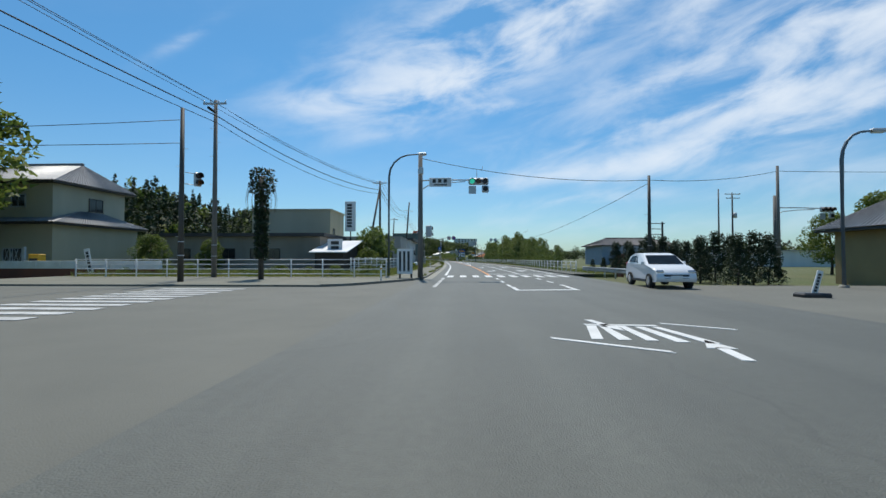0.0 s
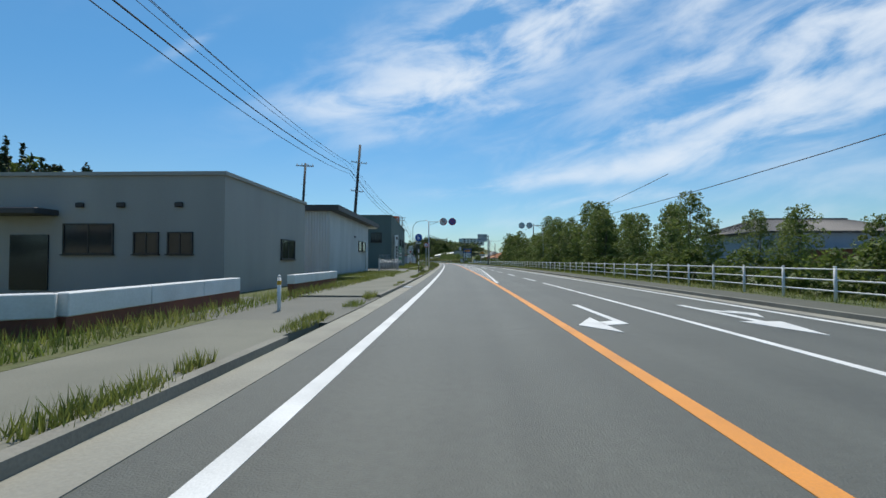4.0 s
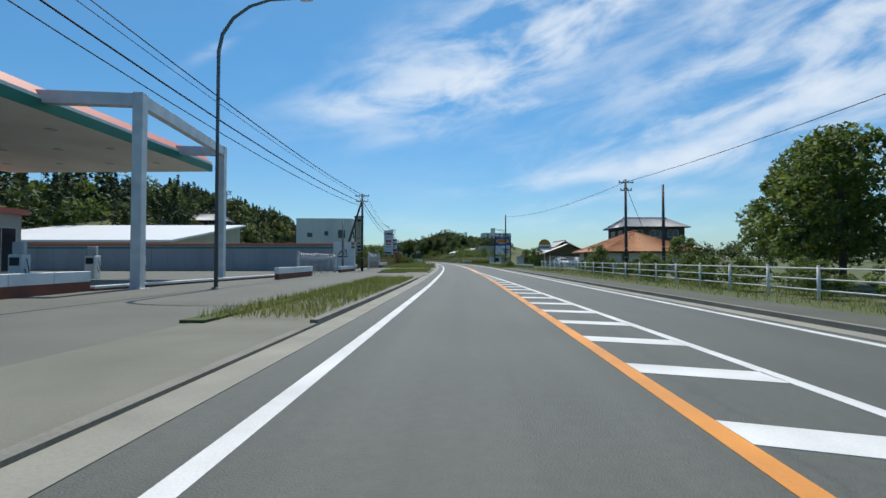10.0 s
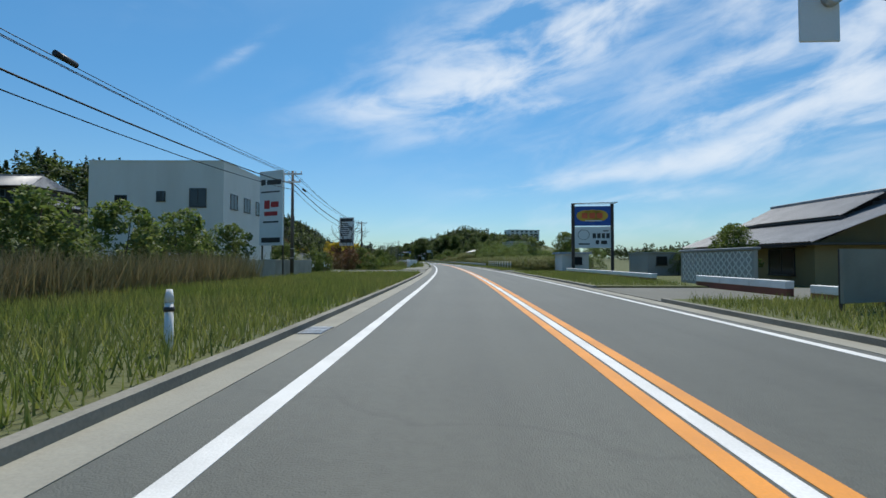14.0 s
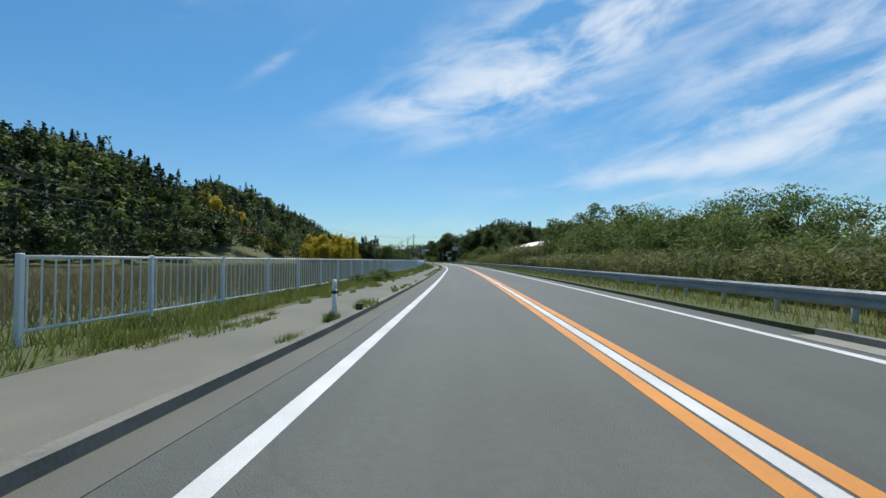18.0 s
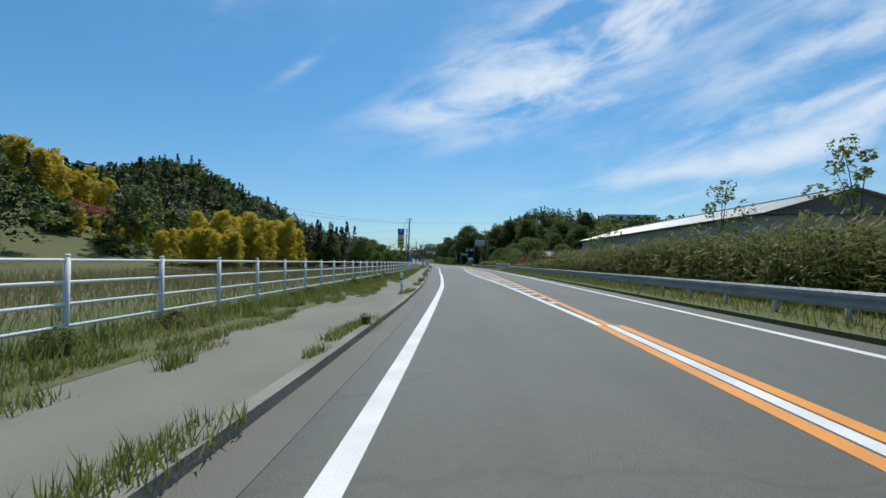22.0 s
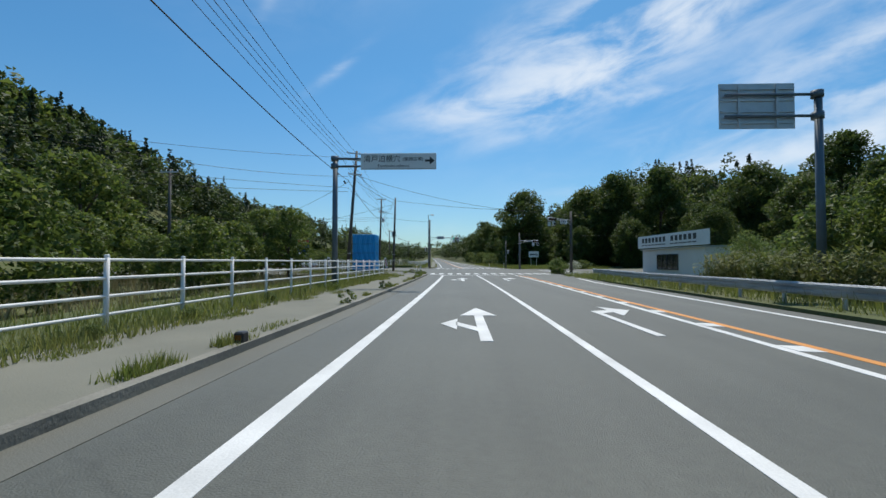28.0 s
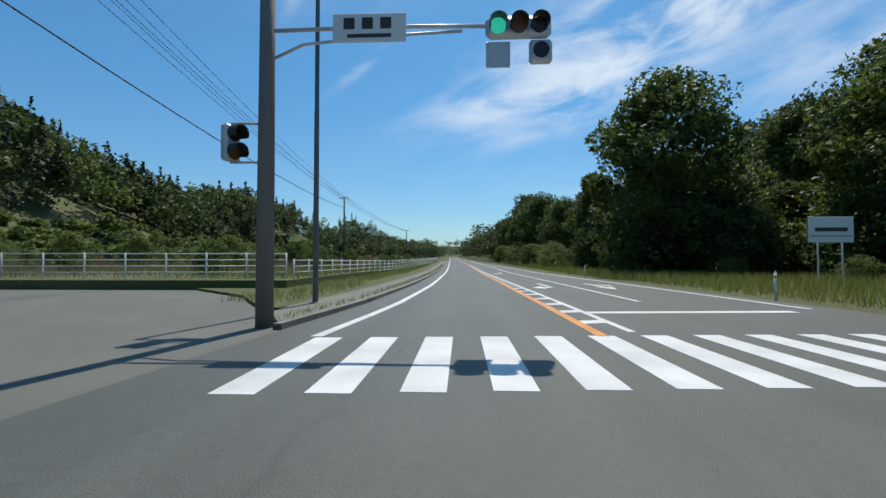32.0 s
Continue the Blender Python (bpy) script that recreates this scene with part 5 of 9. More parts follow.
window(b, "left", 0.5, 0.5, 4.2, 1.5, hx, hy, FRAME, 3)
sg = part("roof_sign", box(shape(), -hx - 0.3, -hx - 0.18, -hy - 1.0, hy + 0.5, 2.7, 4.0), WHITE_CLEAN, b, "long white signboard")
bm = shape()
for i in range(14):
    y = -5.2 + i * 0.78
    if i != 6:
        box(bm, -hx - 0.315, -hx - 0.302, y, y + 0.5, 3.25, 3.75)
        box(bm, -hx - 0.315, -hx - 0.302, y, y + 0.6, 2.95, 3.05)
part("writing_bars", bm, FRAME, sg)
b, hx, hy = block("apartments", 640, 655, 118, 150, 9, WHITE_WALL, "far white apartment block on the hill", roof=WHITE_WALL, over=0.1, slab=0.3, z=22)
for i in range(6):
    for j in range(3):
        window(b, "near", -13 + i * 5, 1.2 + j * 2.7, 2.6, 1.6, hx, hy, FRAME, 1, False)
for s, l in ((474, 37), (483, 28)):
    b, hx, hy = house("house", s, l, 9, 8, 2.6, 1.4, CREAM_WALL, TILE_GREY, "low house with a grey tiled roof among bushes", hip=0.3)
    window(b, "near", 0, 0.8, 2.4, 1.2, hx, hy)
b, hx, hy = house("hut", 494, -88, 8, 7, 3.0, 1.6, BROWN_WALL, TILE_GREY, "small far hut below the wooded hill", hip=0.4, z=10.5)
b, hx, hy = house("hut", 512, -128, 9, 8, 2.6, 1.6, BRICK, TILE_ORANGE, "small far hut with a reddish roof", hip=0.4, z=9)

# ---- trees, bushes, grass ----
def crown_points(rng, lobes, per, spread):
    pts = []
    for c, r in lobes:
        d = rng.normal(size=(per, 3))
        d /= np.linalg.norm(d, axis=1)[:, None]
        pts.append(np.array(c) + d * (r * rng.uniform(0.45, 1.0, per) ** 0.6)[:, None] * np.array(spread))
    return np.concatenate(pts)


def make_tree(name, seed, h, width, mat_, label, lobes=14, per=130, leaf=0.22, trunk=0.16, base=0.3, category="tree", wood=True):
    """A tapered trunk with limbs, and a crown of lobes of loose leaves."""
    rng = np.random.default_rng(seed)
    root = thing(name, Matrix(), label, category)
    cs = []
    for i in range(lobes):
        f = (i + 0.5) / lobes
        zz = h * (base + (1 - base) * f * 0.93)
        wd = width * (math.sin(math.pi * min(1, 0.18 + 0.78 * f)) ** 0.8) * rng.uniform(0.35, 1.0)
        if name == "conifer":
            wd = width * (1.08 - f) * rng.uniform(0.35, 1.0)
        a = i * 2.4 + rng.uniform(-0.5, 0.5)
        cs.append(((math.cos(a) * wd * 0.78, math.sin(a) * wd * 0.78, zz), width * rng.uniform(0.14, 0.34)))
    if wood:
        bm = shape()
        top = Vector((rng.uniform(-0.3, 0.3), rng.uniform(-0.3, 0.3), h * 0.8))
        pipe(bm, [(0, 0, -0.3), (0.05, 0, h * 0.2), top * 0.6 + Vector((0.1, 0.05, 0)), top], trunk, 7, trunk * 0.25)
        part("trunk", bm, BARK, root)
        for i in range(2, lobes, max(1, lobes // 4)) if category == "tree" else ():
            c = Vector(cs[i][0])
            o = Vector((0, 0, min(0.7 * h, max(0.25 * h, c.z * 0.62))))
            part("limb", pipe(shape(), [o, o.lerp(c, 0.5) + Vector((0, 0, 0.12)), c], trunk * 0.4, 5, trunk * 0.12), BARK, root)
    v, f = cards(rng, crown_points(rng, cs, per, (1, 1, 0.75)), np.full(lobes * per, leaf), 0.3)
    v[:, 2] = np.maximum(v[:, 2], 0.02)
    ob = new("crown", mesh_np("crown", v, f, mat_))
    ob.parent = root
    return root


proto = {}
for key, args in {
    "young": ("young_tree", 1, 6.4, 2.0, LEAF_YOUNG, "slender young tree in fresh spring leaf", 40, 105, 0.082, 0.07, 0.12),
    "young2": ("young_tree", 2, 5.6, 1.7, LEAF_YOUNG, "slender young tree in fresh spring leaf", 36, 100, 0.082, 0.06, 0.10),
    "spindly": ("young_tree", 15, 5.6, 1.8, LEAF_YOUNG, "spindly young tree with loose tufts of leaves", 15, 60, 0.085, 0.05, 0.35),
    "under": ("thicket", 16, 6.5, 5.0, LEAF_DEEP, "dark undergrowth below the great trees", 70, 150, 0.17, 0.1, 0.03),
    "white": ("flowering_bush", 17, 1.3, 1.7, WHITE_FLOWER, "low bush covered in white flowers", 24, 80, 0.07, 0.03, 0.1),
    "round": ("broadleaf_tree", 3, 7.0, 3.4, LEAF, "round-crowned broadleaf tree in full leaf", 46, 170, 0.12, 0.18, 0.22),
    "big": ("broadleaf_tree", 4, 15.0, 7.2, LEAF_DEEP, "large dense broadleaf tree beside the road", 80, 270, 0.21, 0.4, 0.06),
    "big2": ("broadleaf_tree", 5, 16.0, 6.0, LEAF_DEEP, "tall broadleaf tree with an uneven crown", 74, 250, 0.21, 0.36, 0.18),
    "bush": ("bush", 6, 1.9, 1.5, LEAF, "dense green bush beside the road", 22, 80, 0.085, 0.04, 0.1),
    "shrub": ("bush", 7, 3.4, 2.0, LEAF_YOUNG, "tall leafy shrub in fresh green", 30, 110, 0.095, 0.05, 0.08),
    "thicket": ("thicket", 8, 4.6, 2.8, LEAF, "overgrown thicket of mixed leaves", 42, 120, 0.115, 0.07, 0.06),
    "scrub": ("thicket", 14, 4.4, 2.9, LEAF_OLIVE, "pale olive scrub that covers the bank", 60, 95, 0.075, 0.07, 0.05),
    "conifer": ("conifer", 9, 4.2, 1.7, LEAF_DARK, "dark dense conifer behind the rail", 52, 62, 0.085, 0.09, 0.02),
    "azalea": ("flowering_bush", 10, 2.2, 2.0, AZALEA, "azalea bush in pink flower", 24, 80, 0.09, 0.04, 0.1),
    "bamboo": ("bamboo_clump", 11, 9.5, 2.3, BAMBOO, "clump of yellowing bamboo below the hill", 42, 110, 0.14, 0.07, 0.12),
    "rust": ("bush", 12, 3.6, 2.4, RUSTLEAF, "reddish leafed shrub among the green", 28, 90, 0.11, 0.06, 0.1),
    "weed": ("weed", 13, 0.75, 0.5, LEAF_YOUNG, "weeds growing at the kerb", 6, 40, 0.07, 0.015, 0.05),
}.items():
    proto[key] = make_tree(*args, category="bush" if args[0] in ("bush", "thicket", "flowering_bush", "weed") else "tree")


def plant(key, s, lat, size=1.0, seed=0, z=-0.1, group="", squeeze=1.0):
    p = at(s, lat)
    m = Matrix.Translation((p.x, p.y, land(p.x, p.y) if abs(lat) > 24 else p.z + z)) @ Matrix.Rotation((seed * 2.399) % 6.283, 4, "Z")
    src = proto[key]
    ob = src if key not in used else copy_thing(src, m)
    used.add(key)
    ob.matrix_world = m @ Matrix.Diagonal((size * squeeze, size * squeeze, size, 1))
    if group:
        ob["group"] = group
    return ob


used = set()
rng = random.Random(5)
# young trees behind the right fence
k = 0
s = 62.0
while s < 150:
    k += 1
    plant("young" if k % 2 else "young2", s, 13.2 + rng.uniform(-0.8, 1.2), (0.55 + 0.02 * (s - 62) if s < 84 else 1.0) * rng.uniform(0.85, 1.15) * (1.06 if 92 < s < 118 else 0.84 if s < 138 else 0.75), k, group="young trees beside the road")
    if s > 84:
        plant("young2", s + 0.9, 16.0 + rng.uniform(-1, 1.5), rng.uniform(0.85, 1.1), k + 50, group="young trees beside the road")
    plant("bush", s + 0.4, 12.2, rng.uniform(0.7, 1.0), k + 9)
    s += rng.uniform(1.7, 2.3)
for s, lat, size in ((176, 17, 1.05), (179.5, 18.5, 1.1), (182, 21, 0.9)):
    plant("round", s, lat, size, int(s))
for i in range(8):
    plant("young" if i % 2 else "young2", 149 + i * 0.95, 12.9 + (i % 3) * 1.3, rng.uniform(1.05, 1.3), i + 77, group="young trees beside the road")
for i in range(26):
    plant("bush", 152 + i * 2.0, 12.6 + rng.uniform(-0.4, 1.2), rng.uniform(0.55, 0.95), i + 31)
for s, lat, key, size in ((166, 16, "shrub", 0.8), (169, 17, "shrub", 0.7), (172, 21, "round", 0.6), (150, 18, "young", 1.1), (159, 15, "shrub", 0.9), (161.5, 14.5, "shrub", 0.7),
                          (44, -8.9, "shrub", 1.25), (46.2, -9.1, "shrub", 1.4), (48.6, -9.2, "shrub", 1.25), (40.5, -8.7, "bush", 1.2), (188, 16.0, "shrub", 0.9), (192.5, 11.6, "shrub", 0.75), (186, 20, "young2", 1.0),
                          (231, 14.2, "shrub", 1.0), (233, 14.8, "shrub", 0.8), (247, 16, "round", 0.5)):
    plant(key, s, lat, size, int(s * 7 + lat))
# conifers and house trees at the first crossing
for i in range(24):
    plant("conifer", 22.6 + i * 1.15, 13.6 + (i % 3) * 1.5, rng.uniform(0.62, 0.85) * (0.92 if i < 17 else 0.45), i, group="dark conifers behind the rail")
for s, lat, size, key in ((33, 30, 0.9, "round"), (37, 37, 1.0, "round"), (41, 33, 0.8, "round"), (28, 33, 0.8, "round"), (24.5, -34.5, 2.4, "round"), (30, -40, 1.7, "round"), (36, -26, 0.5, "round"), (38, -22, 0.45, "round"), (33, -29, 0.4, "bush")):
    plant(key, s, lat, size, int(s * 3))
# green before the clinic, gardens on the left
for s, lat, size, key in ((227, -13.8, 0.8, "shrub"), (229.5, -15.5, 0.9, "shrub"), (232, -15, 0.7, "thicket"), (236, -14.5, 1.15, "shrub"), (239.8, -14.4, 1.15, "shrub"), (244.2, -14.4, 1.2, "shrub"), (249.8, -14.6, 1.1, "shrub"), (247, -18, 0.5, "round"),
                          (252, -18, 0.7, "thicket"), (258, -14, 0.6, "thicket"), (263, -13, 0.5, "thicket"), (268, -13.5, 0.5, "thicket"), (277.5, -9.5, 0.9, "bush"), (279.5, -10.5, 1.1, "bush"), (281.5, -9.0, 1.0, "bush"),
                          (283, -12, 0.7, "thicket"), (286.5, -10, 0.9, "bush"), (285, -13.5, 1.3, "azalea"), (288.5, -12.2, 1.1, "azalea"), (280, -15, 0.9, "rust"), (290, -15, 0.7, "rust"), (276.5, -12.5, 0.8, "rust"),
                          (294, -13, 0.9, "bush"), (290, -8.5, 0.8, "bush"), (294, -7.2, 0.6, "bush"), (293, -5.0, 0.45, "bush")):
    plant(key, s, lat, size, int(s * 5))
# overgrown bank on the right
k = 0
s = 249.0
while s < 404:
    k += 1
    big = math.exp(-((s - 321) / (13 if s > 321 else 6)) ** 2) * 0.45 - (0.2 if 300 <= s < 311 else 0.0) + (0.12 if 330 < s < 346 else -0.12 if 320 < s <= 330 else 0.0) - (0.35 if s < 300 else 0) - (0.42 if s > 350 else 0.0)
    if s < 350 or k % 3 == 0:
        plant(("scrub", "shrub", "scrub", "scrub")[k % 4], s, (13.2 if s > 268 else 20) + rng.uniform(-1.2, 1.4), (0.85 + big) * rng.uniform(0.75, 1.1), k)
        plant(("shrub", "scrub")[k % 2], s + 1, (16.5 if s > 268 else 24) + rng.uniform(-1.5, 2.0), (1.0 + big) * rng.uniform(0.75, 1.15), k + 100)
    s += 1.9 if 310 < s < 336 else 2.6
for s, lat, size, key in ((289, 13.2, 0.9, "young2"), (291.5, 14, 0.8, "young"), (287.5, 14.5, 0.6, "shrub"), (334.6, 13.2, 1.1, "young"), (331, 14.2, 1.0, "young"), (336.5, 14.5, 1.0, "young2"), (340, 13.5, 1.05, "young"), (343, 13.0, 1.1, "young2"), (281, 16, 0.75, "round"), (286, 18, 0.6, "round"), (338, 13.5, 1.1, "scrub"), (345, 15, 0.8, "scrub"), (346, 13.0, 1.0, "young"), (348, 14.2, 1.05, "young2"), (349.5, 12.8, 1.1, "young"), (351.5, 13.8, 1.0, "young2"), (353, 13.0, 0.8, "young"), (355.5, 13.4, 1.0, "shrub"), (358.5, 14.4, 0.9, "shrub"), (362, 15, 0.8, "scrub"), (387.0, 13.0, 1.0, "spindly"), (393.5, 12.6, 0.95, "spindly"), (408, 12.0, 0.95, "spindly"), (411.5, 13.0, 0.9, "spindly"), (365, 11.8, 0.62, "spindly"), (369, 12.6, 0.66, "spindly"), (372, 12.0, 0.58, "spindly"), (400, 13.4, 0.6, "spindly"), (379, 13, 0.6, "shrub"), (398, 14, 0.7, "shrub"), (405, 13.6, 0.75, "shrub"), (413.5, 14, 0.9, "shrub"), (431, 15, 0.45, "scrub"), (425, 17, 0.5, "scrub"), (437, 14, 0.5, "shrub"),
                          (415, 12, 0.5, "thicket"), (445, 15, 0.9, "rust"), (450, 14, 0.8, "rust"), (447, 19, 1.0, "thicket"), (455, 16, 0.8, "thicket"), (461, 17, 0.9, "round"), (441.5, 13.2, 0.95, "shrub"), (444.5, 13.6, 0.85, "shrub"), (447, 13.2, 0.7, "azalea"), (449.5, 13.0, 0.9, "azalea"), (452.5, 13.4, 0.65, "rust"), (456.5, 13.6, 0.95, "shrub"), (459.5, 13.4, 0.9, "scrub"), (466, 14, 0.9, "thicket"), (473, 16, 1.0, "thicket")):
    plant(key, s, lat, size, int(s * 3 + lat))
k = 0
for s in np.arange(474, 497, 2.2):
    k += 1
    plant(("thicket", "round", "shrub")[k % 3], float(s), 15.2 + rng.uniform(-1, 1.5), (1.0, 0.72, 1.25)[k % 3] * rng.uniform(0.85, 1.15), k)
    plant(("round", "thicket")[k % 2], float(s), 20 + rng.uniform(-1, 2), rng.uniform(0.9, 1.2), k + 33)
# weeds that spread over the outer edge of the sidewalk
FENCE_FOOT = along([(298, -5.9), (330, -5.4), (357, -5.2), (395, -5.7), (437, -6.0), (457, -5.8), (514, -5.9)])
for i in range(74):
    s = 300 + i * 2.85 + rng.uniform(-0.9, 0.9)
    if 436 < s < 458:
        continue
    lush = math.exp(-((s - 320) / 6) ** 2) + math.exp(-((s - 364) / 9) ** 2) + 0.7 * math.exp(-((s - 402) / 8) ** 2)
    plant(("bush", "shrub")[i % 2], s, FENCE_FOOT(s) + 0.3 + 0.6 * lush, (0.13 + 0.17 * lush) * rng.uniform(0.8, 1.2) * (0.6 if i % 2 else 1.0), i, 0.08, "weeds at the foot of the fence", 1.9)
# planted bed at the filling station, low hedge behind the first fence
for s, lat, size, key in ((145.6, -4.2, 0.16, "rust"), (147.6, -5.4, 0.2, "shrub"), (149.5, -6.4, 0.2, "rust"), (151.5, -7.8, 0.26, "shrub"), (153.5, -9.2, 0.28, "rust"), (148.6, -5.0, 0.35, "bush"), (155, -10.2, 0.4, "bush"), (150.6, -8.6, 0.45, "bush"), (146.6, -4.9, 0.42, "bush"), (145.2, -5.2, 0.34, "bush"), (149.2, -7.4, 0.36, "bush"), (152.2, -9.4, 0.4, "bush"), (147.4, -6.6, 0.22, "shrub"), (146.4, -3.6, 0.9, "weed"), (148, -4.2, 1.1, "weed"), (150, -5.4, 1.2, "weed"),
                          (166, -15.5, 0.5, "shrub"), (168.5, -15.8, 0.45, "shrub")):
    plant(key, s, lat, size, int(s * 9))
plant("bush", 222.5, 8.2, 0.55, 3, 0.05, "", 1.5)
plant("bush", 224.6, 8.6, 0.5, 8, 0.05, "", 1.5)
for i in range(9):
    plant("bush", 29.5 + rng.uniform(-0.5, 1.2), -6.5 - i * 2.1, rng.uniform(0.3, 0.55), i + 5, 0.0, "", 1.4)
for i in range(13):
    plant("bush", 45.5 + i * 1.0, -6.25 + rng.uniform(-0.15, 0.15), rng.uniform(0.3, 0.42), i, 0.08, group="low hedge along the fence")
# the great trees past the second crossing
for s, lat, size, key in ((597, 20.5, 1.36, "big"), (584, 33, 1.26, "big"), (578, 38, 1.32, "big2"), (570, 44, 1.26, "big2"), (604, 24, 0.95, "big"), (616, 20, 0.85, "big2"), (630, 19, 0.8, "big"), (646, 18, 1.0, "big"), (664, 18, 1.1, "big2"),
                          (684, 17, 0.9, "big"), (706, 17, 0.95, "big"), (600, 36, 1.1, "big2"), (560, 56, 1.1, "big"), (548, 62, 1.2, "big2"), (534, 44, 0.8, "big"), (528, 52, 0.95, "big"), (520, 40, 0.7, "big2"), (541, 37, 0.6, "big"),
                          (575, 29, 0.6, "big"), (566, 36, 0.65, "big"), (556, 44, 0.7, "big2")):
    plant(key, s, lat, size, int(s))
for s, lat, size in ((590, 24, 0.95), (597, 21, 1.1), (584, 28.5, 1.0), (577, 33.5, 1.05), (570, 39, 1.0), (604, 20, 1.0), (612, 18.5, 0.9), (563, 46, 1.1), (593, 30, 1.3), (582, 37, 1.3)):
    plant("under", s, lat, size, int(s))
for s, lat, size, key in ((620, 14.5, 0.9, "scrub"), (634, 14, 0.9, "thicket"), (650, 13.5, 1.0, "scrub"), (668, 13, 1.0, "thicket"), (586, 20.5, 0.35, "scrub"), (580, 24.5, 0.4, "scrub"), (592, 18.5, 0.3, "bush"), (573, 28, 0.3, "shrub"), (551, 21.5, 0.75, "bush")):
    plant(key, s, lat, size, int(s), 0.0, "", 1.5)
plant("white", 549, 19.5, 1.0, 2, 0.0)
# bamboo and wood edge on the left
for i in range(64):
    s = rng.uniform(438, 471)
    plant("bamboo", s, -rng.uniform(31.5, 47), rng.uniform(0.9, 1.2) * (0.62 if s < 452 else 1.0), i, group="bamboo clumps below the hill")
for i in range(22):
    plant("bamboo", rng.uniform(462, 480), -rng.uniform(78, 90), rng.uniform(1.0, 1.45), i + 90, group="bamboo clumps below the hill")
for i in range(14):
    plant("bamboo", rng.uniform(446, 470), -rng.uniform(56, 66), rng.uniform(0.35, 0.55), i + 120, group="bamboo clumps below the hill")
for i in range(16):
    plant("azalea", rng.uniform(456, 468), -rng.uniform(66, 76), rng.uniform(1.0, 1.7), i + 20)
for i in range(16):
    plant("bamboo", 476 + rng.uniform(-4, 10), -30 - rng.uniform(0, 14), rng.uniform(0.3, 0.5), i + 60, group="bamboo clumps below the hill")
for s, lat, size, key in ((509, 20.2, 0.85, "shrub"), (511.5, 21.6, 0.9, "shrub"), (507.5, 18.8, 0.75, "scrub"), (514.5, 23.4, 0.9, "shrub"), (500, 16.2, 0.85, "shrub"), (502, 17.9, 0.9, "shrub"), (504, 19.9, 0.95, "shrub"), (499, 18.4, 0.95, "shrub"), (506.5, 21.4, 0.95, "shrub"), (497, 15, 0.8, "shrub"),
                          (507, -11, 0.7, "round"), (510, -14, 0.75, "round"), (503, -12.5, 0.8, "thicket"), (496, -10.5, 0.7, "thicket"), (489, -11.5, 0.8, "thicket"), (484, -14, 1.0, "thicket"), (500, -19, 1.0, "round"), (511, -19, 0.8, "thicket"), (490, -16, 0.9, "round"), (480, -20, 1.1, "round"), (475, -16, 0.9, "thicket"),
                          (486, -22, 1.0, "round"), (492, -19, 1.1, "round"), (498, -24, 0.9, "round"), (506, -20, 0.8, "thicket"), (482, -27, 1.0, "thicket"), (500, -15, 0.8, "shrub"), (494, -14, 0.7, "thicket"),
                          (510, -26, 0.8, "round"), (478, -27, 1.2, "round"), (482, -31, 1.25, "round"), (518, -20, 0.7, "thicket"), (580, -16, 0.6, "thicket"), (590, -20, 0.8, "thicket"), (602, -16, 0.7, "thicket"), (612, -22, 0.9, "thicket"), (626, -18, 0.7, "thicket"), (585, -30, 0.8, "thicket"), (598, -34, 0.9, "thicket")):
    plant(key, s, lat, size, int(s))


for i in range(110):
    plant(("scrub", "thicket", "rust", "shrub")[i % 4], rng.uniform(572, 720), -rng.uniform(27, 58), rng.uniform(0.3, 0.75), i)
for i in range(70):
    s, lat = rng.uniform(596, 700), -rng.uniform(11, 46)
    plant(("thicket", "shrub", "bush")[i % 3], s, lat, rng.uniform(0.35, 0.75), i)
for i in range(26):
    # weeds in the joints of the corner pavement and round the scaffold
    f = (i % 13) / 12
    s, lat = (519.6 + 6 * f, -2.75 - 2.0 * f) if i < 13 else (526.5 + 2.4 * f, -7.6 - 5.5 * f)
    plant("weed", s + rng.uniform(-0.2, 0.2), lat + rng.uniform(-0.15, 0.15), rng.uniform(0.25, 0.6), i, 0.08)
plant("bush", 524.4, 10.6, 0.8, 4)
plant("bush", 526.2, 11.2, 0.9, 5)


def wood(name, mat_, spots, label, leaf=1.15, per=90):
    """A far wood: many crowns of coarse leaves and their stems, as one object. spots: x, y, height, width, pointed."""
    g = np.random.default_rng(len(spots))
    vs, fs, n = [], [], 0
    base_per = per
    for x, y, h, w, sharp in spots:
        z0 = land(x, y)
        close = abs(axis_near(x, y)[1]) < 75
        per, size = (int(base_per * 3.4), leaf * 0.40) if close else (int(base_per * 1.5), leaf * 0.68)
        u = g.uniform(0, 1, per)
        a = g.uniform(0, math.tau, per)
        if sharp:
            rr = w * (1.02 - u) * g.uniform(0.5, 1.0, per)
            pz = z0 + h * (0.12 + 0.88 * u)
        else:
            lob = g.normal(size=(9, 3)) * (w * 0.42, w * 0.42, h * 0.17)
            d = g.normal(size=(per, 3))
            d /= np.linalg.norm(d, axis=1)[:, None]
            c = lob[g.integers(0, 9, per)] + d * w * 0.38 * g.uniform(0.6, 1.0, per)[:, None]
            rr, a = np.hypot(c[:, 0], c[:, 1]), np.arctan2(c[:, 1], c[:, 0])
            pz = z0 + h * 0.62 + c[:, 2] * 0.9
        cc = np.stack([x + np.cos(a) * rr, y + np.sin(a) * rr, pz], 1)
        v, f = cards(g, cc, np.full(len(cc), size * (0.75 if sharp else 1.0)), 0.5, 0.6)
        vs.append(v)
        fs.append(f + n)
        n += len(v)
    tagged(new(name, mesh_np(name, np.concatenate(vs), np.concatenate(fs), mat_)), label, "woodland", kind="stuff")


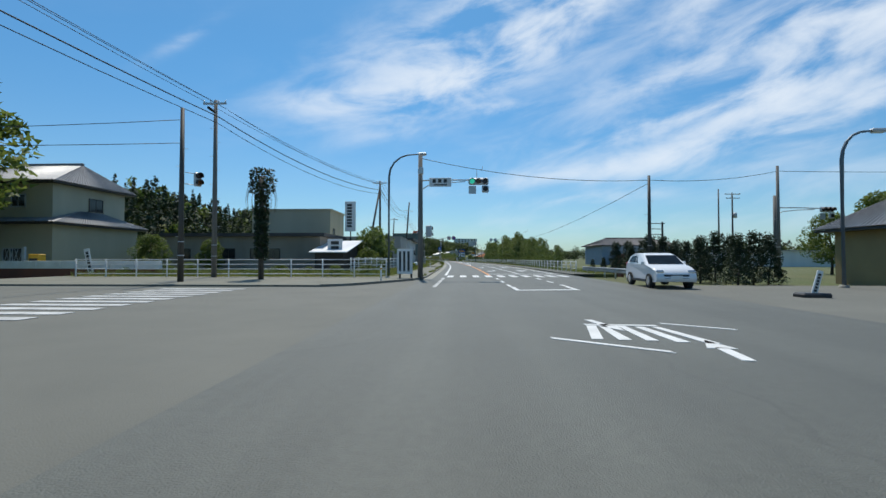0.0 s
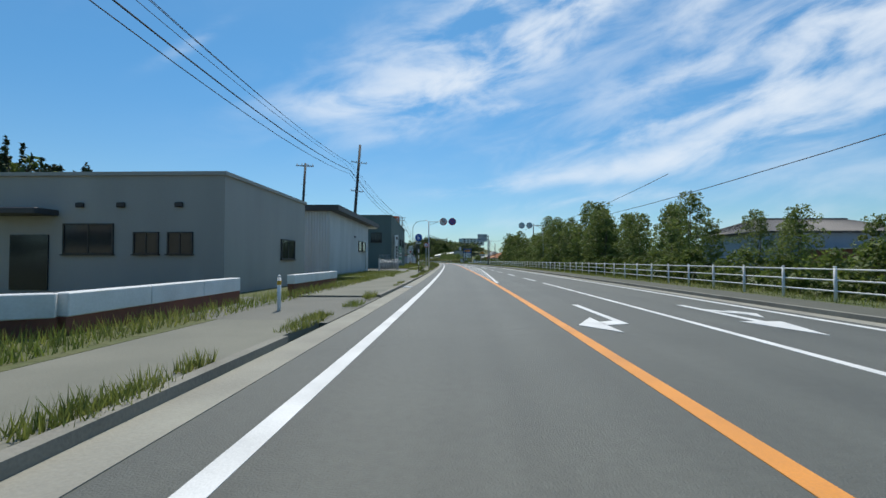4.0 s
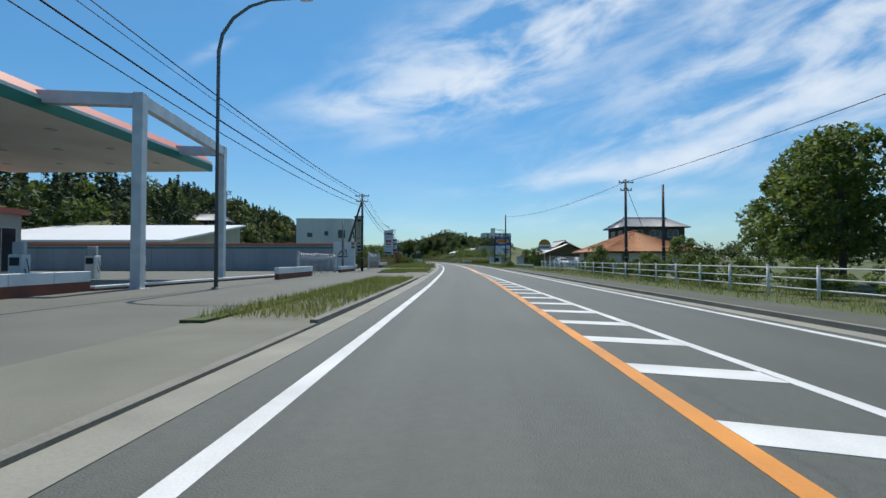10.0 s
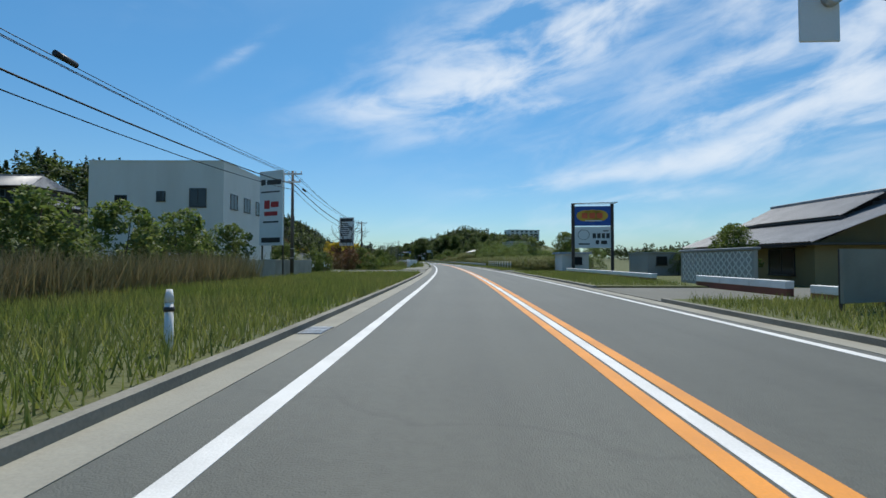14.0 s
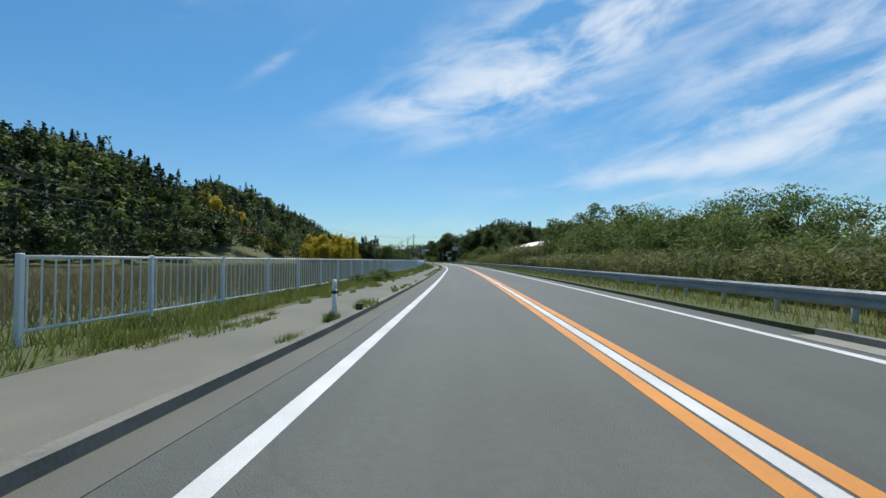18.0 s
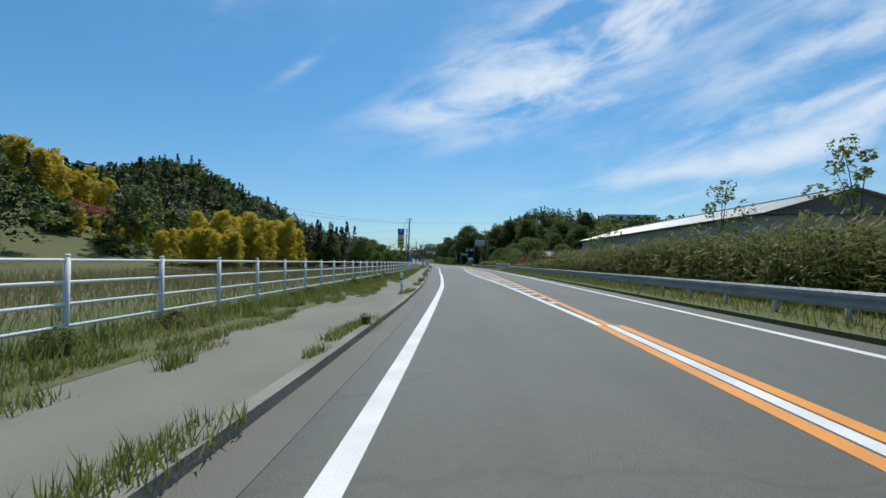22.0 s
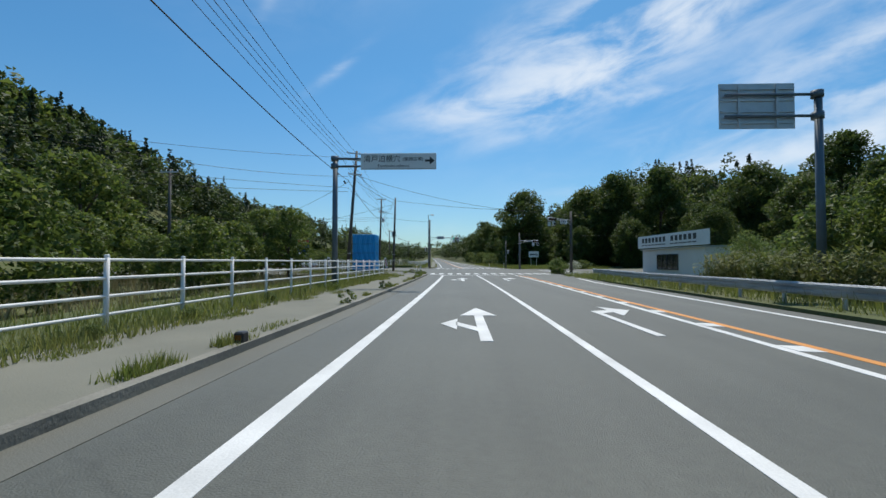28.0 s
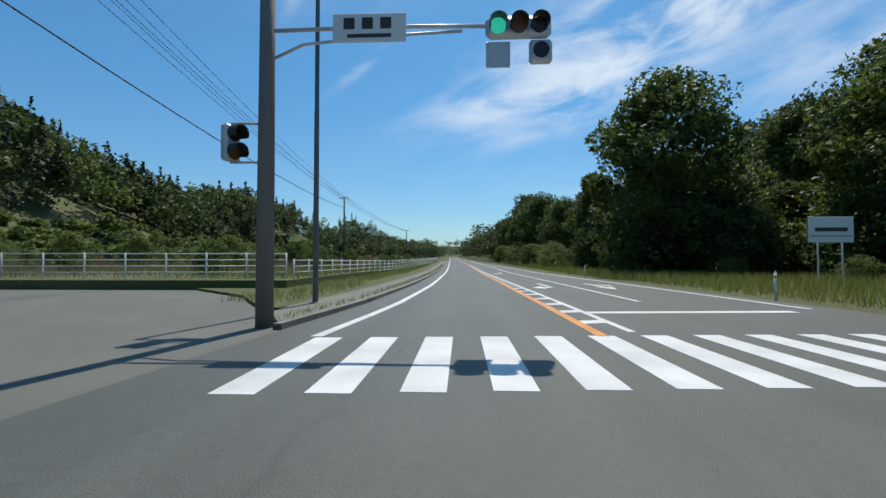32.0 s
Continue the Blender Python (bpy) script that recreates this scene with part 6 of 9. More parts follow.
g = random.Random(11)
leafy, dark, fresh = [], [], []
for i in range(9500):
    left = i % 3 != 0
    s, lat = g.uniform(90, 900), (-g.uniform(42, 185) if left else g.uniform(30, 110))
    if not left and s < 545:
        continue
    p = at(s, lat)
    if 225 < s < 310 and -78 < lat < -40 and lat > -0.654 * (s - 189) - 13:
        # low scrub on the open slope below the old house
        if g.random() < 0.8:
            leafy.append((p.x, p.y, g.uniform(1.6, 3.0), g.uniform(1.8, 3.0), False))
        continue
    if 438 < s < 502 and -93 < lat < -46 and lat < -0.62 * (s - 345) + 8:
        # open slope with low scrub round the hut
        if g.random() < 0.6:
            fresh.append((p.x, p.y, g.uniform(1.4, 2.8), g.uniform(1.8, 3.0), False))
        continue
    z = land(p.x, p.y) + 0.16 - rise(s)
    if left and 540 < s < 730 and 0.1 < z < 5.5:
        # open slope past the second crossing, all low scrub
        for _ in range(3):
            q = at(s + g.uniform(-5, 5), lat + g.uniform(-5, 5))
            (fresh, leafy)[g.random() < 0.4].append((q.x, q.y, g.uniform(0.9, 2.3), g.uniform(1.5, 2.8), False))
        continue
    if z < 2.2 or (not left and z < 1.2) or g.random() > (0.85 if s < 720 else 0.5) or (lat < -150 and g.random() < 0.75) or (s > 700 and abs(lat) > 120):
        continue
    h = g.uniform(8, 12.5)
    if g.random() < (0.75 if left and s < 260 else 0.42 if left and s < 560 else 0.18):
        dark.append((p.x, p.y, h * 1.2, 2.5, True))
    else:
        (fresh if g.random() < 0.22 else leafy).append((p.x, p.y, h, g.uniform(3.4, 5.2), False))
# far woods at the end of the road and behind the houses
for i in range(900):
    s, lat = (g.uniform(820, 1200), g.choice((-1, 1)) * g.uniform(13, 70)) if i % 2 else (g.uniform(1195, 1420), g.uniform(-200, 200))
    if abs(lat) > (13 if s < 1195 else 0):
        p = at(s, lat)
        leafy.append((p.x, p.y, g.uniform(8, 13), g.uniform(4.5, 7.5), False))
for i in range(190):
    s, lat = (g.uniform(690, 1100), g.uniform(11, 24)) if i % 2 else (g.uniform(720, 1100), -g.uniform(12, 30))
    p = at(s, lat)
    leafy.append((p.x, p.y, g.uniform(10, 16) if lat > 0 else g.uniform(6, 11), g.uniform(3.8, 6.0), False))
for i in range(520):
    s = g.uniform(-120, 560)
    lat = g.uniform(150, 210) if i % 2 or s > 230 else -g.uniform(95, 200)
    p = at(s, lat)
    (dark if i % 3 == 0 else leafy).append((p.x, p.y, g.uniform(7, 12), g.uniform(4, 6.5), i % 3 == 0))
# the edge of the wood beside the fields and before the second crossing
for s0, s1, l0, l1, n, share in ((300, 432, -78, -62, 90, 0.4), (470, 520, -50, -29, 75, 0.4), (476, 500, -30, -24, 14, 0.9), (560, 700, -76, -60, 60, 0.15), (660, 760, -40, -26, 20, 0.1)):
    for i in range(n):
        s, lat = g.uniform(s0, s1), g.uniform(l0, l1)
        p = at(s, lat)
        if g.random() < share:
            dark.append((p.x, p.y, g.uniform(8, 12.5), 2.4, True))
        else:
            leafy.append((p.x, p.y, g.uniform(5, 9.5), g.uniform(3.0, 4.4), False))
wood("broadleaf_wood", LEAF_WOOD, leafy, "mixed broadleaf wood that covers the hills")
wood("fresh_wood", LEAF, fresh, "brighter green crowns among the hill woods")
wood("conifer_wood", LEAF_DARK, dark, "dark conifers in the hill woods", per=70)


def blades(name, areas, mat_, label, tall=0.26, seed=3, leaves=0):
    """Grass as thin bent blades, reeds with side leaves: areas are (s0, s1, lat0, lat1, count, height factor, base height)."""
    q = np.random.default_rng(seed)
    vs = []
    for s0, s1, l0, l1, count, hf, z0 in areas:
        for s in q.uniform(s0, s1, int(count * 1.5)):
            lo, hi = (l0(s) if callable(l0) else l0), (l1(s) if callable(l1) else l1)
            p = at(float(s), float(q.uniform(min(lo, hi), max(lo, hi))), z0)
            a, h = q.uniform(0, math.tau), tall * hf * q.uniform(0.4, 1.3)
            w = 0.007 + 0.016 * min(h, 1.2)
            ca, sa = math.cos(a), math.sin(a)
            lean = h * q.uniform(0.1, 0.6)
            b_ = q.uniform(0, math.tau)
            if leaves:
                lean *= 0.45
                w *= 0.6
            vs.append(((p.x - ca * w, p.y - sa * w, p.z), (p.x + ca * w, p.y + sa * w, p.z), (p.x + math.cos(b_) * lean, p.y + math.sin(b_) * lean, p.z + h)))
            for _ in range(leaves):
                f = q.uniform(0.35, 0.97)
                x, y, z = p.x + math.cos(b_) * lean * f, p.y + math.sin(b_) * lean * f, p.z + h * f
                c, d, e = q.uniform(0, math.tau), q.uniform(0.18, 0.42), q.uniform(0.02, 0.045)
                dx, dy = math.cos(c), math.sin(c)
                vs.append(((x + dy * e, y - dx * e, z), (x - dy * e, y + dx * e, z + 0.02), (x + dx * d, y + dy * d, z + q.uniform(-0.12, 0.3))))
    v = np.array(vs).reshape(-1, 3)
    tagged(new(name, mesh_np(name, v, np.arange(len(v)).reshape(-1, 3), mat_)), label, "grass", kind="stuff")


blades("verge_grass", [(28, 31, -26, -5.2, 5200, 2.0, -0.05), (30, 62, -7.6, -5.0, 6000, 0.9, 0.09), (31, 40, -30, -8, 6000, 1.8, -0.05), (30, 58, -7.6, -6.2, 2600, 1.0, 0.09), (84, 100, -9.2, -5.6, 2200, 0.8, 0.09), (119, 148, -9.5, -7.0, 6500, 1.0, 0.09), (143.5, 147.5, -5.2, -3.4, 700, 0.9, 0.08), (144, 149, -6.6, -3.6, 2200, 0.9, 0.05), (147, 152, -9.2, -5.0, 3000, 1.0, 0.05), (150, 156.5, -11.6, -7.2, 4200, 1.3, 0.05),
                       (196, 206, -7.2, lambda s: left_kerb(s) - 0.2, 6500, 0.8, 0.09), (164.3, 183.7, -5.3, lambda s: left_kerb(s) - 0.2, 5200, 0.75, 0.09), (221, 246, -11.5, lambda s: left_kerb(s) - 0.2, 22000, 1.15, 0.09), (246, 262, -11.5, lambda s: left_kerb(s) - 0.2, 9000, 1.1, 0.09), (276, 292, -11, -5.9, 6500, 1.2, 0.09),
                       (292, 437, -6.2, -4.6, 15000, 1.0, 0.09), (298, 437, lambda s: FENCE_FOOT(s) - 0.4, lambda s: FENCE_FOOT(s) + 1.0, 16000, 1.0, 0.07), (458, 514, lambda s: FENCE_FOOT(s) - 0.4, lambda s: FENCE_FOOT(s) + 0.9, 5000, 1.0, 0.07), (30, 84, -6.2, -5.0, 4500, 0.9, 0.07), (437, 517, -8, -5.0, 9000, 1.1, 0.09), (358, 452, -32, -7, 15000, 2.0, -0.12), (290, 520, -9, -6, 9000, 1.6, -0.05), (573, 640, -14, -7.7, 9000, 1.3, 0.42), (574, 640, -7.5, -5.2, 5000, 1.0, 0.09), (219.5, 234, lambda s: right_kerb(s) + 0.3, 11, 6500, 0.9, 0.1), (241.5, 262, lambda s: right_kerb(s) + 0.3, 10.6, 6500, 0.9, 0.1), (564, 574, -7, -4.6, 700, 1.0, 0.1), (560, 640, lambda s: left_kerb(s) - 0.5, lambda s: left_kerb(s) - 0.16, 1500, 0.5, 0.12), (519, 545, lambda s: WEST_EDGE(s) - 0.6, lambda s: WEST_EDGE(s) - 0.15, 900, 0.7, 0.12), (524, 536, -9.5, -8.6, 350, 0.7, 0.12), (519, 530, -16, -10.5, 1600, 1.0, 0.12),
                       (300, 440, lambda s: right_kerb(s) + 0.1, 8.6, 11000, 1.2, 0.08), (300, 440, 8.4, 12, 9000, 2.4, 0.0), (247, 268, 6.5, 11, 5000, 0.7, 0.09), (274, 300, 6.2, 9, 5000, 0.8, 0.09), (457, 515, 8.6, 13, 9000, 1.6, 0.08),
                       (34, 212, lambda s: right_kerb(s) + 1.6, 12.5, 15000, 0.9, 0.09), (553, 640, 11, 17, 12000, 2.2, -0.05), (553, 600, 16, 27, 14000, 2.2, -0.05), (150, 158, -16, -10.5, 900, 1.0, 0.03), (521.4, 524.9, -5.12, -4.9, 260, 0.6, 0.1), (525.4, 526.8, -12.5, -8.0, 1500, 0.9, 0.1), (522, 530, -15.5, -11.6, 2600, 1.3, 0.08), (519.4, 523.4, -3.6, -2.9, 420, 0.8, 0.1)], GRASS, "rough green grass and weeds beside the road")
blades("dry_grass", [(292, 352, -24, -6.6, 22000, 2.0, -0.1), (276, 440, -60, -12, 14000, 2.2, -0.1), (221, 247, -13.6, -11.4, 8000, 3.4, 0.0), (360, 455, -30, -7, 9000, 1.6, -0.1), (462, 517, -24, -8, 7000, 1.7, -0.1), (222, 250, -30, -13, 6000, 2.4, -0.1), (573, 640, -40, -8, 7000, 1.8, 0.4), (573, 700, -50, -20, 12000, 2.6, 0.3), (150, 156, -14, -8, 900, 1.6, 0.0)], DRYGRASS, "tall dry grass on the fields", 0.42, 9)
blades("reeds", [(270, 352, lambda s: right_kerb(s) + 2.6, 13.5, 9000, 1.0, -0.05), (352, 372, lambda s: right_kerb(s) + 2.8, 14.5, 5500, 1.95, -0.05), (366, 398, lambda s: right_kerb(s) + 2.8, 14, 6500, 1.4, -0.05), (392, 417, lambda s: right_kerb(s) + 2.8, 14, 4500, 1.35, -0.05), (340, 425, lambda s: right_kerb(s) + 2.4, 11, 6000, 0.9, -0.05), (417, 446, lambda s: right_kerb(s) + 2.8, 12, 3500, 0.6, -0.05), (458, 500, lambda s: right_kerb(s) + 2.6, 14, 5000, 0.9, 0.0)], REED, "tall olive reeds on the bank", 1.5, 15, 7)


def tufts(s0, s1, n, lo, hi, seed):
    """Small areas of grass for blades(): clumps between two offsets."""
    q = random.Random(seed)
    out_ = []
    for _ in range(n):
        s = q.uniform(s0, s1)
        if 436 < s < 458:
            continue
        u, r = q.uniform(lo(s), hi(s)), q.uniform(0.08, 0.42)
        out_.append((s - r * 1.6, s + r * 1.6, u - r * 0.6, u + r * 0.6, int(40 + 330 * r), q.uniform(0.4, 0.95), 0.07))
    return out_


blades("sidewalk_weeds", tufts(298, 436, 330, lambda s: left_kerb(s) - 2.9, lambda s: left_kerb(s) - 1.5, 4) + tufts(298, 517, 110, lambda s: left_kerb(s) - 0.34, lambda s: left_kerb(s) - 0.16, 5)
       + tufts(84, 150, 60, lambda s: left_kerb(s) - 0.4, lambda s: left_kerb(s) - 0.16, 6) + tufts(84, 150, 40, lambda s: left_kerb(s) - 2.9, lambda s: left_kerb(s) - 2.0, 7)
       + tufts(458, 517, 50, lambda s: left_kerb(s) - 2.7, lambda s: left_kerb(s) - 1.6, 8) + tufts(30, 84, 30, lambda s: left_kerb(s) - 0.36, lambda s: left_kerb(s) - 0.16, 10), GRASS, "weeds that break through the sidewalk", 0.2, 12)
for i in range(26):
    s = rng.uniform(84, 520)
    if 150 < s < 198 or 212 < s < 230 or 260 < s < 290:
        continue
    plant("weed", s, left_kerb(s) - rng.uniform(0.15, 0.5), rng.uniform(0.25, 0.6), i, 0.08)
for s, lat, size in ((96.5, -3.3, 0.9), (97.2, -3.5, 0.7), (117, -3.4, 0.8), (121, -3.3, 0.7), (134, -3.6, 1.0), (128, -3.4, 0.8)):
    plant("weed", s, lat, size, int(s), 0.1)

# ---- poles, cables, lamps ----
def utility_pole(s, lat, h, label, mat_=None, r=0.16, arms=(), can=False, brace=None, lean=0.0, steps=True):
    """A tapered pole; arms: (height, half width, turn); can: a transformer; brace: foot offset of a leaning strut."""
    mat_ = mat_ or POLE
    root = thing("utility_pole", stand(s, lat) @ Matrix.Rotation(radians(lean), 4, "Y"), label, "utility pole")
    part("shaft", tube(shape(), (0, 0, -0.4), (0, 0, h), r, r * 0.62, 12), mat_, root)
    for z in (1.4, 2.1):
        part("band", tube(shape(), (0, 0, z), (0, 0, z + 0.05), r * 1.02, r * 1.01, 12), GALV, root)
    if steps:
        for i in range(int((h - 3) / 0.9)):
            z = 2.4 + i * 0.9
            sx = 1 if i % 2 else -1
            part("step_bolt", tube(shape(), (sx * r * 0.6, 0, z), (sx * (r + 0.16), 0, z), 0.012, n=5), GALV, root)
    for z, hw, turn in arms:
        m = Matrix.Rotation(radians(turn), 4, "Z")
        arm = part("crossarm", box(shape(), -hw, hw, -0.05 - r * 0.7, 0.05 - r * 0.7, z - 0.05, z + 0.05, m), GALV, root)
        for u in (-0.92, -0.35, 0.35, 0.92):
            p = m @ Vector((hw * u, -r * 0.7, z + 0.05))
            part("insulator", tube(shape(), p, p + Vector((0, 0, 0.16)), 0.05, 0.03, 8), WHITE, arm)
    if can:
        part("transformer", tube(shape(), (r + 0.26, 0, h * 0.66), (r + 0.26, 0, h * 0.66 + 0.75), 0.24, n=14), GALV, root)
        part("bracket", box(shape(), 0, r + 0.3, -0.04, 0.04, h * 0.66 + 0.1, h * 0.66 + 0.18), GALV, root)
    if brace:
        part("brace", tube(shape(), (brace[0], brace[1], -0.3), (0, 0, h * 0.93), r * 0.85, r * 0.6, 10), mat_, root)
    return root


def cable(a, b, sag, r=0.014, label="sagging black overhead cable"):
    a, b = Vector(a), Vector(b)
    pts = []
    for i in range(15):
        u = i / 14
        p = a.lerp(b, u)
        p.z -= sag * 4 * u * (1 - u)
        pts.append(p)
    return tagged(part("overhead_cable", pipe(shape(), pts, r, 5), CABLE), label, "cable", "overhead cables")




def arms_at(h, n=2, hw=0.75):
    return tuple((h - 0.25 - 0.6 * i, hw - 0.12 * i, 0) for i in range(n))


utility_pole(22, -14.4, 9.0, "dark pole with pedestrian signal at the crossing", POLE_DARK, 0.15)
utility_pole(27.5, -15.8, 11.4, "tall pale concrete pole beside the fence", POLE, 0.17, arms_at(11.4, 1))
utility_pole(50, -9.3, 10.1, "dark pole with a leaning strut", POLE_DARK, 0.16, arms_at(10.1, 1), brace=(-1.2, -2.6))
utility_pole(91, -13.5, 9.6, "dark pole behind the white shed", POLE_DARK, 0.15, arms_at(9.6, 1), lean=3)
utility_pole(104, -12, 14.6, "tall dark pole rising behind the shed roof", POLE_DARK, 0.22, ((12.5, 0.9, 20), (9.2, 0.7, 20)), lean=4)
utility_pole(147, -10.6, 10.5, "concrete pole beside the works hall", POLE, 0.15, arms_at(10.5, 2))
utility_pole(203, -10.2, 8.3, "dark pole held by a leaning strut", POLE_DARK, 0.16, arms_at(8.3, 2), brace=(-2.6, 0.4))
utility_pole(201, -11.8, 5.4, "short pale pole beside the gate", POLE, 0.12, steps=False)
utility_pole(254.5, -12.2, 8.0, "dark pole beside the billboard", POLE_DARK, 0.15, arms_at(8.0, 2))
utility_pole(286, -12.4, 6.9, "dark pole above the flowering bushes", POLE_DARK, 0.14, arms_at(6.9, 1))
utility_pole(485.5, -9.2, 12.7, "tall pole with a cluster of lamps on top", POLE_DARK, 0.2, ((12.3, 0.8, 0), (11.6, 0.6, 0)), lean=2.5)
utility_pole(524.6, -11.2, 12.9, "tall dark pole with many crossarms", POLE_DARK, 0.2, ((12.6, 1.0, 10), (11.9, 1.0, 10), (10.4, 0.7, 10)), lean=4)
utility_pole(532, -7.3, 9.0, "dark pole with the pedestrian signal", POLE_DARK, 0.15, lean=1.5)
utility_pole(560, -13, 12.9, "tall dark pole with a work platform", POLE_DARK, 0.2, ((12.7, 0.8, 0), (10.4, 0.9, 60)), can=True, lean=1.5)
utility_pole(620, -17.6, 11.0, "far pole on the open slope", POLE_DARK, 0.18, arms_at(11, 1))
utility_pole(690, -15, 10.0, "far pole on the open slope", POLE_DARK, 0.18, arms_at(10, 1))
utility_pole(30, 12.4, 6.8, "dark pole beside the conifers", POLE_DARK, 0.14)
utility_pole(34, 23.5, 8.2, "concrete pole at the corner", POLE, 0.15)
utility_pole(66, 40, 11, "far pole with double crossarms", POLE_DARK, 0.15, arms_at(11, 2, 1.1), can=True)
utility_pole(66, 38, 11.5, "far pole behind the conifers", POLE_DARK, 0.14)
utility_pole(136, 15.0, 8.0, "dark pole among the young trees", POLE_DARK, 0.13, steps=False)
utility_pole(190, 12.8, 7.4, "dark pole in front of the orange roof", POLE_DARK, 0.13, arms_at(7.4, 2, 0.55))
utility_pole(186.5, 14.0, 6.4, "second dark pole near the orange roof", POLE_DARK, 0.12, steps=False)
utility_pole(551, 11.2, 6.0, "grey pole with a signal arm", POLE, 0.14)
utility_pole(557.2, 9.9, 5.0, "grey pole with a pedestrian signal", POLE, 0.12)
utility_pole(515, -24, 9.0, "far pole behind the crossing", POLE_DARK, 0.15, arms_at(9, 1))
utility_pole(498, -26, 9.0, "far pole on the grassy slope", POLE_DARK, 0.15, arms_at(9, 1))

# cables along the left side, pole to pole
line_poles = [(-40, -15, 11.0), (27.5, -15.8, 11.1), (50, -9.3, 9.8), (104, -12.3, 12.4), (147, -10.6, 10.2), (203, -10.2, 8.05), (254.5, -12.2, 7.7), (286, -12.4, 6.6), (330, -30, 7.0)]
for (s0, l0, z0), (s1, l1, z1) in zip(line_poles, line_poles[1:]):
    for k, (dl, dz, r) in enumerate(((-0.55, 0.15, 0.014), (0.0, 0.15, 0.014), (0.5, -0.15, 0.014), (0.15, -0.75, 0.032), (0.1, -1.15, 0.02))):
        cable(at(s0, l0 + dl, z0 + dz), at(s1, l1 + dl, z1 + dz), 0.35 + 0.008 * (s1 - s0) + 0.1 * k, r)
for a, b, sag in (((30, 12.4, 6.5), (27, -2.5, 7.4), 0.5), ((30, 12.4, 6.5), (34, 23.5, 7.8), 0.3), ((34, 23.5, 7.8), (30, 60, 8), 0.5), ((30, 12.4, 6.3), (120, 13, 6.5), 1.6), ((80, 12.5, 6.4), (136, 15, 7.8), 0.8), ((136, 15.0, 7.8), (190, 12.8, 7.2), 1.0),
                  ((190, 12.8, 7.2), (229.5, 8.9, 8.4), 0.7), ((190, 12.8, 7.0), (194, 16, 3.5), 0.1), ((22, -14.4, 8.4), (15, -60, 7.5), 0.8), ((22, -14.4, 7.2), (10, -60, 6.5), 0.8), ((532, -7.3, 8.7), (527, 12.3, 6.8), 0.35), ((524.6, -11.2, 10.6), (527, 12.3, 6.4), 0.9),
                  ((524.6, -11.2, 10.4), (532, -7.3, 8.4), 0.25), ((560, -13, 9.6), (560, -3.6, 8.6), 0.2), ((532, -7.3, 8.2), (560, -13, 9.0), 0.5), ((485.5, -9.2, 11.5), (430, -40, 12), 1.0), ((485.5, -9.2, 11.2), (435, -45, 12), 1.0), ((485.5, -9.2, 11.5), (470, 70, 13), 1.0), ((524.6, -11.2, 9.0), (480, -60, 9.5), 1.0),
                  ((524.6, -11.2, 8.6), (490, -60, 8.5), 1.0), ((551, 11.2, 5.8), (575, 60, 8), 0.6), ((560, -13, 9.4), (548, -70, 9.5), 0.8), ((560, -13, 9.2), (552, -70, 8.5), 0.9), ((560, -13, 8.8), (540, -70, 8.5), 0.9)):
    cable(at(*a), at(*b), sag, 0.018)
for dl, z0, z1 in ((-0.8, 12.6, 12.7), (0.0, 12.6, 12.7), (0.8, 12.6, 12.7), (-0.5, 11.6, 11.9), (0.4, 11.5, 11.9), (0.0, 9.6, 9.8)):
    cable(at(485.5, -9.2 + dl, z0), at(524.6, -11.2 + dl, z1), 0.5, 0.016 if z0 > 10 else 0.03)
    cable(at(524.6, -11.2 + dl, z1), at(560, -13 + dl * 0.8, z1 + (0.0 if z0 > 10 else -0.8)), 0.5, 0.014 if z0 > 10 else 0.03)
    cable(at(560, -13 + dl * 0.8, z1 + (0.0 if z0 > 10 else -0.8)), at(620, -17.6 + dl * 0.7, 10.8 - (0 if z0 > 10 else 1.5)), 0.8, 0.014 if z0 > 10 else 0.03)
    cable(at(620, -17.6 + dl * 0.7, 10.8), at(690, -15 + dl * 0.7, 9.8), 0.8, 0.014)
for s, l, z in ((26.5, -15.7, 10.6), (233, -11.2, 7.0), (522, -11, 9.2), (518, -10.8, 9.3), (257, -12.2, 7.0)):
    tagged(part("cable_closure", tube(shape(), at(s, l, z), at(s + 0.7, l, z - 0.05), 0.09, n=8), BLACK), "black splice box on the cables", "cable box")


def street_lamp(s, lat, h, reach, label):
    root = thing("street_lamp", stand(s, lat), label, "street lamp")
    part("base_plate", tube(shape(), (0, 0, -0.2), (0, 0, 0.12), 0.2, 0.18, 10), CONCRETE, root)
    if reach > 0.8:
        pts = [(0, 0, 0), (0, 0, h * 0.82)] + [(reach * (1 - math.cos(a)) * 0.75, 0, h * 0.82 + (h * 0.18) * math.sin(a)) for a in (0.35, 0.7, 1.05, 1.4)] + [(reach, 0, h + 0.02)]
    else:
        pts = [(0, 0, 0), (0, 0, h * 0.5), (0, 0, h), (reach, 0, h + 0.02)]
    part("pole", pipe(shape(), pts, 0.085, 8, 0.045), BLUEGREY, root)
    bm = box(shape(), reach - 0.05, reach + 0.55, -0.13, 0.13, h - 0.04, h + 0.12, bevel=0.04)
    head = part("lamp_head", bm, GALV, root)
    part("lens", box(shape(), reach + 0.02, reach + 0.48, -0.1, 0.1, h - 0.07, h - 0.043), WHITE_CLEAN, head)


street_lamp(31, -5.2, 8.6, 2.1, "tall street lamp with a curved arm")
street_lamp(173.5, -10.0, 12.0, 3.4, "tall street lamp with a curved arm")
street_lamp(564.3, -4.1, 10.3, 0.5, "straight street lamp beside the signal")
street_lamp(20, 16.5, 6.8, 1.3, "street lamp at the corner")


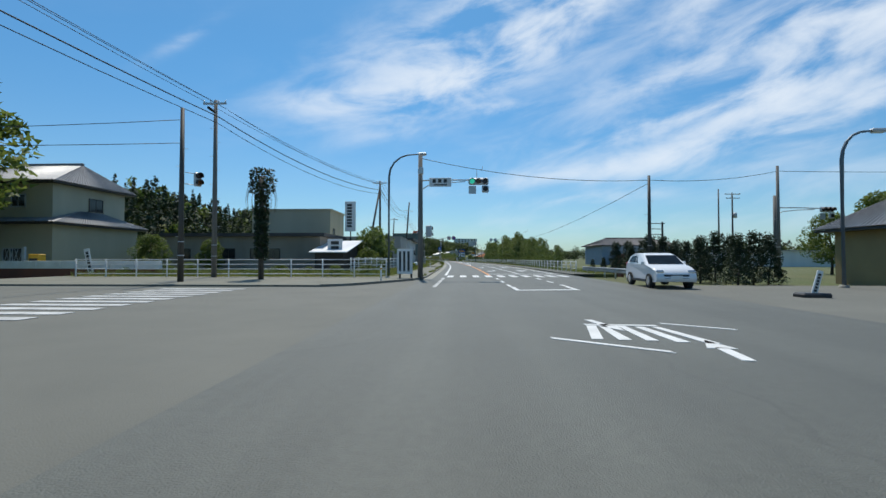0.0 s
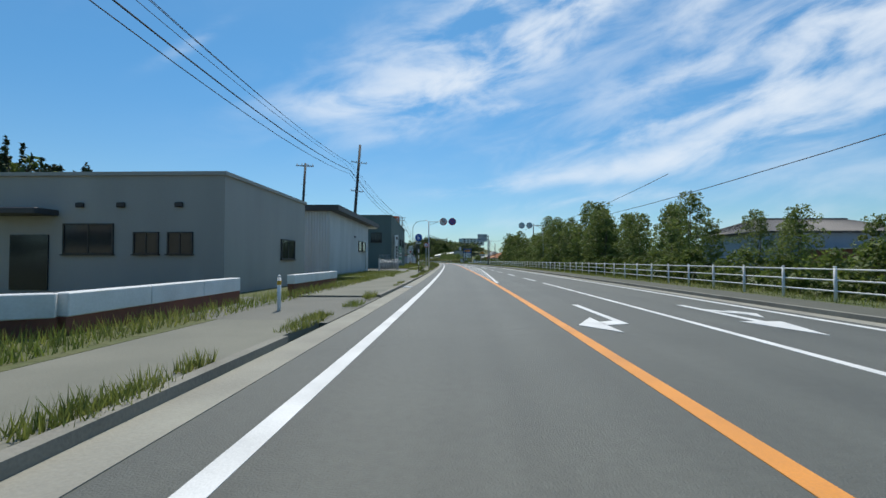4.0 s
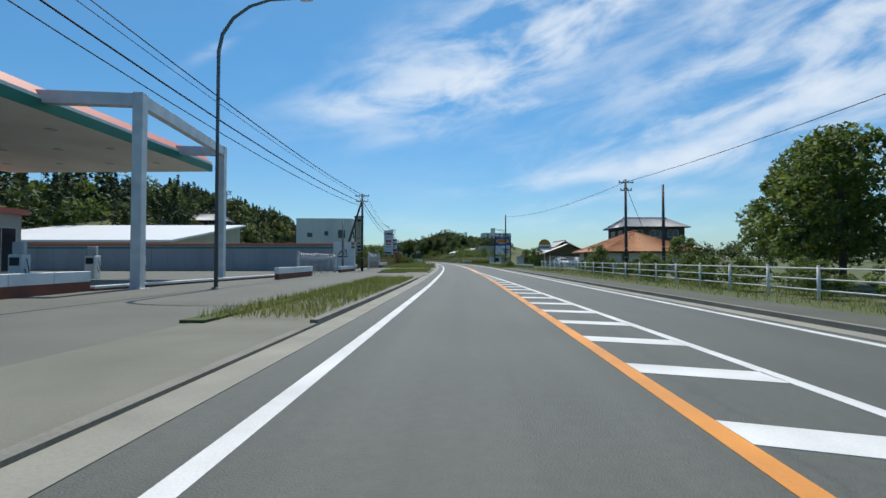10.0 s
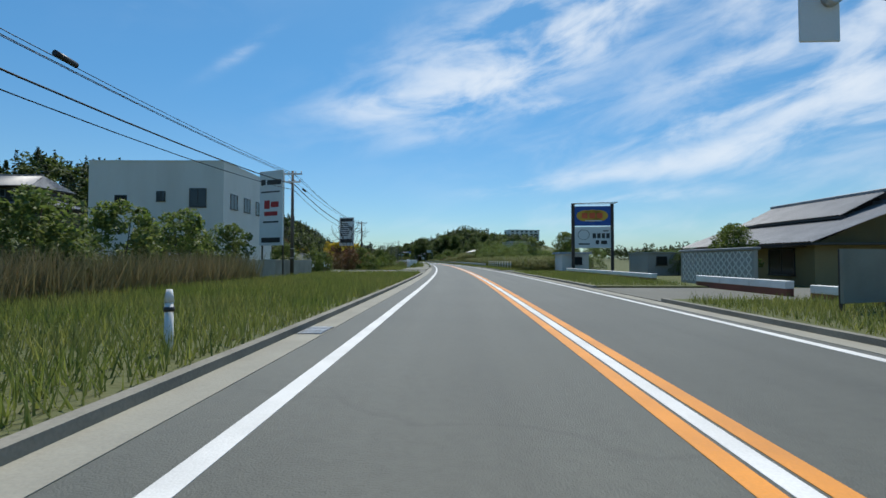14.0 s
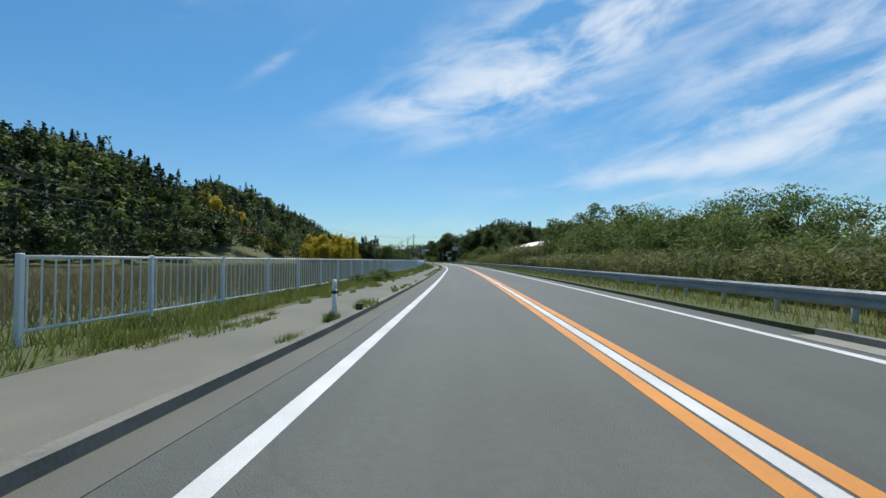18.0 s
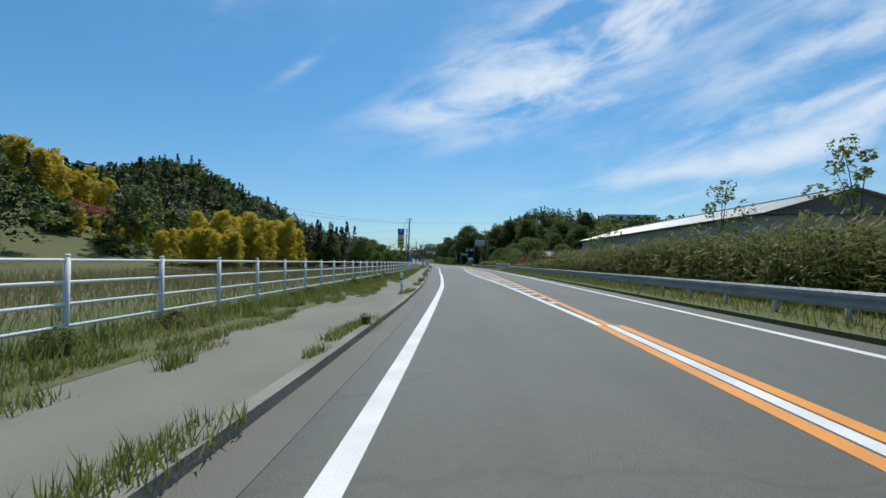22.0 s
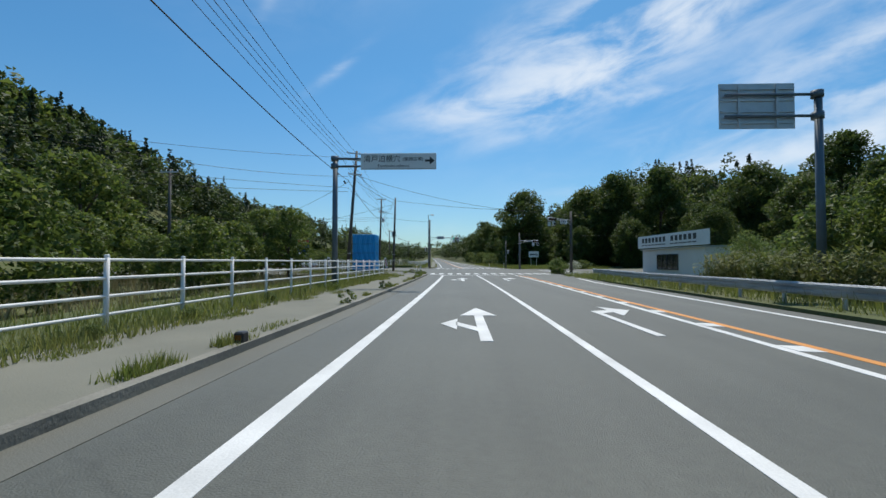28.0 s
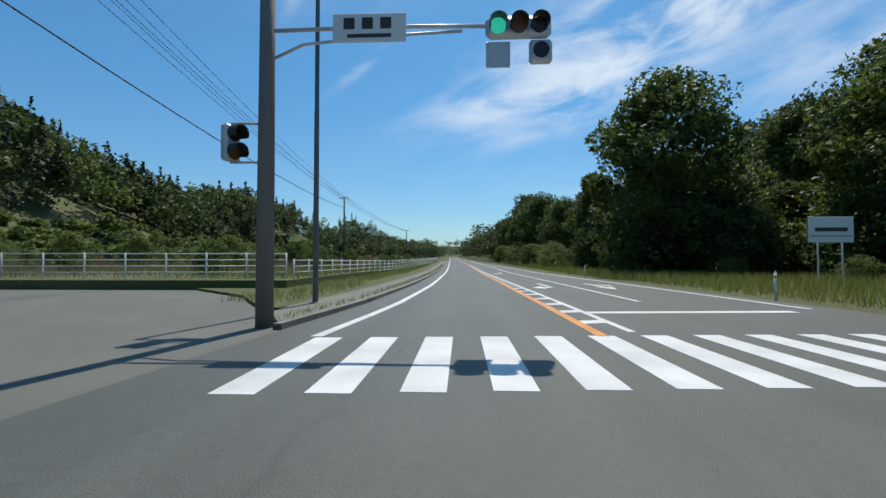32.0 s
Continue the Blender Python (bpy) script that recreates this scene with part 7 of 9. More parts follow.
for a, b, sag in (((532, -7.3, 8.8), (524.6, -11.2, 11.4), 0.5), ((532, -7.3, 8.6), (560, -13, 10.6), 0.9), ((532, -7.3, 8.2), (548, -30, 7.0), 0.7), ((524.6, -11.2, 9.6), (551, -34, 7.4), 0.9),
                  ((524.6, -11.2, 10.2), (505, -26, 9.0), 0.6), ((524.6, -11.2, 9.0), (532, -7.3, 7.0), 0.5), ((524.6, -11.2, 12.2), (500, -40, 11.0), 0.8)):
    cable(at(*a), at(*b), sag, 0.016)

# ---- signals and road signs ----
def lamp_row(root, m, n=3, lit=0, r=0.15, vertical=False):
    """A signal head with hooded lenses. It faces back along -y of m."""
    pitch = 0.38 if not vertical else 0.36
    w = pitch * n
    bm = shape()
    if vertical:
        box(bm, -0.19, 0.19, -0.08, 0.1, -w / 2, w / 2, bevel=0.05)
    else:
        box(bm, -w / 2 - 0.04, w / 2 + 0.04, -0.08, 0.1, -0.22, 0.22, bevel=0.09)
    head = part("signal_head", bm, GALV, root, "grey signal housing")
    head.matrix_local = m
    for i in range(n):
        c = (0, -0.085, w / 2 - pitch * (i + 0.5)) if vertical else (-w / 2 + pitch * (i + 0.5), -0.085, 0)
        part("lens", disc(shape(), c, (0, 1, 0), r, 0.02, 20), (LENS_GREEN if i == lit else LENS_AMBER if i == 1 else LENS_OFF), head)
        hood = shape()
        for k in range(12):
            a0, a1 = math.pi * (-0.15 + 1.3 * k / 12), math.pi * (-0.15 + 1.3 * (k + 1) / 12)
            q = [Vector((c[0] + math.cos(a) * (r + 0.015), y, c[2] + math.sin(a) * (r + 0.015))) for a, y in ((a0, -0.08), (a1, -0.08), (a1, -0.30), (a0, -0.30))]
            hood.faces.new([hood.verts.new(v) for v in q])
        bmesh.ops.remove_doubles(hood, verts=hood.verts[:], dist=0.001)
        bmesh.ops.solidify(hood, geom=hood.faces[:], thickness=0.008)
        part("hood", hood, FRAME, head)
    return head


def signal_mast(s, lat, h, z, head_x, plate, label, pole_mat=None, turn=0.0, camera_rod=False, lit=0):
    """A pole with an arm, a name plate and a row of signal lamps."""
    root = thing("traffic_signal", stand(s, lat, 0, turn), label, "traffic signal")
    part("pole", tube(shape(), (0, 0, -0.3), (0, 0, h), 0.17, 0.13, 12), pole_mat or POLE, root)
    sg = 1 if head_x > 0 else -1
    part("arm", pipe(shape(), [(0, 0, z + 0.1), (head_x * 0.5, 0, z + 0.13), (head_x, 0, z + 0.1)], 0.04, 8), GALV, root)
    part("arm", pipe(shape(), [(0, 0, z - 0.5), (head_x * 0.15, 0, z - 0.18), (head_x * 0.45, 0, z - 0.05), (head_x * 0.8, 0, z + 0.02)], 0.03, 8), GALV, root)
    lamp_row(root, Matrix.Translation((head_x + sg * 0.1, -0.12, z)), lit=lit)
    part("sub_plate", box(shape(), head_x + sg * 0.1 - 0.6, head_x + sg * 0.1 - 0.15, -0.14, -0.1, z - 0.75, z - 0.27, bevel=0.01), GALV, root)
    arrow = part("arrow_lamp", box(shape(), head_x + sg * 0.1 + 0.2, head_x + sg * 0.1 + 0.62, -0.2, -0.02, z - 0.68, z - 0.25, bevel=0.05), GALV, root)
    part("lens", disc(shape(), (head_x + sg * 0.1 + 0.41, -0.21, z - 0.46), (0, 1, 0), 0.15, 0.02, 20), BLACK, arrow)
    if plate:
        x0, x1, z0, z1 = plate
        pl = part("name_plate", box(shape(), x0, x1, -0.1, -0.06, z0, z1, bevel=0.01), WHITE_CLEAN, root, "white crossing name plate")
        n = 3
        w = (x1 - x0) / 4
        for i in range(n):
            part("writing_bar", box(shape(), x0 + w * (0.6 + i * 1.0), x0 + w * (1.2 + i * 1.0), -0.106, -0.1, z0 + (z1 - z0) * 0.45, z1 - (z1 - z0) * 0.15), FRAME, pl)
        part("writing_bar", box(shape(), x0 + w * 0.8, x1 - w * 0.8, -0.106, -0.1, z0 + (z1 - z0) * 0.15, z0 + (z1 - z0) * 0.28), FRAME, pl)
    if camera_rod:
        part("sensor_rod", pipe(shape(), [(head_x, 0, z + 0.1), (head_x, 0, z + 0.75), (head_x + 0.35, 0, z + 0.75), (head_x + 0.35, 0, z + 0.95)], 0.02, 6), GALV, root)
    return root


sm = signal_mast(27, -2.6, 7.6, 5.95, 3.45, (0.55, 1.9, 5.65, 6.2), "traffic signal over the lane with a green light", POLE, camera_rod=True)
lamp_row(sm, Matrix.Translation((0.5, 0.3, 2.95)) @ Matrix.Rotation(radians(160), 4, "Z"), 2, 9, vertical=True)
cab = part("signal_cabinet", box(shape(), 0.16, 0.28, -0.1, 0.12, 1.0, 1.75, bevel=0.02), CONCRETE, sm, "grey steel control box")
for z in (1.38, 1.56):
    part("window", box(shape(), 0.19, 0.25, -0.106, -0.1, z, z + 0.12), BLACK, cab)
part("cabinet", box(shape(), -0.12, 0.2, -0.35, -0.17, 6.4, 6.8, bevel=0.02), GALV, sm)
sm = signal_mast(560.3, -3.75, 9.0, 5.6, 4.7, (1.3, 2.7, 5.4, 5.95), "traffic signal over the lane with a green light", POLE)
lamp_row(sm, Matrix.Translation((-0.75, 0.1, 3.55)) @ Matrix.Rotation(radians(70), 4, "Z"), 2, 9, vertical=True)
part("bracket", tube(shape(), (0, 0, 3.9), (-0.7, 0, 3.9), 0.025, n=6), GALV, sm)
part("bracket", tube(shape(), (0, 0, 3.15), (-0.7, 0, 3.15), 0.025, n=6), GALV, sm)
signal_mast(529.2, 13.4, 7.0, 5.9, -3.3, (-1.9, -0.8, 5.5, 5.95), "traffic signal turned to the side road", POLE_DARK, turn=35, lit=9)
signal_mast(34.3, 23.5, 6.0, 5.0, 4.2, None, "traffic signal on the far corner", POLE, turn=10, lit=9)
signal_mast(551, 11.25, 5.2, 4.6, 2.6, None, "traffic signal turned to the cross road", POLE, turn=12, lit=9)
for s, lat, z, turn in ((22.3, -14.1, 5.4, 60), (532.2, -7.6, 4.6, 60), (557.4, 10.2, 3.0, 80)):
    root = thing("pedestrian_signal", stand(s, lat, 0, turn), "pedestrian signal box on the pole", "signal")
    lamp_row(root, Matrix.Translation((0.3, -0.1, z)), 2, 9, vertical=True)
    for q in (0.3, -0.3):
        part("bracket", tube(shape(), (-0.3, 0, z + q), (0.2, 0, z + q), 0.02, n=6), GALV, root)


def post_sign(s, lat, h, label, name="road_sign", mat_=None, r=0.045):
    root = thing(name, stand(s, lat), label, "road sign")
    part("post", tube(shape(), (0, 0, -0.3), (0, 0, h), r, r, 10), mat_ or GALV, root)
    return root


root = post_sign(97, -3.7, 3.8, "round blue walkway sign on a striped post", mat_=FRAME)
part("disc", disc(shape(), (0, -0.07, 3.5), (0, 1, 0), 0.36, 0.03, 28), BLUE_SIGN, root)
part("figure", box(shape(), -0.1, -0.02, -0.092, -0.086, 3.3, 3.7), WHITE_CLEAN, root)
part("figure", box(shape(), 0.03, 0.1, -0.092, -0.086, 3.33, 3.57), WHITE_CLEAN, root)
pl = part("plate", box(shape(), -0.24, 0.24, -0.08, -0.05, 2.88, 3.06), WHITE_CLEAN, root)
part("writing_bar", box(shape(), -0.18, 0.18, -0.086, -0.08, 2.93, 3.01), FRAME, pl)
for z in (0.8, 1.4, 2.0):
    part("stripe", tube(shape(), (0, 0, z), (0, 0, z + 0.35), 0.047, n=10), WHITE_CLEAN, root)


def arm_signs(s, lat, h, reach, kinds, label, back=False):
    root = thing("road_sign", stand(s, lat), label, "road sign")
    part("pole", tube(shape(), (0, 0, -0.3), (0, 0, h), 0.09, 0.07, 12), GALV, root)
    part("arm", tube(shape(), (0, 0, h - 0.12), (reach, 0, h - 0.02), 0.04, 0.035, 8), GALV, root)
    part("arm", tube(shape(), (0, 0, h - 0.55), (reach * 0.4, 0, h - 0.1), 0.025, 0.025, 8), GALV, root)
    y = 0.1 if back else -0.1
    for x, kind in kinds:
        d = part("disc", disc(shape(), (x, y, h - 0.08), (0, 1, 0), 0.52 if not back else 0.44, 0.025, 32), {"red": WHITE_CLEAN, "blue": BLUE_SIGN, "back": GALV}[kind], root)
        if kind == "back":
            for q in (-0.2, 0.2):
                part("stiffener", box(shape(), x - 0.38, x + 0.38, y - 0.05, y - 0.013, h - 0.08 + q - 0.03, h - 0.08 + q + 0.03), GALV, d)
            continue
        ring = shape()
        n = 32
        vs = [[ring.verts.new((x + math.cos(k * math.tau / n) * rr, y - 0.016, h - 0.08 + math.sin(k * math.tau / n) * rr)) for k in range(n)] for rr in (0.41, 0.515)]
        for k in range(n):
            ring.faces.new((vs[0][k], vs[0][(k + 1) % n], vs[1][(k + 1) % n], vs[1][k]))
        bmesh.ops.solidify(ring, geom=ring.faces[:], thickness=0.004)
        part("red_ring", ring, RED_SIGN, d)
        part("slash", box(shape(), -0.42, 0.42, y - 0.018, y - 0.013, -0.045, 0.045, Matrix.Translation((x, 0, h - 0.08)) @ Matrix.Rotation(radians(45), 4, "Y")), RED_SIGN, d)
        if kind == "blue":
            part("slash", box(shape(), -0.42, 0.42, y - 0.0185, y - 0.0135, -0.045, 0.045, Matrix.Translation((x, 0, h - 0.08)) @ Matrix.Rotation(radians(-45), 4, "Y")), RED_SIGN, d)
        if kind == "red":
            for q in (-0.17, 0.07):
                part("figure", box(shape(), x + q, x + q + 0.1, y - 0.016, y - 0.0127, h - 0.3, h + 0.15), BLACK, d)
    return root


arm_signs(115.5, -3.6, 6.75, 3.3, ((2.05, "red"), (3.3, "blue")), "two round prohibition signs on a long arm")
arm_signs(116.5, 12.6, 6.3, -3.1, ((-1.9, "back"), (-3.0, "back")), "two round road signs seen from behind", back=True)
root = post_sign(115.2, -3.95, 3.7, "round speed limit sign with a red ring on a post")
part("ring", disc(shape(), (0, -0.06, 3.4), (0, 1, 0), 0.33, 0.02, 28), RED_SIGN, root, "red ring")
pn = part("disc", disc(shape(), (0, -0.075, 3.4), (0, 1, 0), 0.25, 0.02, 28), WHITE_CLEAN, root, "white face")
for i, ch in enumerate("50"):
    words(ch, 0.32, BLUE_SIGN, pn, Matrix.Translation((-0.09 + 0.18 * i, -0.09, 3.4)) @ Matrix.Rotation(radians(90), 4, "X"), "numeral")


def guide_board(s, lat, h, x0, x1, z0, z1, label, front=None, pole_mat=None):
    """A guide board on a cantilever pole; seen from behind it shows its ribs."""
    root = thing("guide_sign", stand(s, lat), label, "road sign")
    part("pole", tube(shape(), (0, 0, -0.3), (0, 0, h), 0.15, 0.12, 12), pole_mat or BLUEGREY, root)
    part("cap", tube(shape(), (0, 0, h), (0, 0, h + 0.05), 0.14, 0.10, 12), GALV, root)
    inner = x0 if abs(x0) > abs(x1) else x1
    for z in (z0 + (z1 - z0) * 0.25, z0 + (z1 - z0) * 0.72):
        part("arm", tube(shape(), (0, 0, z), (inner * 0.96, 0, z), 0.055, 0.05, 8), pole_mat or BLUEGREY, root)
        part("flange", tube(shape(), (-0.03, 0, z - 0.12), (-0.03, 0, z + 0.12), 0.19, n=12), pole_mat or BLUEGREY, root)
    y = 0.14 if front is None else -0.14
    board = part("board", box(shape(), x0, x1, y - 0.02, y + 0.02, z0, z1, bevel=0.006), front or GALV, root)
    if front is None:
        for i in range(4):
            z = z0 + (z1 - z0) * (i + 0.5) / 4
            part("rib", box(shape(), x0 + 0.05, x1 - 0.05, y - 0.07, y - 0.022, z - 0.035, z + 0.035), GALV, board)
        for i in range(2):
            x = x0 + (x1 - x0) * (0.25 + 0.5 * i)
            part("upright", box(shape(), x - 0.04, x + 0.04, y - 0.1, y - 0.071, z0 + 0.05, z1 - 0.05), GALV, board)
    return root, board


guide_board(159.5, 8.9, 7.2, -2.5, -0.25, 5.75, 7.55, "guide sign seen from behind on a blue grey pole")
guide_board(494, 12.4, 7.0, -3.3, -0.7, 5.9, 7.5, "guide sign seen from behind on a blue grey pole")
root, board = guide_board(500, -6.1, 6.4, 1.3, 5.0, 5.75, 6.55, "white guide sign with an arrow over the sidewalk", WHITE_CLEAN)
upright = Matrix.Rotation(radians(90), 4, "X")
for i, ch in enumerate("清戸迫横穴"):
    words(ch, 0.36, FRAME, board, Matrix.Translation((1.62 + i * 0.36, -0.166, 6.26)) @ upright, "character")
words("(装飾古墳)", 0.22, FRAME, board, Matrix.Translation((3.86, -0.166, 6.25)) @ upright, "lettering")
words("Kiyotosaku yokoana", 0.19, FRAME, board, Matrix.Translation((2.9, -0.166, 5.93)) @ upright, "lettering")
part("arrow", box(shape(), 4.45, 4.8, -0.166, -0.16, 6.13, 6.23), FRAME, board)
bm = shape()
bm.faces.new([bm.verts.new(v) for v in ((4.68, -0.163, 5.98), (4.92, -0.163, 6.18), (4.68, -0.163, 6.38))])
bmesh.ops.solidify(bm, geom=bm.faces[:], thickness=0.004)
part("arrow", bm, FRAME, board)
part("rim", box(shape(), 1.34, 4.96, -0.163, -0.159, 5.78, 5.795), FRAME, board)

# mirror-like square sign on the dark pole
root = thing("lamp_sign", stand(229.5, 8.8), "dark pole with a square white sign on an arm", "road sign")
part("pole", tube(shape(), (0, 0, -0.3), (0, 0, 8.7), 0.14, 0.1, 12), POLE_DARK, root)
part("arm", pipe(shape(), [(0, 0, 5.9), (-0.6, 0, 6.2), (-1.9, 0, 6.2)], 0.04, 8), BLUEGREY, root)
part("arm", pipe(shape(), [(0, 0, 5.4), (-0.5, 0, 5.9), (-1.3, 0, 6.15)], 0.025, 8), BLUEGREY, root)
part("plate", box(shape(), -2.5, -1.75, 0.05, 0.09, 5.3, 6.5, bevel=0.02), WHITE_CLEAN, root)
part("hub", tube(shape(), (-1.95, -0.12, 6.1), (-1.95, 0.05, 6.1), 0.16, n=14), GALV, root)
root = thing("notice_board", stand(231.5, 9.2, 0, 20), "weathered plywood notice board by the pole", "notice board")
part("panel", box(shape(), -0.9, 0.9, -0.03, 0.03, 0.3, 1.5), CONCRETE, root)
for x in (-0.8, 0.8):
    part("post", box(shape(), x - 0.04, x + 0.04, 0.03, 0.1, -0.2, 1.5), BROWN_WALL, root)

# white road sign on two posts past the second crossing
root = thing("road_sign", stand(575, 18.6), "white place sign on two posts", "road sign")
pl = part("plate", box(shape(), -1.1, 1.1, -0.05, 0.0, 2.2, 3.5, bevel=0.01), WHITE_CLEAN, root)
part("writing_bar", box(shape(), -0.8, 0.8, -0.056, -0.05, 2.75, 2.95), FRAME, pl)
part("writing_bar", box(shape(), -1.0, 1.0, -0.056, -0.05, 2.5, 2.54), FRAME, pl)
for x in (-0.6, 0.6):
    part("post", tube(shape(), (x, 0.05, -0.3), (x, 0.05, 3.4), 0.04, n=8), WHITE, root)
for s, lat in ((24.2, -4.5), (141, -4.6), (568, 11), (590, 10.6), (523.6, -3.9), (135, 8.9), (64, -4.4)):
    root = thing("marker_post", stand(s, lat), "short white marker post", "marker post")
    part("post", tube(shape(), (0, 0, -0.2), (0, 0, 0.85), 0.05, 0.045, 10), WHITE, root)
    part("cap", tube(shape(), (0, 0, 0.85), (0, 0, 0.9), 0.05, 0.02, 10), WHITE, root)
    part("band", tube(shape(), (0, 0, 0.66), (0, 0, 0.76), 0.052, n=10), YELLOW, root)


# ---- signboards ----
def board_sign(name, s, lat, w, z0, z1, label, face=None, turn=0.0, posts=2, post_mat=None, thick=0.14, category="signboard"):
    root = thing(name, stand(s, lat, 0, turn), label, category)
    for x in ((-w / 2 + 0.1, w / 2 - 0.1) if posts == 2 else (0,)):
        part("post", tube(shape(), (x, thick / 2 + 0.06, -0.3), (x, thick / 2 + 0.06, z1 - 0.1 if posts == 2 else z1 - 0.3), 0.06, n=10), post_mat or POLE_DARK, root)
    pn = part("panel", box(shape(), -w / 2, w / 2, -thick / 2, thick / 2, z0, z1, bevel=0.01), face or WHITE_CLEAN, root)
    return root, pn, -thick / 2


def bars(pn, y, rows_, mat_=None):
    """Plain bars for writing: (x0, x1, z0, z1)."""
    for x0, x1, z0, z1 in rows_:
        part("writing_bar", box(shape(), x0, x1, y - 0.008, y - 0.001, z0, z1), mat_ or FRAME, pn)


# tall narrow sign above the hall
root, pn, y = board_sign("tall_sign", 45.5, -11.6, 1.1, 4.1, 7.2, "tall white sign of an engineering firm", posts=1)
bars(pn, y, [(-0.32, 0.18, 6.7 - i * 0.31, 6.92 - i * 0.31) for i in range(8)])
root, pn, y = board_sign("yard_sign", 38.5, -11.2, 1.3, 0.6, 3.0, "white sign board by the workshop")
bars(pn, y, [(-0.35, 0.35, 2.5 - i * 0.42, 2.8 - i * 0.42) for i in range(4)])
root, pn, y = board_sign("campaign_board", 26.6, -3.5, 0.95, 0.35, 1.85, "white board with columns of writing at the signal pole", turn=-15)
bars(pn, y, [(x, x + 0.14, 0.5, 1.7) for x in (-0.35, -0.08, 0.2)])
# soba restaurant tower
root, pn, y = board_sign("restaurant_sign", 226.5, -15.1, 1.15, 2.4, 8.0, "tall pale wooden restaurant sign in a dark frame", CREAM_WALL, turn=12, posts=2, thick=0.4)
for x in (-0.6, 0.6):
    part("frame_post", box(shape(), x - 0.09, x + 0.09, -0.26, 0.26, 0.0, 8.1), BROWN_WALL, root)
part("frame_top", box(shape(), -0.75, 0.75, -0.3, 0.3, 8.0, 8.16), BROWN_WALL, root)
for i, ch in enumerate("手打そば処信州"[:4]):
    words(ch, 0.62, BLACK, pn, Matrix.Translation((0, y - 0.006, 6.75 - i * 0.68)) @ Matrix.Rotation(radians(90), 4, "X"), "character")
bars(pn, y, [(-0.22, 0.22, 3.75, 3.95), (-0.25, 0.25, 3.1, 3.45), (-0.25, 0.25, 2.55, 2.95), (-0.28, 0.28, 7.2, 7.7)])
# white billboards
root, pn, y = board_sign("billboard", 252.5, -13.0, 2.1, 2.3, 7.6, "tall white dental billboard with coloured writing", turn=-22)
bars(pn, y, [(-0.9, -0.5, 6.6, 7.0), (-0.35, 0.9, 6.6, 6.95), (-0.9, 0.8, 6.05, 6.15), (-0.7, 0.7, 3.9, 4.02), (-0.85, 0.85, 2.5, 2.85)])
bars(pn, y, [(-0.6, -0.1, 4.9, 5.5), (0.0, 0.7, 5.0, 5.4), (-0.6, 0.6, 4.4, 4.7)], RED_SIGN)
root, pn, y = board_sign("billboard", 281, -13.6, 2.0, 3.2, 7.0, "white inn billboard with small writing", turn=-10)
bars(pn, y, [(-0.85, 0.85, 6.45, 6.85), (-0.85, 0.85, 3.6, 4.1)])
bars(pn, y, [(-0.85, 0.2 + 0.1 * (i % 3), 6.1 - i * 0.26, 6.22 - i * 0.26) for i in range(7)])
bars(pn, y, [(0.4, 0.6, 5.3, 5.8), (0.66, 0.84, 5.3, 5.65)])
# tall inn sign on the right
root = thing("billboard", stand(266.5, 14.5, 0, -6) @ Matrix.Diagonal((1.5, 1, 0.93, 1)), "billboard of a blue and yellow panel over a white one", "billboard")
for x in (-1.3, 1.3):
    part("post", box(shape(), x - 0.1, x + 0.1, -0.1, 0.1, -0.3, 7.6), BROWN_WALL, root)
p1 = part("panel", box(shape(), -1.2, 1.2, -0.06, 0.06, 5.15, 7.3), BLUE_SIGN, root)
bm = shape()
for cx, rr in ((-0.45, 0.62), (0.4, 0.62), (0.0, 0.66)):
    disc(bm, (cx, -0.075, 6.25), (0, 1, 0), rr, 0.02, 28)
part("yellow_shape", bm, YELLOW, p1)
for i in range(3):
    part("writing_bar", box(shape(), -0.72 + i * 0.5, -0.34 + i * 0.5, -0.1, -0.088, 5.95, 6.55), ORANGE_SIGN, p1)
part("writing_bar", box(shape(), -0.5, 0.6, -0.1, -0.088, 5.62, 5.75), WHITE_CLEAN, p1)
p2 = part("panel", box(shape(), -1.2, 1.2, -0.06, 0.06, 2.7, 5.05), WHITE_CLEAN, root)
bars(p2, -0.06, [(0.0 + 0.3 * i, 0.22 + 0.3 * i, 3.75, 4.3) for i in range(4)] + [(0.2, 0.42, 3.1, 3.55), (0.55, 0.95, 3.1, 3.5), (0.7, 1.05, 4.5, 4.62), (-0.95, -0.2, 3.05, 3.2)])
ring = shape()
pipe(ring, [(-0.6 + math.cos(a) * 0.38, -0.07, 4.15 + math.sin(a) * 0.55) for a in np.linspace(0, 6.2, 18)], 0.02, 5)
part("drawn_ring", ring, FRAME, p2)
part("lamp_frame", pipe(shape(), [(-1.3, 0, 7.5), (-1.5, -0.9, 7.5), (1.5, -0.9, 7.6), (1.3, 0, 7.5)], 0.035, 6), FRAME, root)
part("lamp_frame", pipe(shape(), [(-1.3, 0, 7.55), (-1.0, 0.7, 7.65), (1.0, 0.7, 7.65), (1.3, 0, 7.55)], 0.035, 6), FRAME, root)
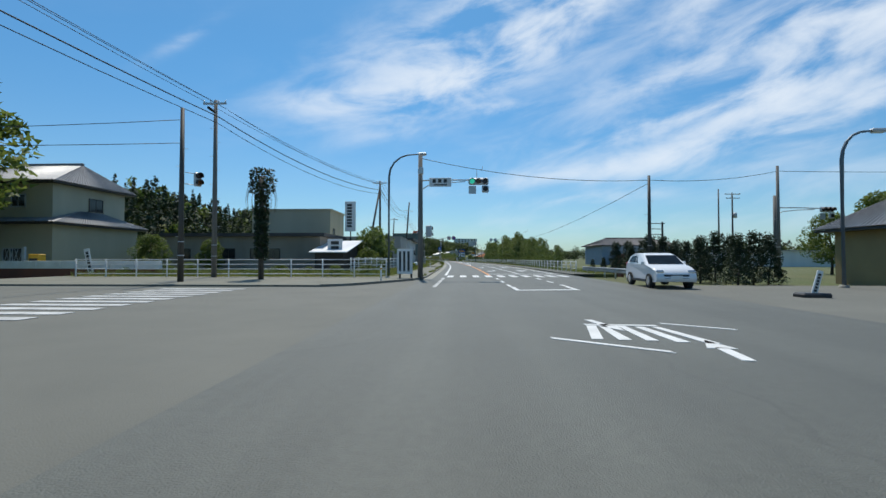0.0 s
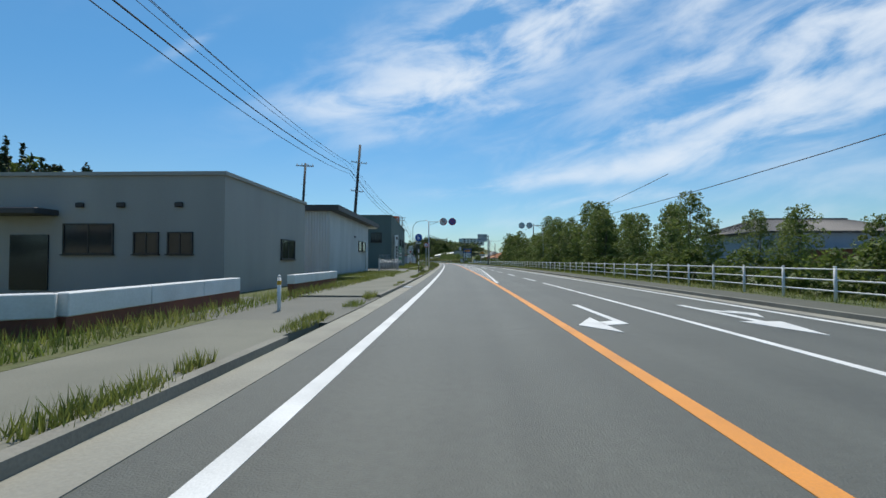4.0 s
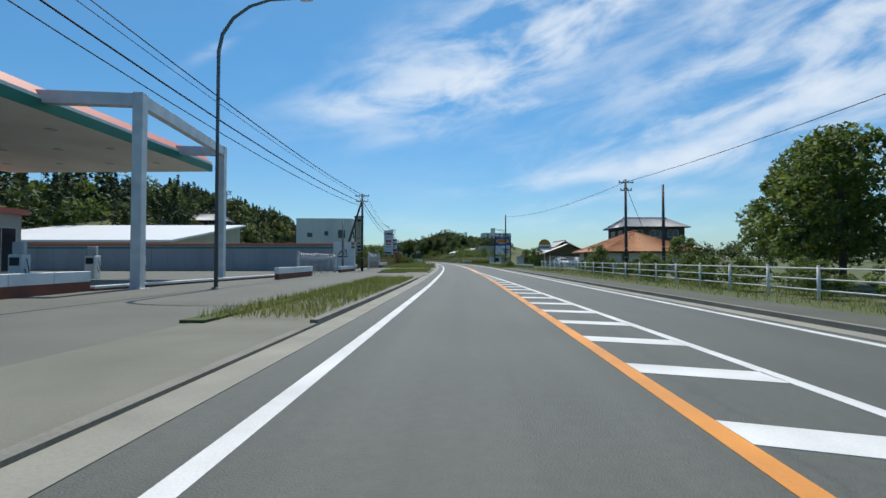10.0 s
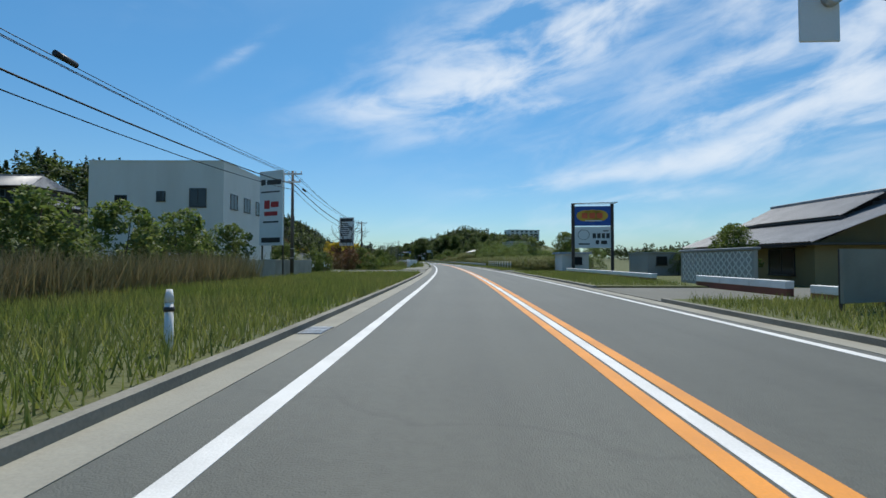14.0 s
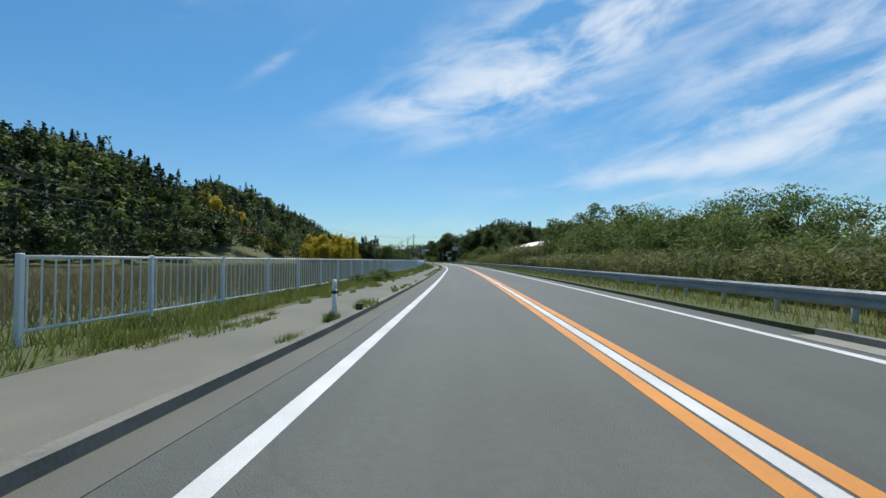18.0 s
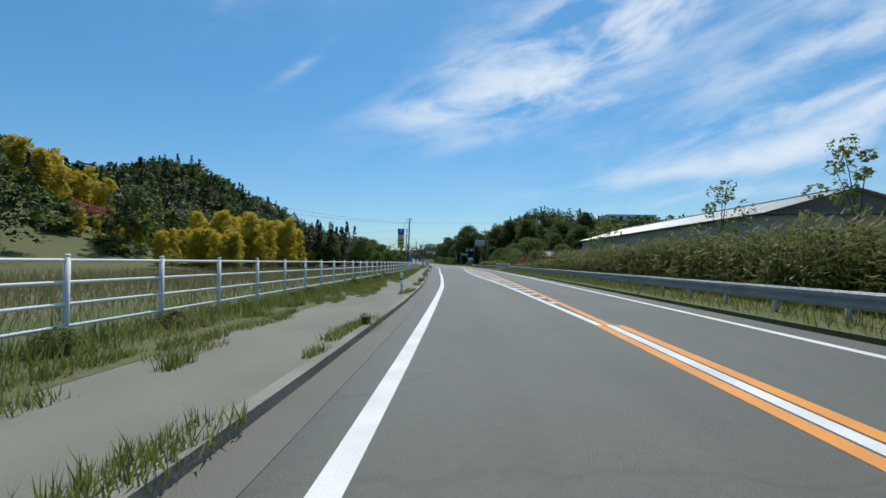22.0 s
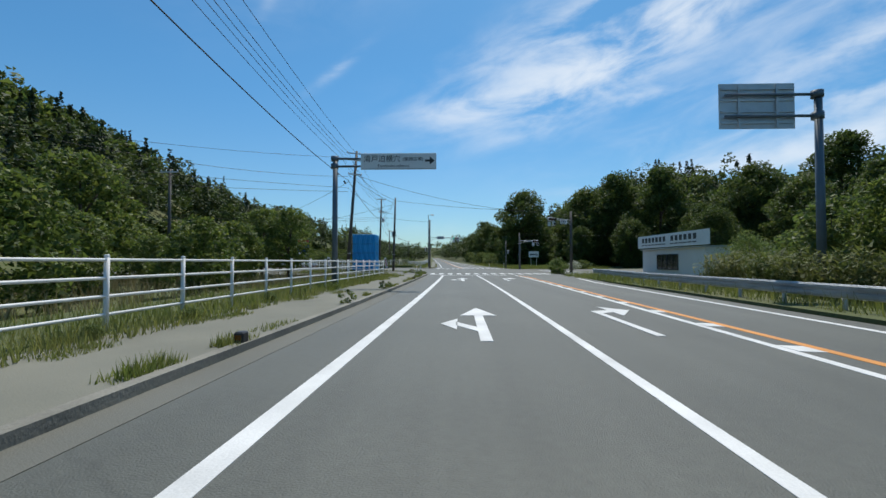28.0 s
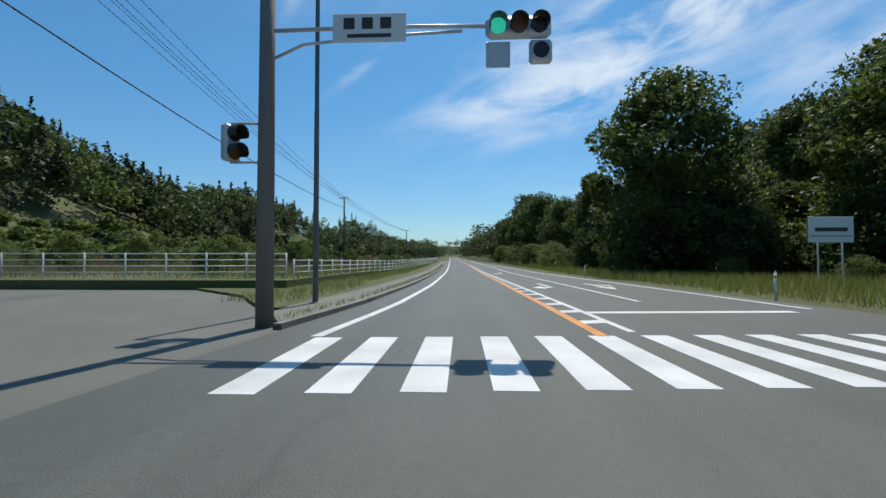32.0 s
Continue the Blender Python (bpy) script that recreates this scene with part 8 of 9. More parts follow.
# yellow and white shop sign
root = thing("shop_sign", stand(231.5, 15.8, 0, -8), "shop sign with a yellow top over a white panel", "signboard")
part("post", tube(shape(), (0, 0.05, -0.3), (0, 0.05, 4.0), 0.07, n=10), WHITE, root)
pn = part("panel", box(shape(), -1.1, 1.1, -0.12, 0.12, 2.9, 3.75, bevel=0.03), WHITE_CLEAN, root)
bars(pn, -0.12, [(-0.95 + i * 0.31, -0.72 + i * 0.31, 3.15, 3.5) for i in range(6)])
bm = shape()
dome = [(math.cos(a) * 0.98, 3.76 + math.sin(a) * 0.95) for a in np.linspace(0, math.pi, 15)]
fr, bk = [bm.verts.new((x, -0.1, z)) for x, z in dome], [bm.verts.new((x, 0.1, z)) for x, z in dome]
bm.faces.new(fr)
bm.faces.new(bk[::-1])
for i in range(15):
    bm.faces.new((fr[i], bk[i], bk[(i + 1) % 15], fr[(i + 1) % 15]))
bmesh.ops.recalc_face_normals(bm, faces=bm.faces[:])
part("crest", bm, material("amber_sign_paint", (0.58, 0.27, 0.025), (0.44, 0.19, 0.02), 2.5, 20, 0.5, bump=0.03), root, "rounded amber crest")
# parking sign with a board below
root = thing("parking_sign", stand(423, -6.1, 0, -8), "blue parking sign over a yellow green panel", "road sign")
part("post", tube(shape(), (0, 0.05, -0.4), (0, 0.05, 5.0), 0.05, n=10), POLE_DARK, root)
p1 = part("panel", box(shape(), -0.36, 0.36, -0.04, 0.03, 4.45, 5.15), BLUE_SIGN, root)
words("P", 0.62, WHITE_CLEAN, p1, Matrix.Translation((0, -0.046, 4.8)) @ Matrix.Rotation(radians(90), 4, "X"), "letter")
p2 = part("panel", box(shape(), -0.36, 0.36, -0.04, 0.03, 4.05, 4.446), WHITE_CLEAN, root)
words("500m", 0.24, BLACK, p2, Matrix.Translation((-0.06, -0.046, 4.24)) @ Matrix.Rotation(radians(90), 4, "X"), "lettering")
p3 = part("panel", box(shape(), -0.36, 0.36, -0.04, 0.03, 2.95, 4.046), material("yellow_green_sign", (0.55, 0.52, 0.02), (0.46, 0.46, 0.03), 2, 20, 0.5, bump=0.02), root)
part("drawn_shape", disc(shape(), (0, -0.045, 3.6), (0, 1, 0), 0.24, 0.012, 18), FRAME, p3)
part("drawn_shape", box(shape(), -0.2, 0.16, -0.056, -0.052, 3.55, 3.72), WHITE_CLEAN, p3)
# caution board on the sidewalk
root = thing("caution_board", stand(475.6, -4.15, 0.12, 14) @ Matrix.Rotation(radians(-8), 4, "X"), "white caution board on a folding stand", "signboard")
pn = part("panel", box(shape(), -0.36, 0.36, -0.02, 0.02, 0.2, 1.85, bevel=0.006), WHITE_CLEAN, root)
up = Matrix.Rotation(radians(90), 4, "X")
for i, ch in enumerate("注意"):
    words(ch, 0.2, RED_SIGN, pn, Matrix.Translation((-0.17 + 0.34 * i, -0.026, 1.73)) @ up, "character")
for i, ch in enumerate("この先"):
    words(ch, 0.13, BLUE_SIGN, pn, Matrix.Translation((0.2, -0.026, 1.2 - i * 0.145)) @ up, "character")
for i, ch in enumerate("通行制限中です"):
    words(ch, 0.125, BLUE_SIGN, pn, Matrix.Translation((-0.2, -0.026, 1.2 - i * 0.135)) @ up, "character")
for i, ch in enumerate("帰還困難区域につき"):
    words(ch, 0.11, RED_SIGN, pn, Matrix.Translation((0.0, -0.026, 1.24 - i * 0.115)) @ up, "character")
part("red_mark", box(shape(), -0.12, 0.12, -0.027, -0.021, 1.38, 1.46), RED_SIGN, pn)
part("red_mark", box(shape(), -0.035, 0.035, -0.0275, -0.0215, 1.3, 1.58), RED_SIGN, pn)
for x in (-0.27, 0.27):
    for q in (45, -45):
        part("blue_mark", box(shape(), -0.08, 0.08, -0.027, -0.021, -0.012, 0.012, Matrix.Translation((x, 0, 1.45)) @ Matrix.Rotation(radians(q), 4, "Y")), BLUE_SIGN, pn)
part("writing_bar", box(shape(), -0.3, 0.3, -0.027, -0.021, 0.27, 0.31), FRAME, pn)
for x in (-0.33, 0.33):
    part("leg", tube(shape(), (x, 0.03, 1.6), (x, 0.03, 0.0), 0.018, n=6), GALV, root)
    part("leg", tube(shape(), (x, 0.03, 1.5), (x, 0.6, 0.02), 0.018, n=6), GALV, root)
# works hall signs
b = thing("green_banner", stand(131.8, -9.42, 0, 90), "green company banner on the works hall", "banner")
pn = part("cloth", box(shape(), -2.2, 2.2, -0.03, 0.0, 0.75, 3.75), GREEN_SIGN, b)
words("機密書類の", 0.42, WHITE_CLEAN, pn, Matrix.Translation((0.1, -0.036, 3.42)) @ up, "lettering")
words("安全確実なリサイクル", 0.38, WHITE_CLEAN, pn, Matrix.Translation((0.0, -0.036, 2.88)) @ up, "lettering")
part("white_band", box(shape(), -2.19, 2.19, -0.035, -0.031, 1.85, 2.6), WHITE_CLEAN, pn)
part("white_band", box(shape(), -2.19, 2.19, -0.035, -0.031, 0.76, 1.35), WHITE_CLEAN, pn)
bars(pn, -0.036, [(-2.0, -1.35, 1.95, 2.5), (-1.2, -0.75, 1.95, 2.5), (-0.6, 2.0, 2.0, 2.4), (-1.6, 1.9, 1.12, 1.24), (-1.9, 1.9, 0.84, 0.98)])
b = thing("upright_sign", stand(122.6, -9.0, 0, 60), "tall white company sign by the hall corner", "signboard")
part("post", tube(shape(), (0, 0.1, -0.2), (0, 0.1, 4.4), 0.05, n=8), GALV, b)
pn = part("panel", box(shape(), -0.42, 0.42, -0.06, 0.06, 0.9, 5.2, bevel=0.01), WHITE_CLEAN, b)
bars(pn, -0.06, [(-0.2, 0.25, 4.5, 4.95)] + [(-0.2, 0.2, 3.1 - i * 0.5, 3.45 - i * 0.5) for i in range(5)] + [(-0.3, -0.24, 1.6, 4.2), (0.22, 0.3, 2.6, 4.2)])

# ---- filling station ----
root = thing("station_canopy", stand(177.3, -24.2), "filling station canopy with faded red and green fascia", "canopy")
hx, hy, zc = 7.2, 8.2, 7.3
part("ceiling", box(shape(), -hx + 0.1, hx - 0.1, -hy + 0.1, hy - 0.1, zc, zc + 0.18), WHITE_WALL, root)
part("deck", box(shape(), -hx + 0.6, hx - 0.6, -hy + 0.6, hy - 0.6, zc + 0.184, zc + 1.0), ROOF_PALE, root)
for z0, z1, mat_, in0, in1 in ((0.0, 0.46, GREEN_FASCIA, 0.0, 0.0), (0.463, 0.62, WHITE_CLEAN, 0.03, 0.03), (0.623, 1.12, RED_FASCIA, 0.04, 0.5)):
    # each band is one mitred strip on a side of the canopy; the red one leans back
    for side in range(4):
        m = Matrix.Rotation(side * math.pi / 2, 4, "Z")
        w, d = (hx, hy) if side % 2 == 0 else (hy, hx)
        bm = shape()
        q = [(-w + in0, -d + in0, zc + z0), (w - in0, -d + in0, zc + z0), (w - in1, -d + in1, zc + z1), (-w + in1, -d + in1, zc + z1)]
        front = [bm.verts.new(m @ Vector(v)) for v in q]
        behind = [bm.verts.new(m @ Vector((v[0] * (1 - 0.08 / w), v[1] + 0.08, v[2]))) for v in q]
        bm.faces.new(front)
        bm.faces.new(behind[::-1])
        for i in range(4):
            bm.faces.new((front[i], behind[i], behind[(i + 1) % 4], front[(i + 1) % 4]))
        bmesh.ops.recalc_face_normals(bm, faces=bm.faces[:])
        part("fascia", bm, mat_, root)
tp = part("sign_panel", box(shape(), 3.2, 6.9, -hy + 0.35, -hy + 0.55, zc + 1.15, zc + 1.95, bevel=0.02), WHITE_CLEAN, root, "white sign panel over a dark red base")
part("sign_base", box(shape(), 3.1, 7.0, -hy + 0.1, -hy + 0.62, zc + 0.62, zc + 1.147), RED_SIGN, root)
for i, (u, w) in enumerate(((3.9, 0.42), (4.4, 0.46), (4.93, 0.24), (5.24, 0.44), (5.75, 0.44))):
    part("writing_bar", box(shape(), u, u + w, -hy + 0.338, -hy + 0.349, zc + (1.28 if i != 2 else 1.5), zc + (1.82 if i != 2 else 1.6)), FRAME, tp)
for x in (-4.5, -1.0, 2.2, 5.2):
    for yy in (-5.4, -1.8, 1.8, 5.4):
        part("ceiling_lamp", box(shape(), x - 0.17, x + 0.17, yy - 0.17, yy + 0.17, zc - 0.05, zc - 0.002, bevel=0.01), ALU, root)
for x, yy in ((-5.2, 5.2), (-5.2, -3.6)):
    part("column", box(shape(), x - 0.2, x + 0.2, yy - 0.2, yy + 0.2, -0.1, zc - 0.002), WHITE, root)
root = thing("steel_gantry", stand(178.0, -14.0, 0, 8), "grey steel gantry beside the canopy", "gantry")
for yy in (-4.4, 4.4):
    part("column", box(shape(), -0.2, 0.2, yy - 0.2, yy + 0.2, -0.1, 8.2, bevel=0.015), GALV, root)
    part("base_plate", box(shape(), -0.32, 0.32, yy - 0.32, yy + 0.32, 0.0, 0.06, bevel=0.01), GALV, root)
    part("beam", box(shape(), -3.0 - 0.14 * (4.4 - yy), -0.203, yy - 0.17, yy + 0.17, 7.62, 8.16, bevel=0.015), GALV, root)
part("beam", box(shape(), -0.17, 0.17, -4.19, 4.19, 7.62, 8.16, bevel=0.015), GALV, root)
b, hx, hy = block("station_shop", 175, 188, -47, -33, 4.6, GREY_WALL, "glazed filling station shop in shade", roof=RED_FASCIA, over=0.3, slab=0.4, category="shop")
for u in (-5.2, -3.1, -1.0, 1.1, 3.2, 5.3):
    window(b, "near", u, 0.3, 1.95, 3.3, hx, hy, ALU, 1, False)
for u in (-5.0, -2.5, 0.0, 2.5, 5.0):
    window(b, "right", u, 0.3, 2.2, 3.3, hx, hy, ALU, 1, False)
for i, u in enumerate((-3.0, 0.4, 3.4)):
    part("poster", box(shape(), u - 0.3, u + 0.3, -hy - 0.09, -hy - 0.076, 1.5 + 0.2 * (i % 2), 2.4), WHITE_CLEAN, b)
for s, lat in ((176.5, -23.6), (176.5, -21.4), (183.5, -23.6), (183.5, -20.6)):
    root = thing("fuel_pump", stand(s, lat), "old pale fuel pump on the forecourt", "fuel pump")
    part("body", box(shape(), -0.35, 0.35, -0.25, 0.25, 0.03, 1.5, bevel=0.04), WHITE, root)
    part("display", box(shape(), -0.25, 0.25, -0.262, -0.251, 0.95, 1.35), BLACK, root)
    part("column", box(shape(), -0.3, 0.3, -0.1, 0.1, 1.504, 2.1, bevel=0.03), GALV, root)
    part("hose", pipe(shape(), [(0.36, 0, 1.3), (0.55, -0.05, 0.7), (0.5, -0.1, 0.4), (0.38, -0.1, 0.8)], 0.02, 6), BLACK, root)
root = thing("tower_sign", stand(143.2, -11.6, 0, 18), "orange tower sign on a pale mast", "signboard")
part("mast", box(shape(), -0.2, 0.2, -0.2, 0.2, -0.2, 7.8), WHITE, root)
part("mast", box(shape(), 0.75, 0.95, -0.12, 0.12, -0.2, 10.2), WHITE, root)
pn = part("panel", box(shape(), -1.15, 0.74, -0.14, 0.14, 8.7, 10.25, bevel=0.02), ORANGE_SIGN, root)
bm = shape()
for q in ((-0.75, 9.1, 0.0, 9.62), (-0.05, 9.1, 0.45, 9.85)):
    pipe(bm, [(q[0], -0.15, q[1]), ((q[0] + q[2]) / 2, -0.15, (q[1] + q[3]) / 2 + 0.08), (q[2], -0.15, q[3])], 0.08, 6)
tube(bm, (0.45, -0.15, 9.85), (0.5, -0.15, 9.1), 0.08, n=6)
part("white_mark", bm, WHITE_CLEAN, pn)
pn = part("panel", box(shape(), -1.15, 0.74, -0.14, 0.14, 8.2, 8.69, bevel=0.02), WHITE_CLEAN, root)
bars(pn, -0.14, [(-0.9 + i * 0.33, -0.68 + i * 0.33, 8.3, 8.58) for i in range(5)], RED_SIGN)
part("lower_board", box(shape(), -0.7, 0.6, -0.1, 0.1, 5.0, 6.6), ORANGE_SIGN, root)
for s, lat in ((226.7, -3.7), (522.5, -3.45), (432.6, -3.5), (301, -2.5), (388.6, -2.2)):
    root = thing("marker_post", stand(s, lat, 0.1), "white marker post with a rounded top", "marker post")
    part("post", tube(shape(), (0, 0, -0.2), (0, 0, 0.62), 0.055, 0.05, 12), WHITE, root)
    part("band", tube(shape(), (0, 0, 0.5), (0, 0, 0.56), 0.062, n=12), FRAME, root)
    part("cap", tube(shape(), (0, 0, 0.622), (0, 0, 0.78), 0.06, 0.035, 12), WHITE, root)
for s in (302.6, 380.2, 414, 435.2, 484.6, 507.5):
    root = thing("kerb_reflector", stand(s, left_kerb(s) - 0.12, 0.11), "small dark reflector block on the kerb", "reflector")
    part("block", box(shape(), -0.07, 0.07, -0.09, 0.09, -0.02, 0.15, bevel=0.02), BLACK, root)
    part("lens", box(shape(), -0.045, 0.045, -0.096, -0.0905, 0.04, 0.11), LENS_AMBER, root)
root, pn, y = board_sign("notice_board", 535.4, -11.9, 0.75, 0.4, 2.55, "narrow white notice board with a column of dark writing", turn=-10, thick=0.08)
bars(pn, y, [(-0.14, 0.1, 2.1 - i * 0.27, 2.29 - i * 0.27) for i in range(6)])
root = thing("marker_post", stand(157, -9.0), "short pale post on the forecourt", "marker post")
part("post", tube(shape(), (0, 0, -0.1), (0, 0, 0.8), 0.06, 0.05, 10), WHITE, root)


# ---- low walls, gates, bins ----
def low_wall(a, b, h, label, cap=0.5, brick=BRICK, top=WHITE):
    """A low wall between two places: brick-coloured below, a white band above."""
    pa, pb = at(*a), at(*b)
    d = pb - pa
    m = Matrix.Translation(pa) @ Matrix.Rotation(math.atan2(d.y, d.x), 4, "Z")
    root = thing("low_wall", m, label, "low wall")
    L = d.length
    part("base", box(shape(), 0, L, -0.12, 0.12, -0.25, h * (1 - cap)), brick, root)
    n = max(1, round(L / 1.8))
    for i in range(n):
        part("panel", box(shape(), L * i / n + 0.01, L * (i + 1) / n - 0.01, -0.15, 0.15, h * (1 - cap) + 0.003, h, bevel=0.015), top, root)
    return root


for a, b, h in (((58.5, -8.4), (60, -6.2), 0.75), ((60, -6.2), (66, -6.5), 0.75), ((70, -6.4), (76, -6.4), 0.7), ((156.8, -13.0), (172.3, -14.4), 0.8), ((172.4, -14.3), (188, -12.4), 0.22), ((148.9, -10.6), (155, -9.6), 0.25), ((182, -11), (188.3, -11), 0.75), ((196.7, -11), (202.5, -11), 0.6), ((203.6, -12.3), (212, -12.7), 0.6),
                ((220, -10.9), (227.7, -10.9), 0.75), ((219.5, 11.2), (235, 10.8), 0.5), ((246, 11.0), (264, 11.2), 0.5), ((236.5, 11.2), (242, 11.2), 0.55), ((30.5, -34), (30, -21), 1.1), ((569.5, -38), (569, -27), 1.0), ((266, -16), (275, -14.5), 0.8), ((283.5, 12.2), (284, 17), 0.6),
                ((14, 14.5), (12, 26), 0.8), ((34.5, 12.2), (40, 12.2), 0.5)):
    low_wall(a, b, h, "low wall with a white band over brick red")
root = low_wall((203.0, -49), (203.0, -13.3), 2.75, "long blue grey yard wall under a red coping", 0.96, CONCRETE, GREY_BLUE)
part("green_band", box(shape(), 0.0, 35.7, -0.162, -0.152, 2.42, 2.6), GREEN_FASCIA, root)
part("coping", box(shape(), -0.05, 35.72, -0.2, 0.2, 2.753, 2.98, bevel=0.02), RED_FASCIA, root, "faded red coping")
root = low_wall((203.0, -13.27), (202.8, -10.9), 3.1, "white end of the yard wall with a company mark", 0.97, CONCRETE, WHITE)
bm = shape()
for q in (((0.55, 1.75), (0.95, 2.2)), ((0.95, 2.2), (1.02, 1.75)), ((1.12, 1.75), (1.42, 2.3)), ((1.42, 2.3), (1.5, 1.75))):
    tube(bm, (q[0][0], -0.158, q[0][1]), (q[1][0], -0.158, q[1][1]), 0.05, n=6)
mk = part("mark", bm, FRAME, root)
part("writing_bar", box(shape(), 0.5, 1.6, -0.165, -0.152, 1.5, 1.62), FRAME, mk)
part("red_square", box(shape(), 2.0, 2.36, -0.165, -0.152, 2.75, 3.09), RED_FASCIA, root)
part("green_square", box(shape(), 2.0, 2.36, -0.165, -0.152, 2.45, 2.65), GREEN_FASCIA, root)
part("meter_box", box(shape(), 1.15, 1.35, -0.26, -0.152, 1.9, 2.5, bevel=0.015), GALV, root)
root = low_wall((246.5, -12.4), (261, -12.8), 1.3, "grey block wall behind the grass", 0.9, CONCRETE, CONCRETE)


def lattice_gate(a, b, h, label):
    """A folding gate of crossed slats."""
    pa, pb = at(*a), at(*b)
    d = pb - pa
    m = Matrix.Translation(pa) @ Matrix.Rotation(math.atan2(d.y, d.x), 4, "Z")
    root = thing("folding_gate", m, label, "gate")
    L = d.length
    n = round(L / 0.42)
    w = L / n
    for i in range(n):
        for x0, x1 in ((i, i + 1.6), (i + 1.6, i)):
            if 0 <= x0 * w <= L and 0 <= x1 * w <= L:
                part("slat", tube(shape(), (x0 * w, 0.02 if x1 > x0 else -0.02, 0.12), (x1 * w, 0.02 if x1 > x0 else -0.02, h), 0.016, n=5), ALU, root)
        if i % 4 == 0:
            part("upright", box(shape(), i * w - 0.025, i * w + 0.025, -0.03, 0.03, 0.02, h), ALU, root)
            part("castor", tube(shape(), (i * w, -0.02, 0.06), (i * w, 0.02, 0.06), 0.05, n=8), BLACK, root)
    part("end_post", box(shape(), L - 0.08, L + 0.08, -0.08, 0.08, -0.1, h + 0.15), GALV, root)
    part("end_post", box(shape(), -0.08, 0.08, -0.08, 0.08, -0.1, h + 0.15), GALV, root)
    return root


lattice_gate((103.2, -8.6), (112.5, -7.6), 1.35, "aluminium folding gate across the yard")
lattice_gate((188.5, -12.0), (197.4, -11.6), 1.75, "aluminium folding gate of the station yard")
lattice_gate((212.5, -11.2), (220.3, -11.0), 2.1, "white folding gate beside the restaurant sign")
lattice_gate((268, -16.5), (274.5, -15), 2.0, "folding gate behind the bare tree")
lattice_gate((32.5, -42), (31.5, -32.5), 2.0, "folding gate beside the house")
lattice_gate((217.5, 13.2), (219.5, 19), 1.7, "white lattice screen by the parked cars")
root = thing("menu_stand", stand(221.5, -12.0), "small white lattice stand behind the wall", "stand")
for x in (-0.4, 0.0, 0.4):
    part("upright", box(shape(), x - 0.03, x + 0.03, -0.03, 0.03, -0.1, 1.4), WHITE, root)
for z in (0.9, 1.1, 1.3):
    part("slat", box(shape(), -0.5, 0.5, -0.05, -0.031, z, z + 0.08), WHITE, root)

# leaning white posts with writing, amber boxes
for s, lat, lean, turn in ((30, -26, 12, 0), (15.0, 11.4, -16, 0), (561.5, -11.8, 10, 0), (548.0, -19.0, 8, 0)):
    root = thing("leaning_board", stand(s, lat, 0.0, turn) @ Matrix.Rotation(radians(-lean), 4, "Y"), "narrow white warning board that leans over", "signboard")
    k = 0.45 if s == 15.0 else 1.0
    pn = part("panel", box(shape(), -0.2 * k, 0.2 * k, -0.02, 0.02, 0.05, 2.0 * k), WHITE_CLEAN, root)
    bars(pn, -0.02, [(-0.1 * k, 0.1 * k, (1.6 - i * 0.24) * k, (1.78 - i * 0.24) * k) for i in range(6)], RED_SIGN if s > 560 else FRAME)
    part("weight", box(shape(), -0.45, 0.45, -0.25, 0.3, -0.05, 0.14, Matrix.Rotation(radians(lean), 4, "Y"), 0.05), BLACK, root)
for s, lat, h in ((31, -31.0, 1.6), (568.5, -31.5, 1.9), (15, 16.2, 1.2)):
    root = thing("gate_machine", stand(s, lat), "amber box beside the barrier", "machine")
    part("body", box(shape(), -0.4, 0.4, -0.3, 0.3, -0.1, h, bevel=0.04), YELLOW, root)
    part("stripe", box(shape(), -0.3, 0.3, -0.31, -0.301, h * 0.55, h * 0.8), FRAME, root)
root, pn, y = board_sign("notice_sign", 569.5, -29.9, 2.2, 2.3, 5.7, "red and blue notice sign at the barrier", BLUE_SIGN)
part("red_top", box(shape(), -1.1, 1.1, y - 0.02, y - 0.001, 4.9, 5.7), RED_SIGN, pn)
bars(pn, y, [(-0.9 + i * 0.5, -0.55 + i * 0.5, 5.0, 5.6) for i in range(4)], WHITE_CLEAN)
part("white_lower", box(shape(), -1.0, 1.0, y - 0.02, y - 0.001, 2.4, 3.2), WHITE_CLEAN, pn)
part("swirl", pipe(shape(), [(-0.7, y - 0.03, 3.7), (-0.2, y - 0.03, 4.3), (0.4, y - 0.03, 3.7), (0.8, y - 0.03, 4.2)], 0.1, 6), YELLOW, pn)

